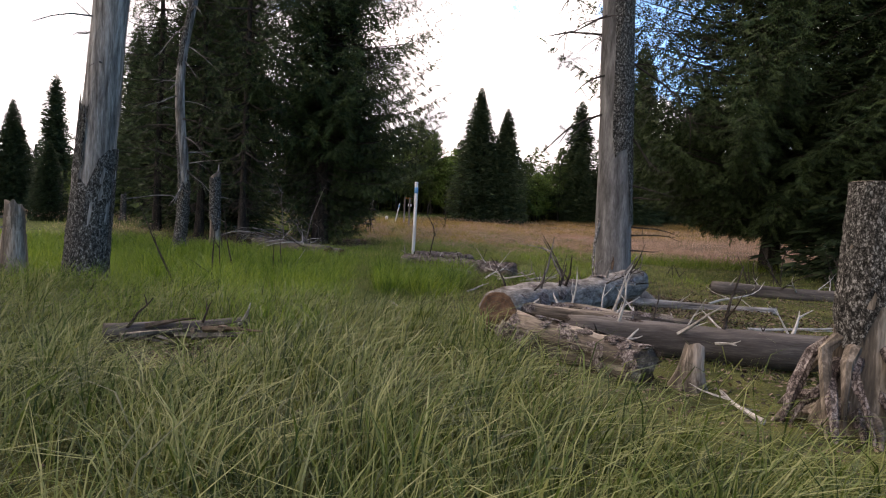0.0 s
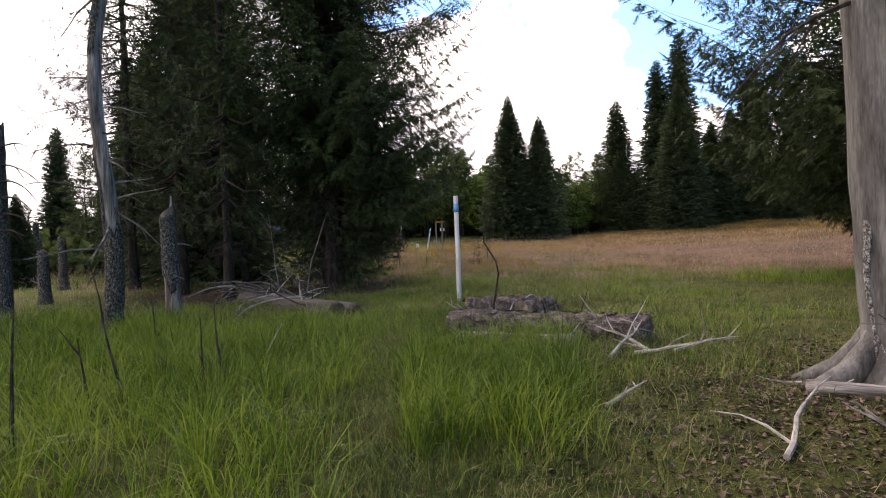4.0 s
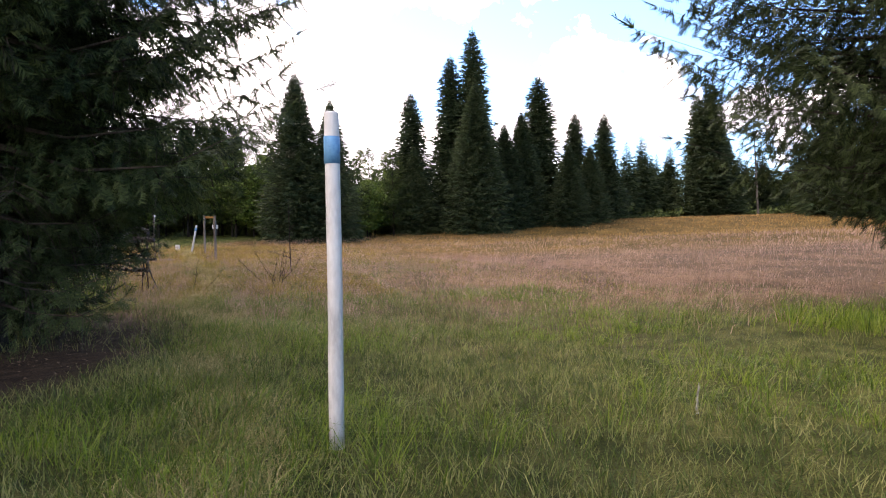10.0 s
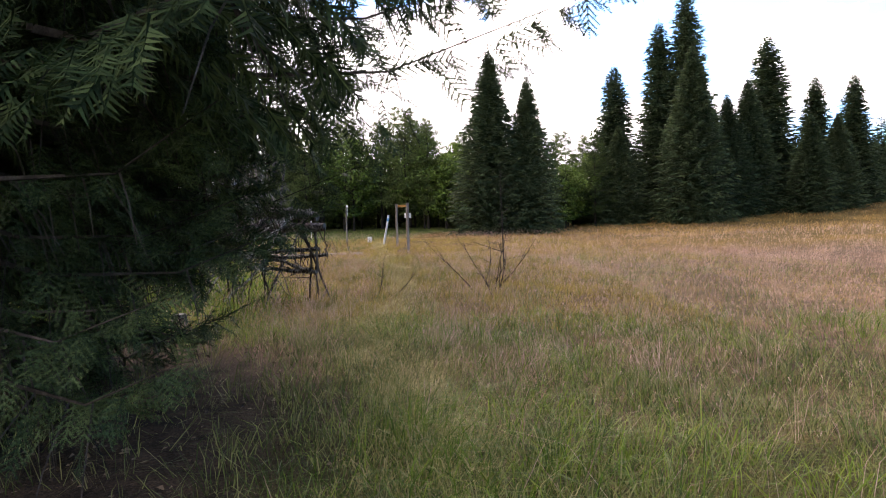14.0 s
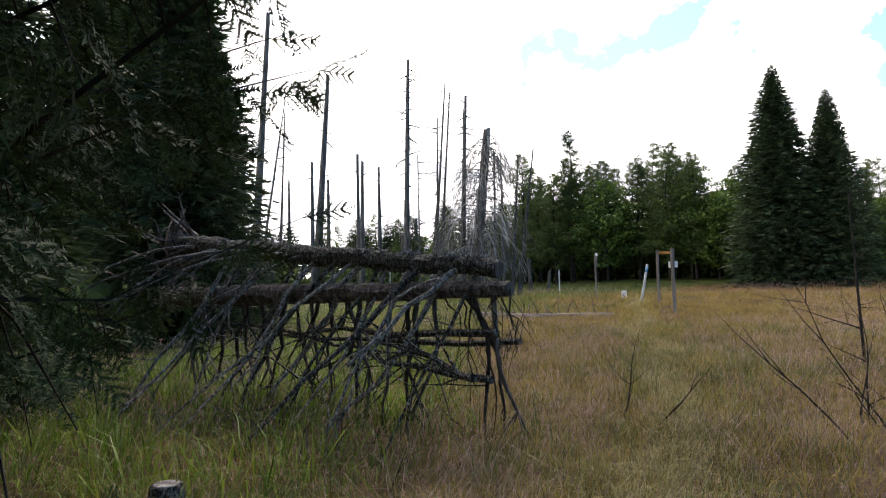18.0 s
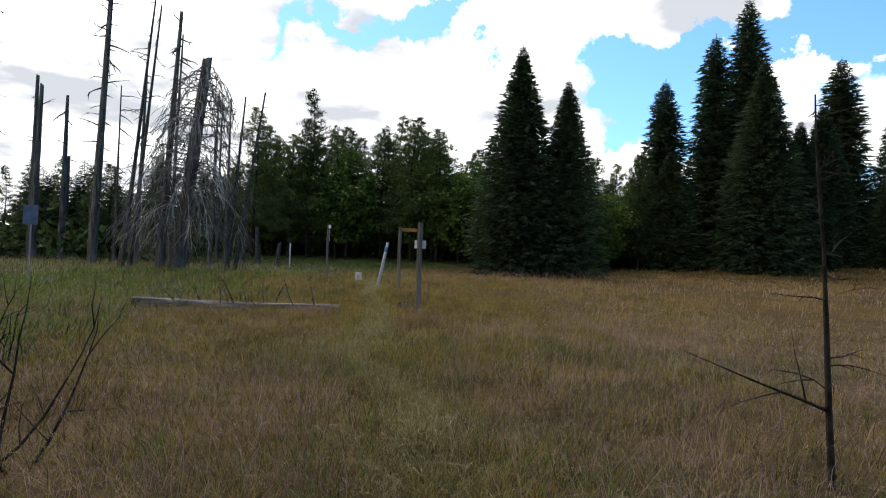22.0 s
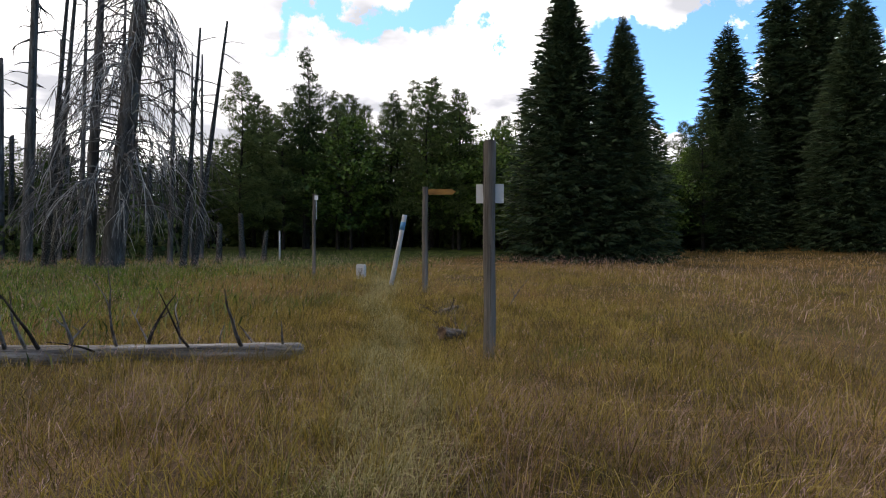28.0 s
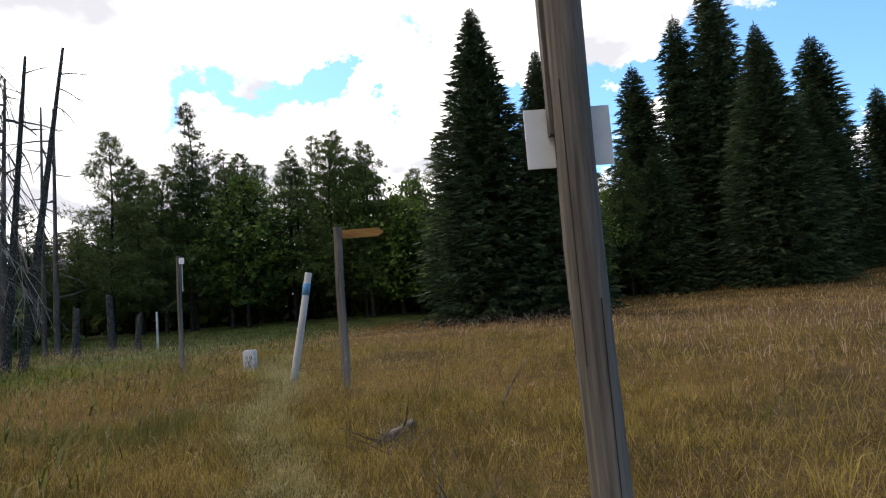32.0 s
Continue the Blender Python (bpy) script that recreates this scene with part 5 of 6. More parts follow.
def plant_forest():
    rng = random.Random(5)
    protos = [
        tree_thing("pine_tree", leafy_meshes("pine_a", 15.5, 3.9, 3, M_PINE, 84, 84, 0.46, 0.10, True), NAMES, -28.5, 100, "dark green pine with an uneven crown at the wood's edge", "tree", "pines of the wood"),
        tree_thing("pine_tree", leafy_meshes("pine_b", 17.5, 3.1, 8, M_PINE, 66, 76, 0.44, 0.16, True), NAMES, -23.0, 101, "tall pine with an open wispy crown", "tree", "pines of the wood"),
        tree_thing("birch_tree", leafy_meshes("birch_a", 11.5, 3.4, 14, M_LEAF, 100, 52, 0.34, 0.12), NAMES, -10.5, 101, "light green leafy tree at the wood's edge", "tree", "leafy trees of the wood"),
    ]
    spots = []
    for row, (y, gap) in enumerate(((101, 2.5), (105, 2.6), (110, 3.0), (116, 3.6))):
        x = -38 + row
        while x < 10 + row * 2:
            spots.append((x + rng.uniform(-1, 1), y + rng.uniform(-1.5, 1.5), row))
            x += gap
    for x, y, row in spots:
        k = rng.choice((0, 0, 1, 1, 0, 0, 1, 2 if row == 0 else 0)) if x < -12 else rng.choice((0, 2, 2))
        put_copy(protos[k], x, y, low_wood(x, y, 16 * rng.uniform(0.68, 0.98) * (0.85 if x > -4 else 1.0)) / 16, rng.uniform(0, 360), rng.uniform(0.9, 1.25))
    for x, y, s in ((8, 118, 0.8), (11, 124, 0.9), (15, 128, 1.0), (19, 130, 0.9), (24, 128, 0.9), (30, 126, 0.9), (-52, 78, 0.6), (-60, 84, 0.7), (-45, 84, 0.5), (48, 134, 0.9), (55, 142, 0.9), (86, 148, 0.8), (96, 152, 0.8), (-33, 33, 0.45), (-27, 44, 0.5), (-34, 92, 0.62), (-37.5, 90, 0.55), (-41, 93, 0.62), (-31.5, 95, 0.66), (-45, 90, 0.5), (-49, 92, 0.48), (-53, 88, 0.45), (-58, 90, 0.5), (-63, 86, 0.45), (-69, 85, 0.5), (-39.5, 96, 0.7), (-47, 97, 0.6), (-75, 80, 0.5)):
        put_copy(protos[rng.choice((0, 1, 2))], x, y, low_wood(x, y, 16 * s) / 16, rng.uniform(0, 360), 1.1)


plant_forest()


def undergrowth():
    """Low leafy brush that closes the wood behind its trunks."""
    rng = np.random.default_rng(91)
    n = 20000
    x = rng.uniform(-80, 140, n)
    y = 122 + 0.16 * np.abs(x - 10) + rng.normal(0, 1.6, n)
    h = np.where(x < 12, 4.4, 2.6) * (0.6 + 0.4 * np.sin(x * 0.7) * np.sin(x * 0.23 + 1)) * rng.random(n) ** 0.8
    x[:4500] = rng.uniform(-75, -15, 4500)
    y[:4500] = 41.5 - 0.12 * (x[:4500] + 15) + rng.normal(0, 1.2, 4500)
    h[:4500] *= 0.75
    x[4500:8500] = rng.uniform(-82, -30, 4000)
    y[4500:8500] = 92 + 0.2 * (x[4500:8500] + 32) + rng.normal(0, 2.2, 4000)
    h[4500:8500] *= 1.35
    x[15000:], y[15000:] = rng.uniform(-44, 14, 5000), rng.normal(113, 2.5, 5000)
    h[15000:] = 5.5 * rng.random(5000) ** 0.9
    org = np.stack([x, y, ground_z(x, y) + h], 1)
    tm = np.array([[(0, 0, 0), (0.5, 0.42, 0.06), (1, 0, 0)], [(0, 0, 0), (1, 0, 0), (0.5, -0.42, 0.06)]], float)
    me = mesh_tris("undergrowth", place_template(tm, org, rng.normal(0, 1, (n, 3)), rng.uniform(0.4, 0.9, n) * np.where(np.arange(n) < 15000, 1.0, 1.5), rng.random(n) * 6.28), M_PINE)
    tagged(new("undergrowth", me), "dark leafy brush behind the trees", "undergrowth", kind="stuff")


undergrowth()


# ---- the dead stand ----
def dead_stand():
    rng = random.Random(12)
    group = "dead trunks of the stand"
    for x, y, h, r, l, st in ((-46, 84, 23.5, 0.42, 0.085, 16), (-56.6, 90, 23, 0.2, 0.05, 5), (-53, 82, 31, 0.46, 0.08, 18), (-50.5, 80, 21, 0.17, 0.20, 10), (-43, 80, 13.4, 0.26, 0, 3), (-43.2, 88, 15.5, 0.27, 0, 3), (-48.9, 90, 13.5, 0.3, 0.0, 3), (-40.7, 85, 13.9, 0.3, 0.02, 3), (-40.4, 88, 13.8, 0.26, 0.0, 4), (-33.5, 82, 22.5, 0.3, 0.03, 26), (-33.7, 85, 14, 0.12, 0.0, 6),
                              (-30.1, 82, 16.4, 0.16, 0.02, 9), (-26.4, 80, 16.3, 0.15, 0.02, 10), (-23.5, 80, 12.2, 0.14, 0.02, 8), (-54.9, 90, 14, 0.25, 0.0, 3), (-37, 90, 8, 0.3, 0.0, 2), (-35, 84, 6, 0.3, 0.0, 2), (-43, 92, 9, 0.28, 0.0, 2), (-52, 84, 6.5, 0.3, 0, 2), (-28.3, 86, 6, 0.28, 0, 2), (-26.9, 90, 14.3, 0.16, 0.0, 5), (-27.9, 90.5, 14.6, 0.14, 0.0, 5),
                              (-23.2, 85, 2.3, 0.26, 0.03, 1), (80.9, 125, 18, 0.2, -0.05, 3), (94, 125, 19, 0.15, -0.03, 3), (96, 122, 15, 0.2, -0.02, 3), (-24.8, 92, 3.1, 0.30, -0.05, 1), (-21.6, 88, 1.9, 0.24, 0.1, 1), (-31.5, 88, 5, 0.26, 0, 2), (-47, 78, 5, 0.3, 0, 2), (-39, 78, 4.5, 0.28, 0, 2), (-58, 76, 7, 0.3, 0, 2), (-63, 84, 10, 0.3, 0, 3)):
        tall = h > 10
        e = thing("dead_tree", x, y, "tall bare dead spruce trunk with few branch stubs" if tall else "broken grey trunk stump standing in the grass", "dead tree", group)
        snag_parts(e, h, r * (1.1 if tall else 0.75), rng, M_LICHEN if not tall else M_SNAG, (l, 0), st * 2 if tall else st, 1.4 if tall else 0.5, 0.42 if r > 0.24 and tall else 0.3 if tall else 0.75, stub_low=0.2, jag=not tall or r > 0.24, stub_r=0.045 if tall else 0.02, stub_mat=M_SNAG if tall else None)
    # dead spruce with a skirt of hanging twigs
    e = thing("dead_spruce", -22.0, 72.8, "dead grey spruce with a skirt of hanging bare twigs", "dead tree")
    axis, rad = snag_parts(e, 12.2, 0.46, rng, M_SNAG, (0.11, 0), 6, 1.0, 0.6)
    for k in range(190):
        z = 2.2 + 9.6 * (k + rng.random()) / 190
        a = rng.random() * 6.283
        L = (1.5 + 2.2 * min(1, (12.5 - z) / 5)) * (0.6 + 0.6 * rng.random())
        drop = min(z - 0.2, L * rng.uniform(0.9, 1.7))
        d = Vector((math.cos(a), math.sin(a), 0.3))
        g = Geo()
        pts = [axis(z)]
        for i in range(1, 7):
            t = i / 6
            pts.append(axis(z) + d * L * t ** 0.75 - Vector((0, 0, 1)) * drop * t * t + Vector((rng.gauss(0, 0.05), rng.gauss(0, 0.05), 0)))
        g.tube(pts, [0.040, 0.034, 0.028, 0.022, 0.018, 0.014, 0.008], 3, caps=False)
        for j in range(8):
            i = rng.randrange(2, 6)
            dd = (pts[i + 1] - pts[i]).normalized() * 0.5 + Vector((rng.gauss(0, 0.35), rng.gauss(0, 0.35), -0.4))
            g.tube([pts[i], pts[i] + dd * 0.5, pts[i] + dd * 0.9 + Vector((0, 0, -0.25))], [0.018, 0.013, 0.006], 3, caps=False)
        part("branch", g, M_TWIG if k % 4 else M_TWIGPALE, e)
    s = thing("dead_tree", -22.9, 72.6, "dead trunk leaning on a larger dead spruce", "dead tree", group)
    snag_parts(s, 15.0, 0.26, rng, M_SNAG, (0.045, 0), 18, 1.5, 0.35, jag=False, stub_r=0.04, stub_mat=M_SNAG)
    for x, y, h in ((-26.4, 74.5, 17), (-25.6, 74, 16), (-19.5, 74, 10.5), (-19.15, 74.3, 10.8), (-27.5, 76, 8)):
        s = thing("dead_tree", x, y, "slim bare dead spruce beside the larger dead tree", "dead tree", group)
        snag_parts(s, h, 0.15, rng, M_LICHEN, (rng.gauss(0.05, 0.03), 0), 9, 1.4, 0.3, jag=False)


dead_stand()


# ---- near dead trees at the start ----
def bark_shell(axis, rad, edge, a0, a1, z1, lift, rng, cap=99.0):
    """A curved sheet of bark on a trunk, with a ragged lower edge."""
    g = Geo()
    na, nz = 16, 16
    wild = [rng.gauss(0, 0.14) for _ in range(na)]
    wild[-1] = wild[0]
    vs, fs = [], []
    for i in range(na):
        a = a0 + (a1 - a0) * i / (na - 1)
        z0 = edge(a) + rng.uniform(-0.12, 0.12)
        for j in range(nz):
            z = z0 + (z1 + 0.3 * math.sin(a * 3 + z1) * min(1, z1 / 4) + wild[i] - z0) * j / (nz - 1)
            z = min(z, cap)
            aa = a + (rng.gauss(0, 0.05) if i in (0, na - 1) else 0)
            r = rad(z) + lift * (0.6 + 0.8 * rng.random())
            vs.append(axis(z) + Vector((math.cos(aa), math.sin(aa), 0)) * r)
    for i in range(na - 1):
        for j in range(nz - 1):
            fs.append((i * nz + j, (i + 1) * nz + j, (i + 1) * nz + j + 1, i * nz + j + 1))
    g.add(vs, fs)
    g.add([v - (v - axis(v.z)).normalized() * (lift + 0.02) for v in vs], [tuple(reversed(f)) for f in fs])
    return g


def start_trees():
    rng = random.Random(21)
    e = thing("dead_tree", -2.68, 9.5, "thick bare dead trunk with lichen bark round its foot", "dead tree")
    axis, rad = snag_parts(e, 9.0, 0.33, rng, M_SILVER, (0.075, 0.0), 9, 0.9, 0.6, stub_low=0.35, stub_mat=M_TWIG, jag=False)
    part("bark", bark_shell(axis, rad, lambda a: -0.1, 0, 6.283, 2.1, 0.02, rng), M_LICHEN, e, "grey lichen-covered bark")
    part("bark", bark_shell(axis, rad, lambda a: 1.9, -2.6, -1.6, 2.9, 0.02, rng), M_LICHEN, e, "grey lichen-covered bark")
    e = thing("dead_tree", 6.28, 13.1, "dead tree with half its bark gone and pale splintered wood", "dead tree")
    axis, rad = snag_parts(e, 10.0, 0.36, rng, M_GREYWOOD, (-0.045, 0.0), 0, 1.9, 0.75, jag=False, flare=1.6)
    rr = random.Random(88)
    for k in range(7):
        a = -2.9 + 0.9 * k + rr.gauss(0, 0.12)
        L = rr.uniform(0.28, 0.55)
        g = Geo()
        g.tube([Vector((math.cos(a) * q, math.sin(a) * q, z)) for q, z in ((0.24, 0.72), (0.34, 0.40), (0.46 + 0.2 * L, 0.14), (0.50 + 0.8 * L, 0.0), (0.6 + 1.3 * L, -0.14))], [0.05, 0.12, 0.13, 0.09, 0.04], 12, 0.10, rr)
        part("root", g, M_GREYWOOD, e, smooth_shade=True)
    g = Geo()
    g.tube([axis(0.62) + Vector((-0.06, -rad(0.62) - 0.004, 0)), axis(0.76) + Vector((-0.05, -rad(0.76) - 0.008, 0)), axis(0.9) + Vector((-0.05, -rad(0.9) - 0.002, 0))], [0.018, 0.032, 0.012], 6, 0.4, rr)
    part("split", g, M_SAWN, e, "pale yellow splintered scar")
    g = Geo()
    stick(g, axis(1.9) + Vector((-0.28, -0.12, -0.3)), (-0.16, -0.2, -1.0), 1.3, 0.04, rr, 0.12, 0.0, 6, 6, 1)
    part("bark_strip", g, M_LIMB, e, "hanging strip of grey bark")
    part("bark", bark_shell(axis, rad, lambda a: 2.9 if a < -0.9 else 1.5, -1.8, 2.2, 9.9, 0.022, rng), M_LICHEN, e, "grey lichen-covered bark")
    part("bark", bark_shell(axis, rad, lambda a: 6.3, -2.4, -1.8, 9.9, 0.016, rng), M_LICHEN, e, "grey lichen-covered bark")
    for k in range(13):
        z = 3.2 + 6.2 * (k + rng.random()) / 13
        g = Geo()
        d = Vector((-1 if k % 3 else 0.8, rng.gauss(0, 0.5), rng.gauss(-0.25, 0.2)))
        stick(g, axis(z), d, 1.1 + 1.3 * rng.random(), 0.03, rng, 0.3, 0.35, 6, 5, 4)
        part("branch", g, M_TWIGDARK, e)
    for k in range(5):
        z = 1.0 + 0.5 * k * rng.random()
        g = Geo()
        stick(g, axis(z) + Vector((0.3, -0.1, 0)), Vector((1, rng.gauss(0, 0.4), 0.05)), 0.5 + 0.5 * rng.random(), 0.02, rng, 0.2, 0.1, 4, 5, 1)
        part("branch", g, M_TWIGDARK, e)
    e = thing("dead_pine", -5.75, 17.85, "thin dead pine with crooked bare branches", "dead tree")
    axis, rad = snag_parts(e, 11.0, 0.165, rng, M_SILVER, (0.035, 0.0), 34, 1.2, 0.5, stub_low=0.13, stub_mat=M_TWIG, jag=False, crook=0.13)
    part("bark", bark_shell(axis, rad, lambda a: -0.1, 0, 6.283, 2.0, 0.025, rng), M_LICHEN, e, "grey lichen-covered bark")
    part("bark", bark_shell(axis, rad, lambda a: 2.0, -3.6, -1.7, 3.3, 0.02, rng), M_LICHEN, e, "grey lichen-covered bark")
    part("bark", bark_shell(axis, rad, lambda a: 5.4, -2.2, -0.9, 9.5, 0.012, rng), M_LICHEN, e, "grey lichen-covered bark")
    for z, dx, dz, L in ((2.7, -1, 0.2, 1.6), (3.6, -1, 0.35, 1.5), (3.4, 1, -0.4, 1.5), (2.5, 1, -0.5, 0.9), (1.9, 1, -0.3, 0.8), (1.6, 1, -0.4, 0.7), (3.9, 1, -0.2, 1.2), (1.5, -0.7, -0.6, 0.8)):
        g = Geo()
        stick(g, axis(z), (dx, rng.gauss(-0.2, 0.4), dz), L, 0.022, rng, 0.3, 0.25, 5, 5, 2)
        part("branch", g, M_TWIGDARK, e)
    e = thing("broken_trunk", -5.3, 19.3, "short broken trunk covered in grey lichen", "dead tree")
    axis, rad = snag_parts(e, 2.25, 0.17, rng, M_ROTTEN, (-0.03, 0), 2, 0.5, 0.85)
    part("bark", bark_shell(axis, rad, lambda a: 0.75 + 0.2 * math.sin(a * 2), 0, 6.283, 2.6, 0.025, rng, 2.27), M_LICHEN, e, "grey lichen-covered bark")
    g = Geo()
    stick(g, axis(2.2) + Vector((0.06, 0, -0.1)), (0.05, 0, 1), 0.6, 0.06, rng, 0.1, 0, 4, 6, 0)
    part("splinter", g, M_SILVER, e, "standing splinter of wood")
    e = thing("broken_trunk", -10.2, 19.9, "broken grey trunk with bent side branches", "dead tree")
    axis, rad = snag_parts(e, 4.6, 0.21, rng, M_LICHEN, (0.0, 0), 0, 1.2, 0.9)
    for k in range(6):
        g = Geo()
        stick(g, axis(2.2 + 0.4 * k), (1, -0.3, 0.25), 1.0 + 0.8 * rng.random(), 0.03, rng, 0.15, 0.4, 6, 5, 2)
        part("branch", g, M_TWIGDARK, e)
    for x, y, h in ((-22, 33, 2.4), (-26, 38.5, 3.0), (-17.5, 30.5, 2.0), (-24, 36.5, 2.2), (-19.5, 36, 1.5), (-13.2, 24.6, 1.6)):
        e = thing("broken_trunk", x, y, "slim broken grey trunk in the rough grass", "dead tree", "broken trunks")
        snag_parts(e, h, 0.2, rng, M_LICHEN, (rng.gauss(0, 0.04), 0), 2, 0.5, 0.8)
    e = thing("stump", -3.35, 8.8, "dark rotten stump in the grass", "stump")
    snag_parts(e, 1.15, 0.2, rng, M_ROTTEN, (0.0, 0), 4, 0.5, 0.7)
    e = thing("broken_trunk", 7.05, 5.1, "lichen-grey trunk with torn roots at its foot", "dead tree")
    axis, rad = snag_parts(e, 1.9, 0.22, rng, M_ROTTEN, (0.03, 0), 0, 0.9, 0.95, flare=1.5, jag=False)
    part("bark", bark_shell(axis, rad, lambda a: 0.75 + 0.25 * math.sin(a * 3), 0, 6.283, 2.4, 0.02, rng, 1.9), M_LICHEN, e, "grey lichen-covered bark")
    for k in range(16):
        a = 2.0 + 3.4 * k / 15 + rng.gauss(0, 0.1)
        g = Geo()
        p = Vector((math.cos(a) * 0.2, math.sin(a) * 0.2, 0.12 + 0.6 * rng.random()))
        out = rng.uniform(0.25, 0.5)
        side = Vector((-math.sin(a), math.cos(a), 0)) * rng.gauss(0, 0.1)
        g.tube([p, p + Vector((math.cos(a) * 0.13, math.sin(a) * 0.13, -0.1)), p + Vector((math.cos(a) * out * 0.7, math.sin(a) * out * 0.7, -0.55 * p.z)) + side, p + Vector((math.cos(a) * out, math.sin(a) * out, -0.06 - p.z)) + side * 2], [0.055, 0.05 * rng.uniform(0.6, 1.2), 0.04 * rng.uniform(0.5, 1.2), 0.012], 6, 0.55, rng)
        part("root", g, M_PLATES if k % 3 else M_ROTTEN, e)
    e = thing("stump", 6.0, 5.95, "small splintered stump beside the log", "stump")
    snag_parts(e, 0.32, 0.13, rng, M_ROTTEN, (0.1, 0), 1, 0.2, 0.7)


start_trees()


# ---- logs ----
def logs():
    rng = random.Random(33)
    lying_log("log", (4.15, 7.6), (6.55, 12.0), 0.27, 0.24, M_LOGBARK, "grey fallen log with brown sawn end and bare branch stubs", rng, M_SAWN, 22, 0.75, stub_mat=M_TWIG, rise=(0.06, 0.22), bark_patches=26, rough=0.2)
    lying_log("log", (4.35, 6.9), (5.6, 5.9), 0.22, 0.2, M_ROTTEN, "rotten split log with pale crumbling wood", rng, None, 2, 0.3, bark_patches=40, rough=0.45)
    lying_log("log", (5.0, 7.3), (9.3, 7.0), 0.2, 0.19, M_DARKLOG, "smooth dark grey barkless log with thin branches", rng, None, 20, 0.7, sink=0.03)
    lying_log("log", (4.9, 7.75), (6.6, 8.1), 0.15, 0.12, M_ROTTEN, "split log with pale splintered wood on the pile", rng, None, 6, 0.6, rise=(0.2, 0.15), bark_patches=14, rough=0.5)
    lying_log("log", (4.35, 7.75), (5.7, 7.35), 0.10, 0.085, M_ROTTEN, "grey split log lying across the pile", rng, None, 3, 0.4, rise=(0.28, 0.28), bark_patches=10, rough=0.5)
    lying_log("log", (4.0, 8.0), (4.6, 8.9), 0.12, 0.11, M_LOGWOOD, "short sawn log end beneath the pile", rng, M_SAWN)
    lying_log("deadwood", (0.4, 5.6), (1.45, 6.5), 0.09, 0.06, M_DARKLOG, "weathered piece of deadwood in the grass", rng, None, 3, 0.5, rough=0.35, rise=(0.12, 0.12))
    for k in range(16):
        e = thing("rotten_chunk", 0.95 + rng.gauss(0, 0.32), 5.75 + rng.gauss(0, 0.22), "loose chunk of rotten wood in the grass", "deadwood", "rotten chunks in the grass")
        g = Geo()
        a = rng.gauss(0.6, 0.5)
        stick(g, (0, 0, 0.10 + 0.14 * rng.random()), (math.cos(a), math.sin(a), rng.gauss(0, 0.12)), 0.3 + 0.4 * rng.random(), 0.035, rng, 0.15, 0.03, 4, 5, 0)
        part("chunk", g, M_ROTTEN if k % 3 else M_LITTER, e)
    lying_log("log", (-1.5, 19.15), (-5.6, 23.2), 0.2, 0.17, M_DARKLOG, "long grey fallen log with a sawn end", rng, M_SAWN, 8, 1.1, bark_patches=6)
    lying_log("log", (-1.15, 19.4), (-4.6, 23.2), 0.16, 0.15, M_DARKLOG, "grey log beside another with a dark sawn end", rng, M_SAWN, 3, 0.6)
    lying_log("log", (1.32, 16.75), (4.25, 15.6), 0.22, 0.22, M_PLATES, "log with flaking bark and pale bare patches", rng, M_ROTTEN, 3, 0.5, bark_patches=110)
    lying_log("log", (1.55, 15.9), (3.2, 14.9), 0.12, 0.11, M_LOGWOOD, "thin pale barkless log in the grass", rng, None, 1, 0.4)
    lying_log("log", (1.2, 19.3), (2.6, 19.5), 0.2, 0.2, M_PLATES, "short log covered with flaking bark", rng, M_ROTTEN, 2, 0.25, bark_patches=60)
    lying_log("log", (2.35, 18.7), (2.9, 19.2), 0.2, 0.2, M_PLATES, "broken log end with flaking bark", rng, M_ROTTEN, 0, bark_patches=28)
    lying_log("log", (-7.6, 54.95), (-12.9, 53.6), 0.10, 0.15, M_LOGWOOD, "long bleached log with bare upright branches", rng, None, 24, 0.75, stub_mat=M_TWIG, sink=0.05, up_bias=1.2)
    lying_log("log", (-6.12, 56.45), (-5.85, 56.75), 0.095, 0.08, M_ROTTEN, "short weathered log lying in the grass", rng, M_SAWN, rise=(0.1, 0.02))


logs()


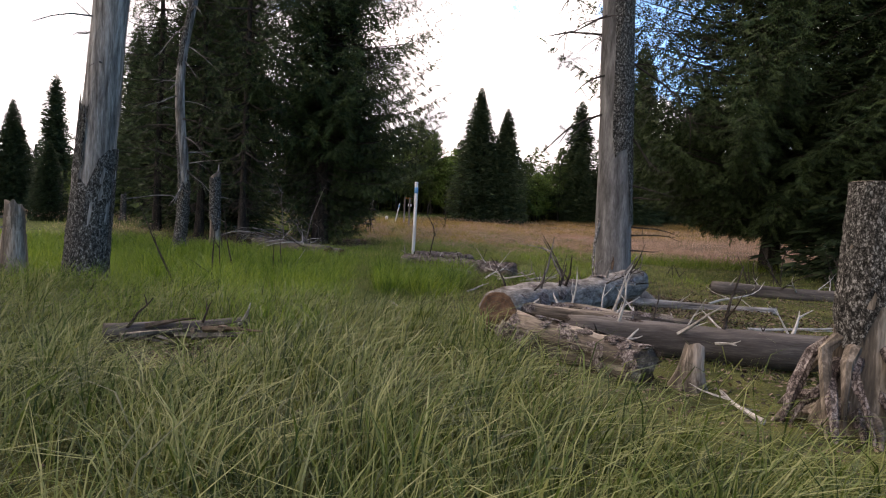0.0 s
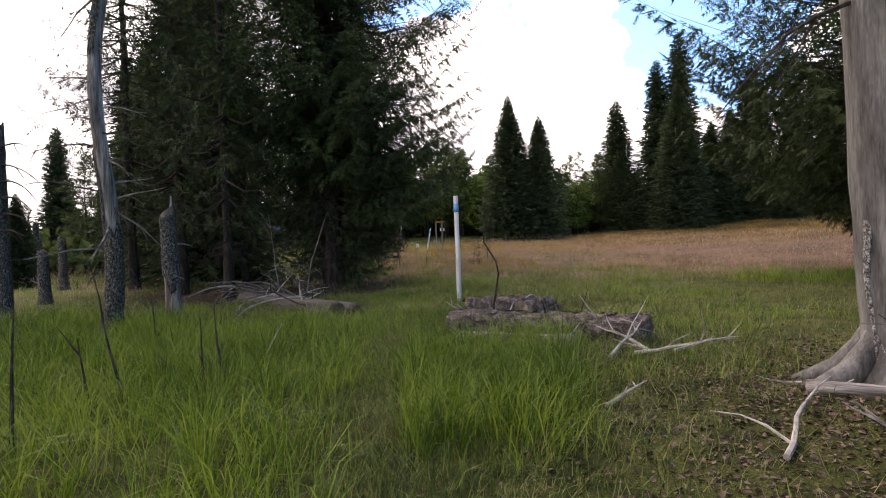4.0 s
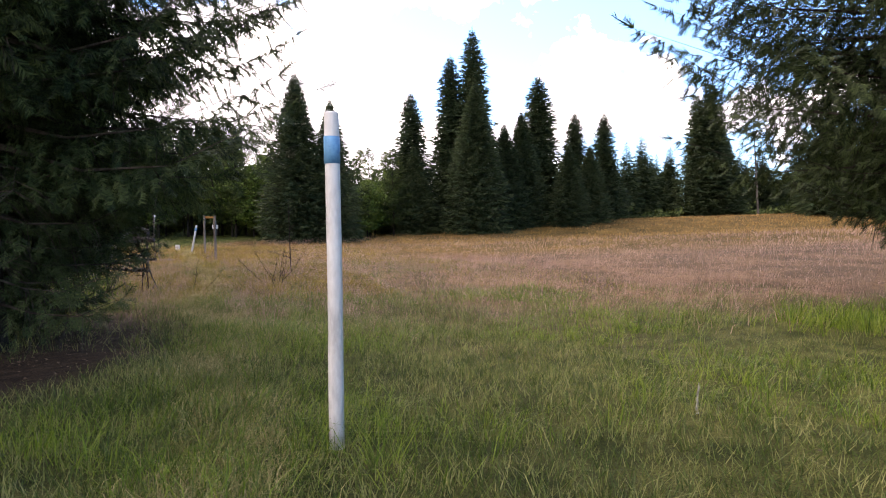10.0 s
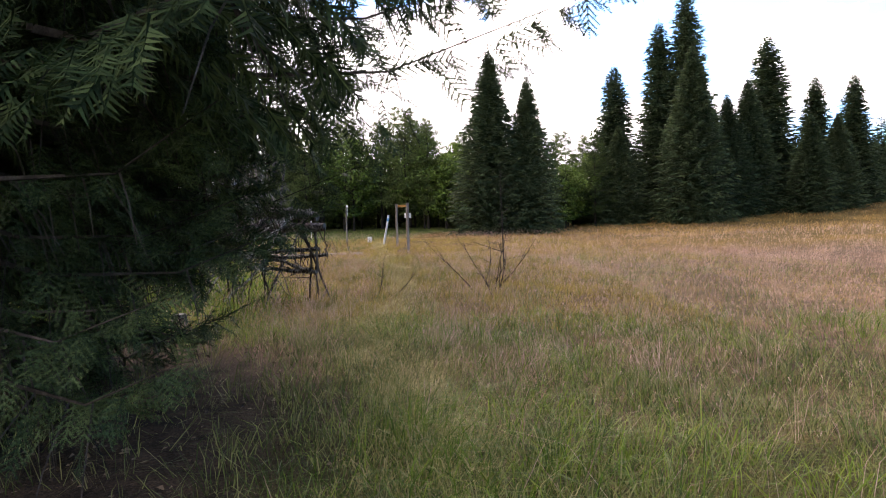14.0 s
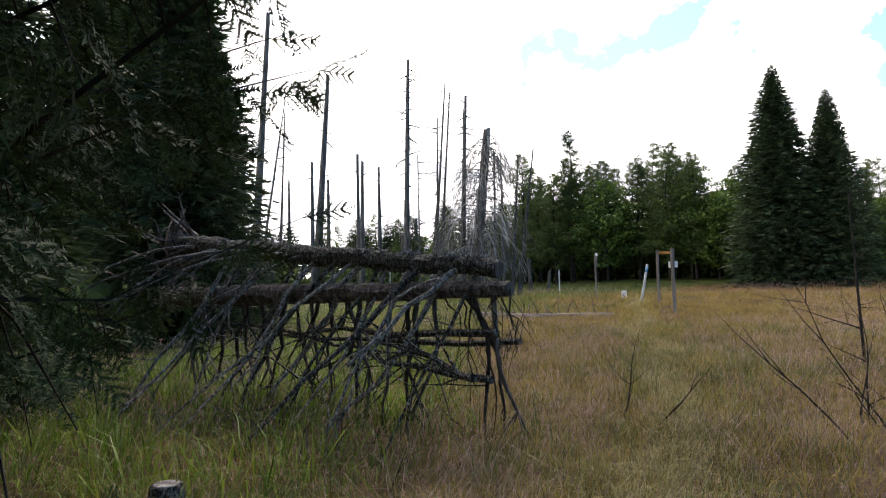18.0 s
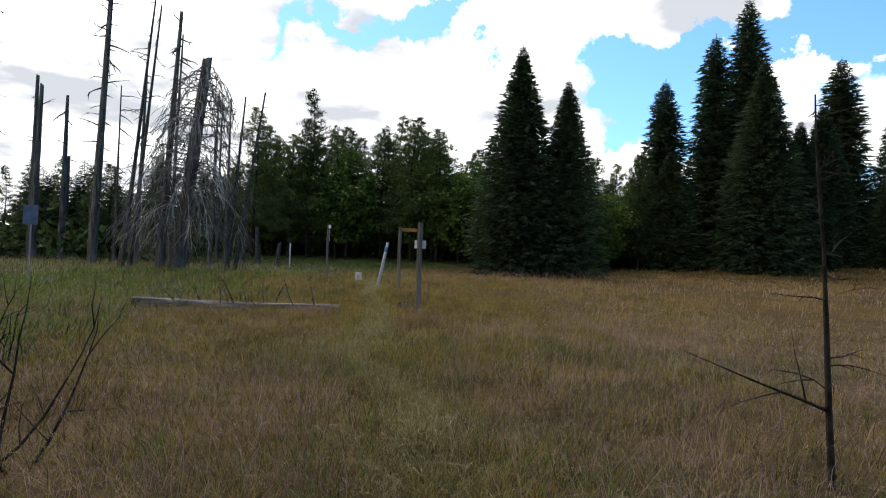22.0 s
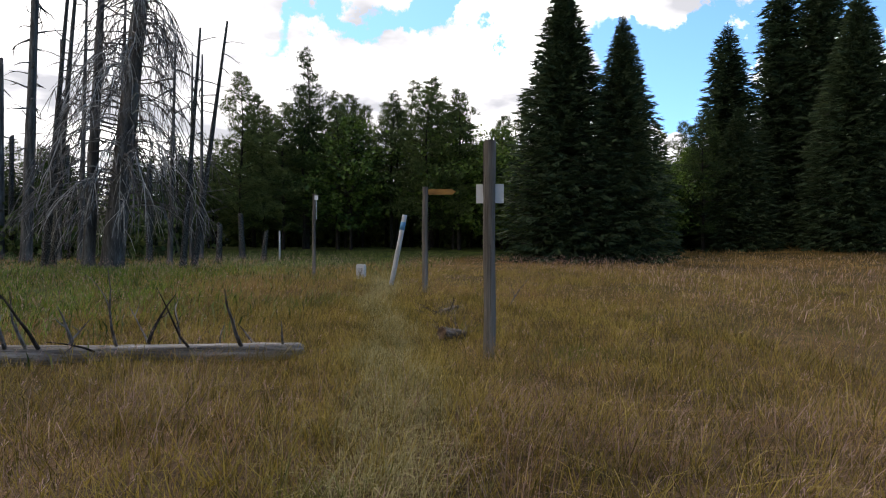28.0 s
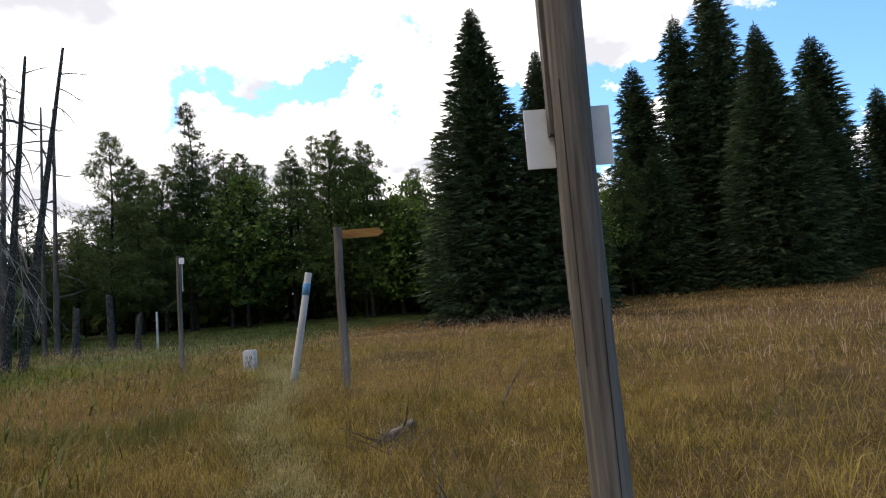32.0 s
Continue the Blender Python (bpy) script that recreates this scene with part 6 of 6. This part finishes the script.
def loose_sticks():
    rng = random.Random(52)
    for x, y, h, lx in ((-1.55, 10.3, 1.75, -0.55), (-0.85, 10.3, 1.25, -0.10), (-1.45, 11.8, 0.85, -0.02), (-1.25, 12.1, 1.2, -0.40), (-0.62, 12.4, 0.85, 0.03), (-0.5, 12.65, 0.95, -0.08), (-4.3, 12.0, 1.1, 0.2), (-3.2, 15.5, 0.9, -0.1)):
        e = thing("stick", x, y, "thin dark dead stem standing in the sedge", "stick", "stems in the sedge")
        g = Geo()
        stick(g, (0, 0, -0.05), (lx, 0.05, 1), h, 0.022, rng, 0.12, 0, 5, 5, 1)
        part("stem", g, M_TWIGDARK, e)
    for x, y, lx, h in ((-1.05, 14.7, 0.4, 0.65),):
        e = thing("stick", x, y, "short bleached stick leaning in the sedge", "stick", "stems in the sedge")
        g = Geo()
        stick(g, (0, 0, -0.05), (lx, 0, 1), h, 0.02, rng, 0.1, 0, 4, 5, 0)
        part("stem", g, M_TWIGPALE, e)
    # bleached branches on the ground among the logs
    for x, y, dx, dy, L, up in ((4.1, 14.4, -0.4, 0.9, 1.3, 0.25), (3.6, 14.1, 0.6, 1.0, 1.2, 0.25), (3.9, 14.3, 0.9, -0.3, 0.9, 0.12), (4.4, 14.6, 0.9, 0.8, 1.0, 0.2), (4.5, 11.0, 0.9, 1.45, 1.7, 0.06), (5.6, 13.0, -1, 0.2, 0.75, 0.12), (4.5, 8.9, 0.3, 0.5, 0.7, 0.1), (7.6, 9.2, 1.2, 0.3, 1.8, 0.05), (8.0, 12.5, 1.0, 0.5, 2.4, 0.08), (6.3, 4.9, -0.25, 0.9, 0.7, 0.05), (3.4, 12.2, 0.4, 0.3, 0.5, 0.1), (9.5, 10.0, 1.0, -0.2, 1.6, 0.1), (2.9, 9.2, -0.6, 0.4, 0.5, 0.1), (1.9, 17.1, -0.7, 0.1, 0.9, 0.4)):
        e = thing("fallen_branch", x, y, "bleached bare branch lying on the litter", "branch", "branches on the ground")
        g = Geo()
        stick(g, (0, 0, 0.03), (dx, dy, up), L, 0.026, rng, 0.26, 0.03, 7, 6, 3)
        part("branch", g, M_TWIGPALE, e)
    e = thing("fallen_branch", 1.95, 16.6, "curved dark branch rising from the log", "branch")
    g = Geo()
    g.tube([(0, 0, 0.05), (0.08, 0, 0.5), (0.16, 0, 0.95), (0.12, 0, 1.15), (-0.06, 0, 1.45), (-0.04, 0, 1.7), (0.06, 0, 1.95)], [0.018, 0.017, 0.016, 0.016, 0.013, 0.010, 0.005], 6, 0.2, rng)
    part("branch", g, M_TWIGDARK, e)
    e = thing("stick", 3.3, 16.9, "thin leaning dead stem beside the logs", "stick")
    g = Geo()
    stick(g, (0, 0, 0), (0.4, 0, 1), 0.75, 0.018, rng, 0.15, 0, 4, 5, 2)
    part("stem", g, M_TWIGDARK, e)
    # brush by the old spruces
    for x, y, h in ((10.5, 17.5, 1.1), (11.5, 18.5, 1.4), (12.5, 17.0, 1.2), (9.0, 19.5, 0.5), (13.5, 19, 1.2)):
        e = thing("dead_shrub", x, y, "bare dark stems above the leaf litter", "shrub", "bare stems by the spruces")
        for k in range(4):
            g = Geo()
            stick(g, (rng.gauss(0, 0.15), rng.gauss(0, 0.15), -0.03), (rng.gauss(0, 0.35), rng.gauss(0, 0.3), 1), h * (0.6 + 0.5 * rng.random()), 0.02, rng, 0.2, 0, 4, 5, 1)
            part("stem", g, M_TWIGDARK, e)
    lying_log("log", (8.8, 15.2), (11.5, 14.6), 0.16, 0.13, M_DARKLOG, "dark fallen log with bleached broken branches", rng, None, 7, 0.8)
    lying_log("log", (5.2, 12.62), (6.7, 12.35), 0.085, 0.07, M_LOGWOOD, "thin pale log at the dead tree's foot", rng, None, 1, 0.3)
    lying_log("log", (6.4, 11.6), (9.0, 12.0), 0.09, 0.08, M_LOGWOOD, "thin pale log on the leaf litter", rng, None, 1, 0.4)
    e = thing("fallen_branch", -3.6, 21.6, "grey arching dead branch on the fallen log", "branch")
    for k in range(15):
        g = Geo()
        u = rng.uniform(-1.6, 1.0)
        stick(g, (u, -u, 0.3), (rng.gauss(-0.5, 0.5), rng.gauss(-0.6, 0.35), rng.uniform(0.15, 0.8)), 1.0 + 1.3 * rng.random(), 0.02, rng, 0.3, 0.38, 7, 5, 3)
        part("branch", g, M_TWIG if k % 5 else M_TWIGPALE, e)
    e = thing("dead_sapling", -4.2, 22.4, "thin leaning dead sapling beside the fallen logs", "shrub")
    g = Geo()
    stick(g, (0, 0, -0.05), (0.05, 0, 1), 2.4, 0.022, rng, 0.25, 0.05, 7, 5, 4)
    part("stem", g, M_TWIG, e)


loose_sticks()


# ---- the fallen trunk on its branches ----
def rack():
    rng = random.Random(44)
    e = thing("fallen_spruce", -4.3, 35.8, "fallen dead spruce propped high on its lichen-covered branches", "dead tree")
    o = Vector(e.location)
    A, B = Vector((-4.2, 36.15, gz(-4.2, 36.15) + 1.68)) - o, Vector((-10.4, 37.3, gz(-10.4, 37.3) + 2.25)) - o
    g = Geo()
    g.tube([A + (B - A) * i / 40 + Vector((0, 0, 0.012 * math.sin(i * 0.6))) for i in range(41)], [0.094 + 0.0019 * i for i in range(41)], 16, 0.22, rng)
    part("trunk", g, M_LICHEN, e)
    # crusts of lichen along the upper side
    c = Geo()
    for k in range(90):
        p = A.lerp(B, 0.02 + 0.97 * rng.random()) + Vector((0, rng.uniform(-0.09, 0.03), 0.07 + 0.04 * rng.random()))
        for q in range(7):
            stick(c, p + Vector((rng.gauss(0, 0.03), rng.gauss(0, 0.02), 0)), (rng.gauss(0, 1), rng.gauss(0, 0.7), rng.uniform(0.0, 0.9)), 0.04 + 0.05 * rng.random(), 0.012, rng, 0.4, 0, 3, 4, 0)
    part("lichen", c, M_LIMB, e, "grey crusty lichen")["kind"] = "stuff"
    g = Geo()
    A2, B2 = A + Vector((0.16, -0.10, -0.20)), B + Vector((0, -0.3, -0.85))
    g.tube([A2 + (B2 - A2) * i / 36 for i in range(37)], [0.084 + 0.0024 * i for i in range(37)], 16, 0.2, rng)
    part("second_trunk", g, M_PLATES, e, "dark trunk with flaking bark")

    for end, other, r in ((A, B, 0.086), (A2, B2, 0.078)):
        g = Geo()
        w = (end - other).normalized()
        g.tube([end - w * 0.01, end + w * 0.012], [r, r * 0.97], 14, 0.04, rng)
        part("sawn_face", g, M_DARKLOG, e, "dark sawn end")

    def limb(p, q, r, mat, twigs):
        """A crooked limb from p down to q."""
        g = Geo()
        n = 6
        side = Vector((rng.gauss(0, 1), rng.gauss(0, 1), rng.gauss(0, 0.4))).normalized()
        bow = (q - p).length * rng.uniform(-0.10, 0.14)
        pts = [p.lerp(q, i / n) + side * bow * math.sin(math.pi * i / n) + Vector((rng.gauss(0, 0.025), rng.gauss(0, 0.025), rng.gauss(0, 0.025))) * (0 < i < n) for i in range(n + 1)]
        g.tube(pts, [r * (1 - 0.6 * i / n) for i in range(n + 1)], 6, 0.25, rng)
        for _ in range(twigs):
            i = rng.randrange(1, n)
            d = (q - p).normalized() * 0.7 + Vector((rng.gauss(0, 0.6), rng.gauss(0, 0.5), rng.gauss(0, 0.4)))
            stick(g, pts[i], d, 0.3 + 0.7 * rng.random(), r * 0.4, rng, 0.25, 0.05, 4, 4, 1)
        part("branch", g, mat, e)

    def foot(x, y):
        return Vector((x, y, gz(x + o.x, y + o.y) - o.z))

    # limbs that slant down towards the walked line
    for k in range(18):
        u = 0.01 + 0.74 * ((k + rng.random()) / 18) ** 1.05
        p = A.lerp(B, u)
        q = foot(p.x - rng.uniform(0.2, 1.3), p.y - rng.uniform(0.5, 2.1))
        if rng.random() < 0.25:
            q = p.lerp(q, rng.uniform(0.45, 0.8))
        limb(p, q, rng.uniform(0.022, 0.042), M_LIMB if k % 3 else M_LICHEN, 4)
    # dark legs under the lower trunk
    for k in range(22):
        p = A2.lerp(B2, 0.01 + 0.8 * (k + rng.random()) / 22)
        q = foot(p.x + rng.gauss(-0.05, 0.15), p.y + rng.uniform(-0.25, 0.35))
        limb(p, q, rng.uniform(0.02, 0.04), M_TWIGDARK if k % 3 else M_DARKLOG, 3)
    # limbs that lie level at half height
    for z, fy, L in ((-0.62, -0.35, 4.5), (-1.05, -0.5, 2.6), (-0.75, 0.25, 4.0), (-0.98, -0.9, 1.4)):
        p = A + Vector((0.12, fy, z))
        limb(p, p + Vector((-L, rng.gauss(0.5, 0.15), rng.uniform(-0.1, 0.35))), 0.042, M_LICHEN, 8)
    # long thin limbs that swing out level near the root end, then bend down
    for k in range(9):
        p = A.lerp(B, 0.42 + 0.5 * rng.random())
        out = Vector((-rng.uniform(0.6, 1.6), -rng.uniform(0.8, 1.8), 0))
        lift = rng.uniform(-0.15, 0.25)
        drop = rng.uniform(0.5, 1.3)
        g = Geo()
        pts = [p + out * v + Vector((rng.gauss(0, 0.02), rng.gauss(0, 0.02), lift * v - drop * v * v)) for v in (0, 0.18, 0.36, 0.55, 0.75, 1.0, 1.2)]
        g.tube(pts, [0.026, 0.023, 0.02, 0.017, 0.013, 0.009, 0.004], 6, 0.2, rng)
        for v in range(5):
            stick(g, pts[rng.randrange(2, 6)], out * 0.4 + Vector((rng.gauss(0, 0.5), rng.gauss(0, 0.4), rng.gauss(-0.3, 0.3))), 0.3 + 0.5 * rng.random(), 0.007, rng, 0.3, 0.1, 4, 4, 1)
        part("branch", g, (M_LIMB, M_TWIG, M_LICHEN)[k % 3], e)
    # thin twigs at the end
    for k in range(7):
        p = A2.lerp(B2, 0.02 * k)
        limb(p, p + Vector((rng.uniform(0.0, 0.25), -rng.uniform(0.0, 0.3), -rng.uniform(0.2, 1.0))), 0.012, M_TWIGDARK, 3)
    # fine brush round the feet
    for k in range(40):
        u = rng.random() * 0.6
        p = foot(A.lerp(B, u).x + rng.gauss(-0.3, 0.3), A.lerp(B, u).y - rng.uniform(0.0, 1.9))
        g = Geo()
        stick(g, p, (rng.gauss(0, 0.5), rng.gauss(0, 0.5), 1), 0.3 + 0.5 * rng.random(), 0.008, rng, 0.3, 0.0, 4, 3, 2)
        part("twig", g, M_TWIGDARK if k % 2 else M_TWIG, e)
    rb = Geo()
    rb.tube([B + Vector((0.25, 0, -0.3)), B + Vector((0.05, 0, 0.0)), B + Vector((-0.05, 0.02, 0.22)), B + Vector((-0.05, 0, 0.45))], [0.24, 0.22, 0.13, 0.05], 11, 0.3, rng)
    for k in range(22):
        a = rng.random() * 6.283
        stick(rb, B + Vector((rng.gauss(0, 0.15), rng.gauss(0, 0.2), rng.gauss(-0.25, 0.25))), Vector((0.5 * rng.gauss(0, 1), math.cos(a), math.sin(a))), 0.35 + 0.55 * rng.random(), 0.05, rng, 0.35, -0.1, 5, 5, 1)
    part("root_plate", rb, M_PLATES, e, "dark tangle of torn roots")


rack()


def dead_bush(x, y, h, n, label, seed, mat, spread=0.5):
    rng = random.Random(seed)
    e = thing("dead_shrub", x, y, label, "shrub")
    for k in range(n):
        g = Geo()
        a = rng.random() * 6.283
        stick(g, (rng.gauss(0, 0.1), rng.gauss(0, 0.1), -0.03), (math.cos(a) * spread, math.sin(a) * spread, 1), h * (0.5 + 0.6 * rng.random()), 0.014, rng, 0.28, -0.05, 6, 4, 3)
        part("stem", g, mat, e)
    return e


def tree_stump():
    rng = random.Random(61)
    e = thing("stump", -5.52, 33.22, "small sawn dark stump in the moor grass", "stump")
    snag_parts(e, 0.26, 0.115, rng, M_LICHEN, (0, 0), 0, 0.2, 0.9, jag=False)
    g = Geo()
    g.tube([(0, 0, 0.255), (0, 0, 0.266)], [0.095, 0.09], 12, 0.05, rng)
    part("sawn_face", g, M_LOGWOOD, e, "weathered sawn face")
    # dark stems beside the walked line
    for x, y, dx, h in ((-3.3, 37.4, 0.5, 1.1), (-2.9, 37.2, 0.9, 0.9), (-1.1, 37.0, -0.6, 1.7), (-0.8, 36.6, -0.35, 1.9)):
        e = thing("stick", x, y, "thin dark dead stem slanting out of the grass", "stick", "stems in the meadow")
        g = Geo()
        stick(g, (0, 0, -0.05), (dx, 0.1, 1), h, 0.013, rng, 0.2, 0.0, 5, 4, 3)
        part("stem", g, M_TWIGDARK, e)


tree_stump()
dead_bush(-0.85, 37.9, 1.6, 7, "bare dark shrub with thin twigs in the red grass", 3, M_TWIGDARK, 0.7)


def leafless_sapling():
    rng = random.Random(8)
    e = thing("dead_sapling", -0.62, 42.0, "tall leafless dead sapling with fine twigs", "shrub")
    pts = crooked((0, 0, -0.05), (-0.06, 0, 1), 2.9, rng, 0.10, 0.0, 10)
    g = Geo()
    g.tube(pts, [0.026 - 0.002 * k for k in range(11)], 6, 0.2, rng)
    part("stem", g, M_TWIGDARK, e)
    for k in range(17):
        i = rng.randrange(2, 10)
        p = Vector(pts[i]).lerp(Vector(pts[i + 1]), rng.random())
        a = rng.uniform(0, 6.283)
        g = Geo()
        stick(g, p, (math.cos(a), math.sin(a), rng.uniform(-0.15, 0.9)), (0.18 + 0.45 * rng.random()) * (1.15 - 0.07 * i), 0.008, rng, 0.4, 0.1, 5, rng.randrange(2, 5), 2)
        part("twig", g, M_TWIGDARK, e)
    g = Geo()
    stick(g, pts[2], (-1, -0.2, 0.35), 1.1, 0.014, rng, 0.12, 0.0, 6, 5, 2)
    part("branch", g, M_TWIGDARK, e)


leafless_sapling()
dead_bush(-6.4, 41.5, 1.5, 6, "bare crooked twigs rising from the red grass", 6, M_TWIGDARK, 1.1)
dead_bush(-9.6, 45.0, 1.3, 5, "bare thin twigs standing in the grass", 7, M_TWIGDARK, 0.5)


# ---- posts and signs ----
def marker_pole(x, y, h, r, lean, label, band=True):
    e = thing("marker_pole", x, y, label, "pole", "white marker poles")
    e.rotation_euler = (radians(lean[1]), radians(lean[0]), 0)
    g = Geo()
    g.tube([(0, 0, -0.2), (0, 0, 0.4), (0.006, 0, 1.2), (0.0, 0, h - 0.02), (0, 0, h)], [r, r, r * 0.98, r * 0.96, r * 0.86], 16, 0.02)
    part("pole", g, M_WHITE, e, smooth_shade=True)
    if band:
        b = Geo()
        b.tube([(0, 0, h - 0.40), (0, 0, h - 0.19)], [r + 0.003, r + 0.003], 16, 0.0)
        part("band", b, M_BLUE, e, "blue painted band", True)
    return e


marker_pole(0.65, 22.08, 2.62, 0.06, (0, 0), "white-painted marker pole with a blue band, standing in the grass")
marker_pole(-8.45, 64.5, 1.95, 0.065, (11, 0), "leaning white marker pole with a blue band")
marker_pole(-20.5, 88.0, 2.0, 0.06, (0, 0), "distant white marker pole at the wood's edge", False)


def post(x, y, h, r, label, lean=(0, 0)):
    e = thing("signpost", x, y, label, "post", "wooden posts")
    e.rotation_euler = (radians(lean[1]), radians(lean[0]), 0)
    g = Geo()
    rng = random.Random(int(h * 100))
    zs = np.linspace(-0.2, h, 9)
    g.tube([(0.006 * math.sin(z * 3), 0, z) for z in zs], [r * (1 - 0.02 * z) for z in zs], 14, 0.05, rng)
    part("post", g, M_POST, e)
    for k in range(3):
        c = Geo()
        a = rng.random() * 6.283
        z0 = rng.uniform(0.3, h * 0.5)
        c.tube([(math.cos(a) * r * 0.98, math.sin(a) * r * 0.98, z0 + i * h * 0.1) for i in range(5)], [0.003] * 5, 4)
        part("drying_crack", c, M_DARKPAINT, e)
    return e


def plate(e, x, z, w, h, y=-0.09, mat=None, name="sign_plate", label="", turn=0.0):
    g = Geo()
    g.box((x, y, z), (w, 0.008, h), Matrix.Rotation(turn, 3, "Z"))
    return part(name, g, mat or M_PLATE, e, label)


e = post(-5.42, 55.3, 2.58, 0.074, "weathered wooden post with a blank white plate on its far side")
plate(e, 0.0, 1.96, 0.33, 0.23, 0.09, label="blank white plate")
g = Geo(); g.box((-0.066, 0.05, 2.26), (0.03, 0.05, 0.60))
part("batten", g, M_POST, e)
e = post(-7.42, 63.7, 2.66, 0.075, "weathered wooden post with an orange-brown pointing board")
g = Geo(); g.box((0.38, -0.01, 2.53), (0.6, 0.03, 0.14)); g.add([(0.68, -0.025, 2.46), (0.68, 0.005, 2.46), (0.68, -0.025, 2.60), (0.68, 0.005, 2.60), (0.78, -0.01, 2.53)], [(0, 1, 4), (1, 3, 4), (3, 2, 4), (2, 0, 4)])
part("pointer_board", g, M_BOARD, e, "orange-brown wooden pointer board")
e = post(-11.8, 68.3, 2.75, 0.055, "thin dark wooden post with a small white plate")
plate(e, 0.1, 2.62, 0.12, 0.14, -0.07, label="small white plate")
g = Geo(); g.tube([(0.1, -0.05, 1.9), (0.1, -0.05, 2.7)], [0.012, 0.012], 6)
part("rod", g, M_STEEL, e)
e = thing("information_board", -21.0, 60.0, "small dark blue board on a thin steel post", "sign")
g = Geo(); g.tube([(0, 0, -0.2), (0, 0, 2.9)], [0.03, 0.03], 8)
part("post", g, M_STEEL, e)
plate(e, 0, 2.6, 0.62, 0.75, -0.04, M_BLUESIGN, "panel", "dark blue panel")


def twig_heap(x, y, label, seed, n=16):
    rng = random.Random(seed)
    e = thing("twig_heap", x, y, label, "twigs")
    for k in range(n):
        g = Geo()
        a = rng.random() * 6.283
        stick(g, (rng.gauss(0, 0.12), rng.gauss(0, 0.12), 0.02), (math.cos(a), math.sin(a), rng.uniform(0.2, 1.2)), 0.3 + 0.35 * rng.random(), 0.007, rng, 0.3, 0.05, 4, 3, 2)
        part("twig", g, M_LITTER if k % 2 else M_TWIG, e)


twig_heap(-5.95, 57.0, "reddish dead twigs heaped beside the short log", 71)
rng_late = random.Random(83)
lying_log("log", (-6.55, 59.5), (-6.25, 60.15), 0.07, 0.06, M_ROTTEN, "pale split piece of wood in reddish grass", rng_late, None, 1, 0.3)
lying_log("fallen_branch", (-7.1, 38.7), (-6.05, 39.3), 0.055, 0.045, M_PLATES, "reddish brown fallen branch in the grass", rng_late, None, 2, 0.3)
e = thing("stick", -5.3, 60.6, "bleached stick leaning out of the grass", "stick", "stems in the meadow")
g = Geo()
stick(g, (0, 0, -0.05), (0.5, 0.05, 0.8), 0.75, 0.02, rng_late, 0.1, 0, 5, 5, 1)
part("stem", g, M_TWIG, e)
e = thing("stick", 3.76, 22.1, "small pale forked stick standing in the grass", "stick")
g = Geo()
stick(g, (0, 0, -0.03), (0.1, 0, 1), 0.3, 0.016, rng_late, 0.1, 0, 3, 5, 1)
part("stem", g, M_TWIGPALE, e)
twig_heap(-6.45, 59.3, "reddish dry stems beside the split wood", 75, 18)
twig_heap(-6.6, 35.2, "grey dead twigs under the fallen spruce", 72, 22)
twig_heap(-4.4, 25.4, "dark dead twigs lying under the spruce", 73, 20)
twig_heap(-3.6, 24.6, "dark dead twigs lying under the spruce", 74, 14)


def border_stone():
    e = thing("border_stone", -9.95, 67.3, "whitewashed boundary stone with black numbers", "stone")
    bm = bmesh.new()
    bmesh.ops.create_cube(bm, size=1.0)
    bmesh.ops.scale(bm, vec=(0.27, 0.22, 0.62), verts=bm.verts)
    bmesh.ops.translate(bm, vec=(0, 0, 0.2), verts=bm.verts)
    bmesh.ops.bevel(bm, geom=bm.edges[:], offset=0.025, segments=2, affect="EDGES")
    me = bpy.data.meshes.new("stone_block")
    bm.to_mesh(me); bm.free()
    me.materials.append(M_STONE)
    part("stone_block", me, M_STONE, e)
    for txt, z, s in (("19", 0.33, 0.15), ("5", 0.19, 0.13)):
        c = bpy.data.curves.new("numeral", "FONT")
        c.body, c.size, c.align_x, c.align_y, c.extrude = txt, s, "CENTER", "CENTER", 0.002
        c.materials.append(M_DARKPAINT)
        t = new("numeral", c)
        t.parent = e
        t.matrix_local = pose(0, -0.114, z, 90, 0, 0)
    g = Geo(); g.box((0, -0.112, 0.255), (0.13, 0.004, 0.012))
    part("dividing_line", g, M_DARKPAINT, e)


border_stone()
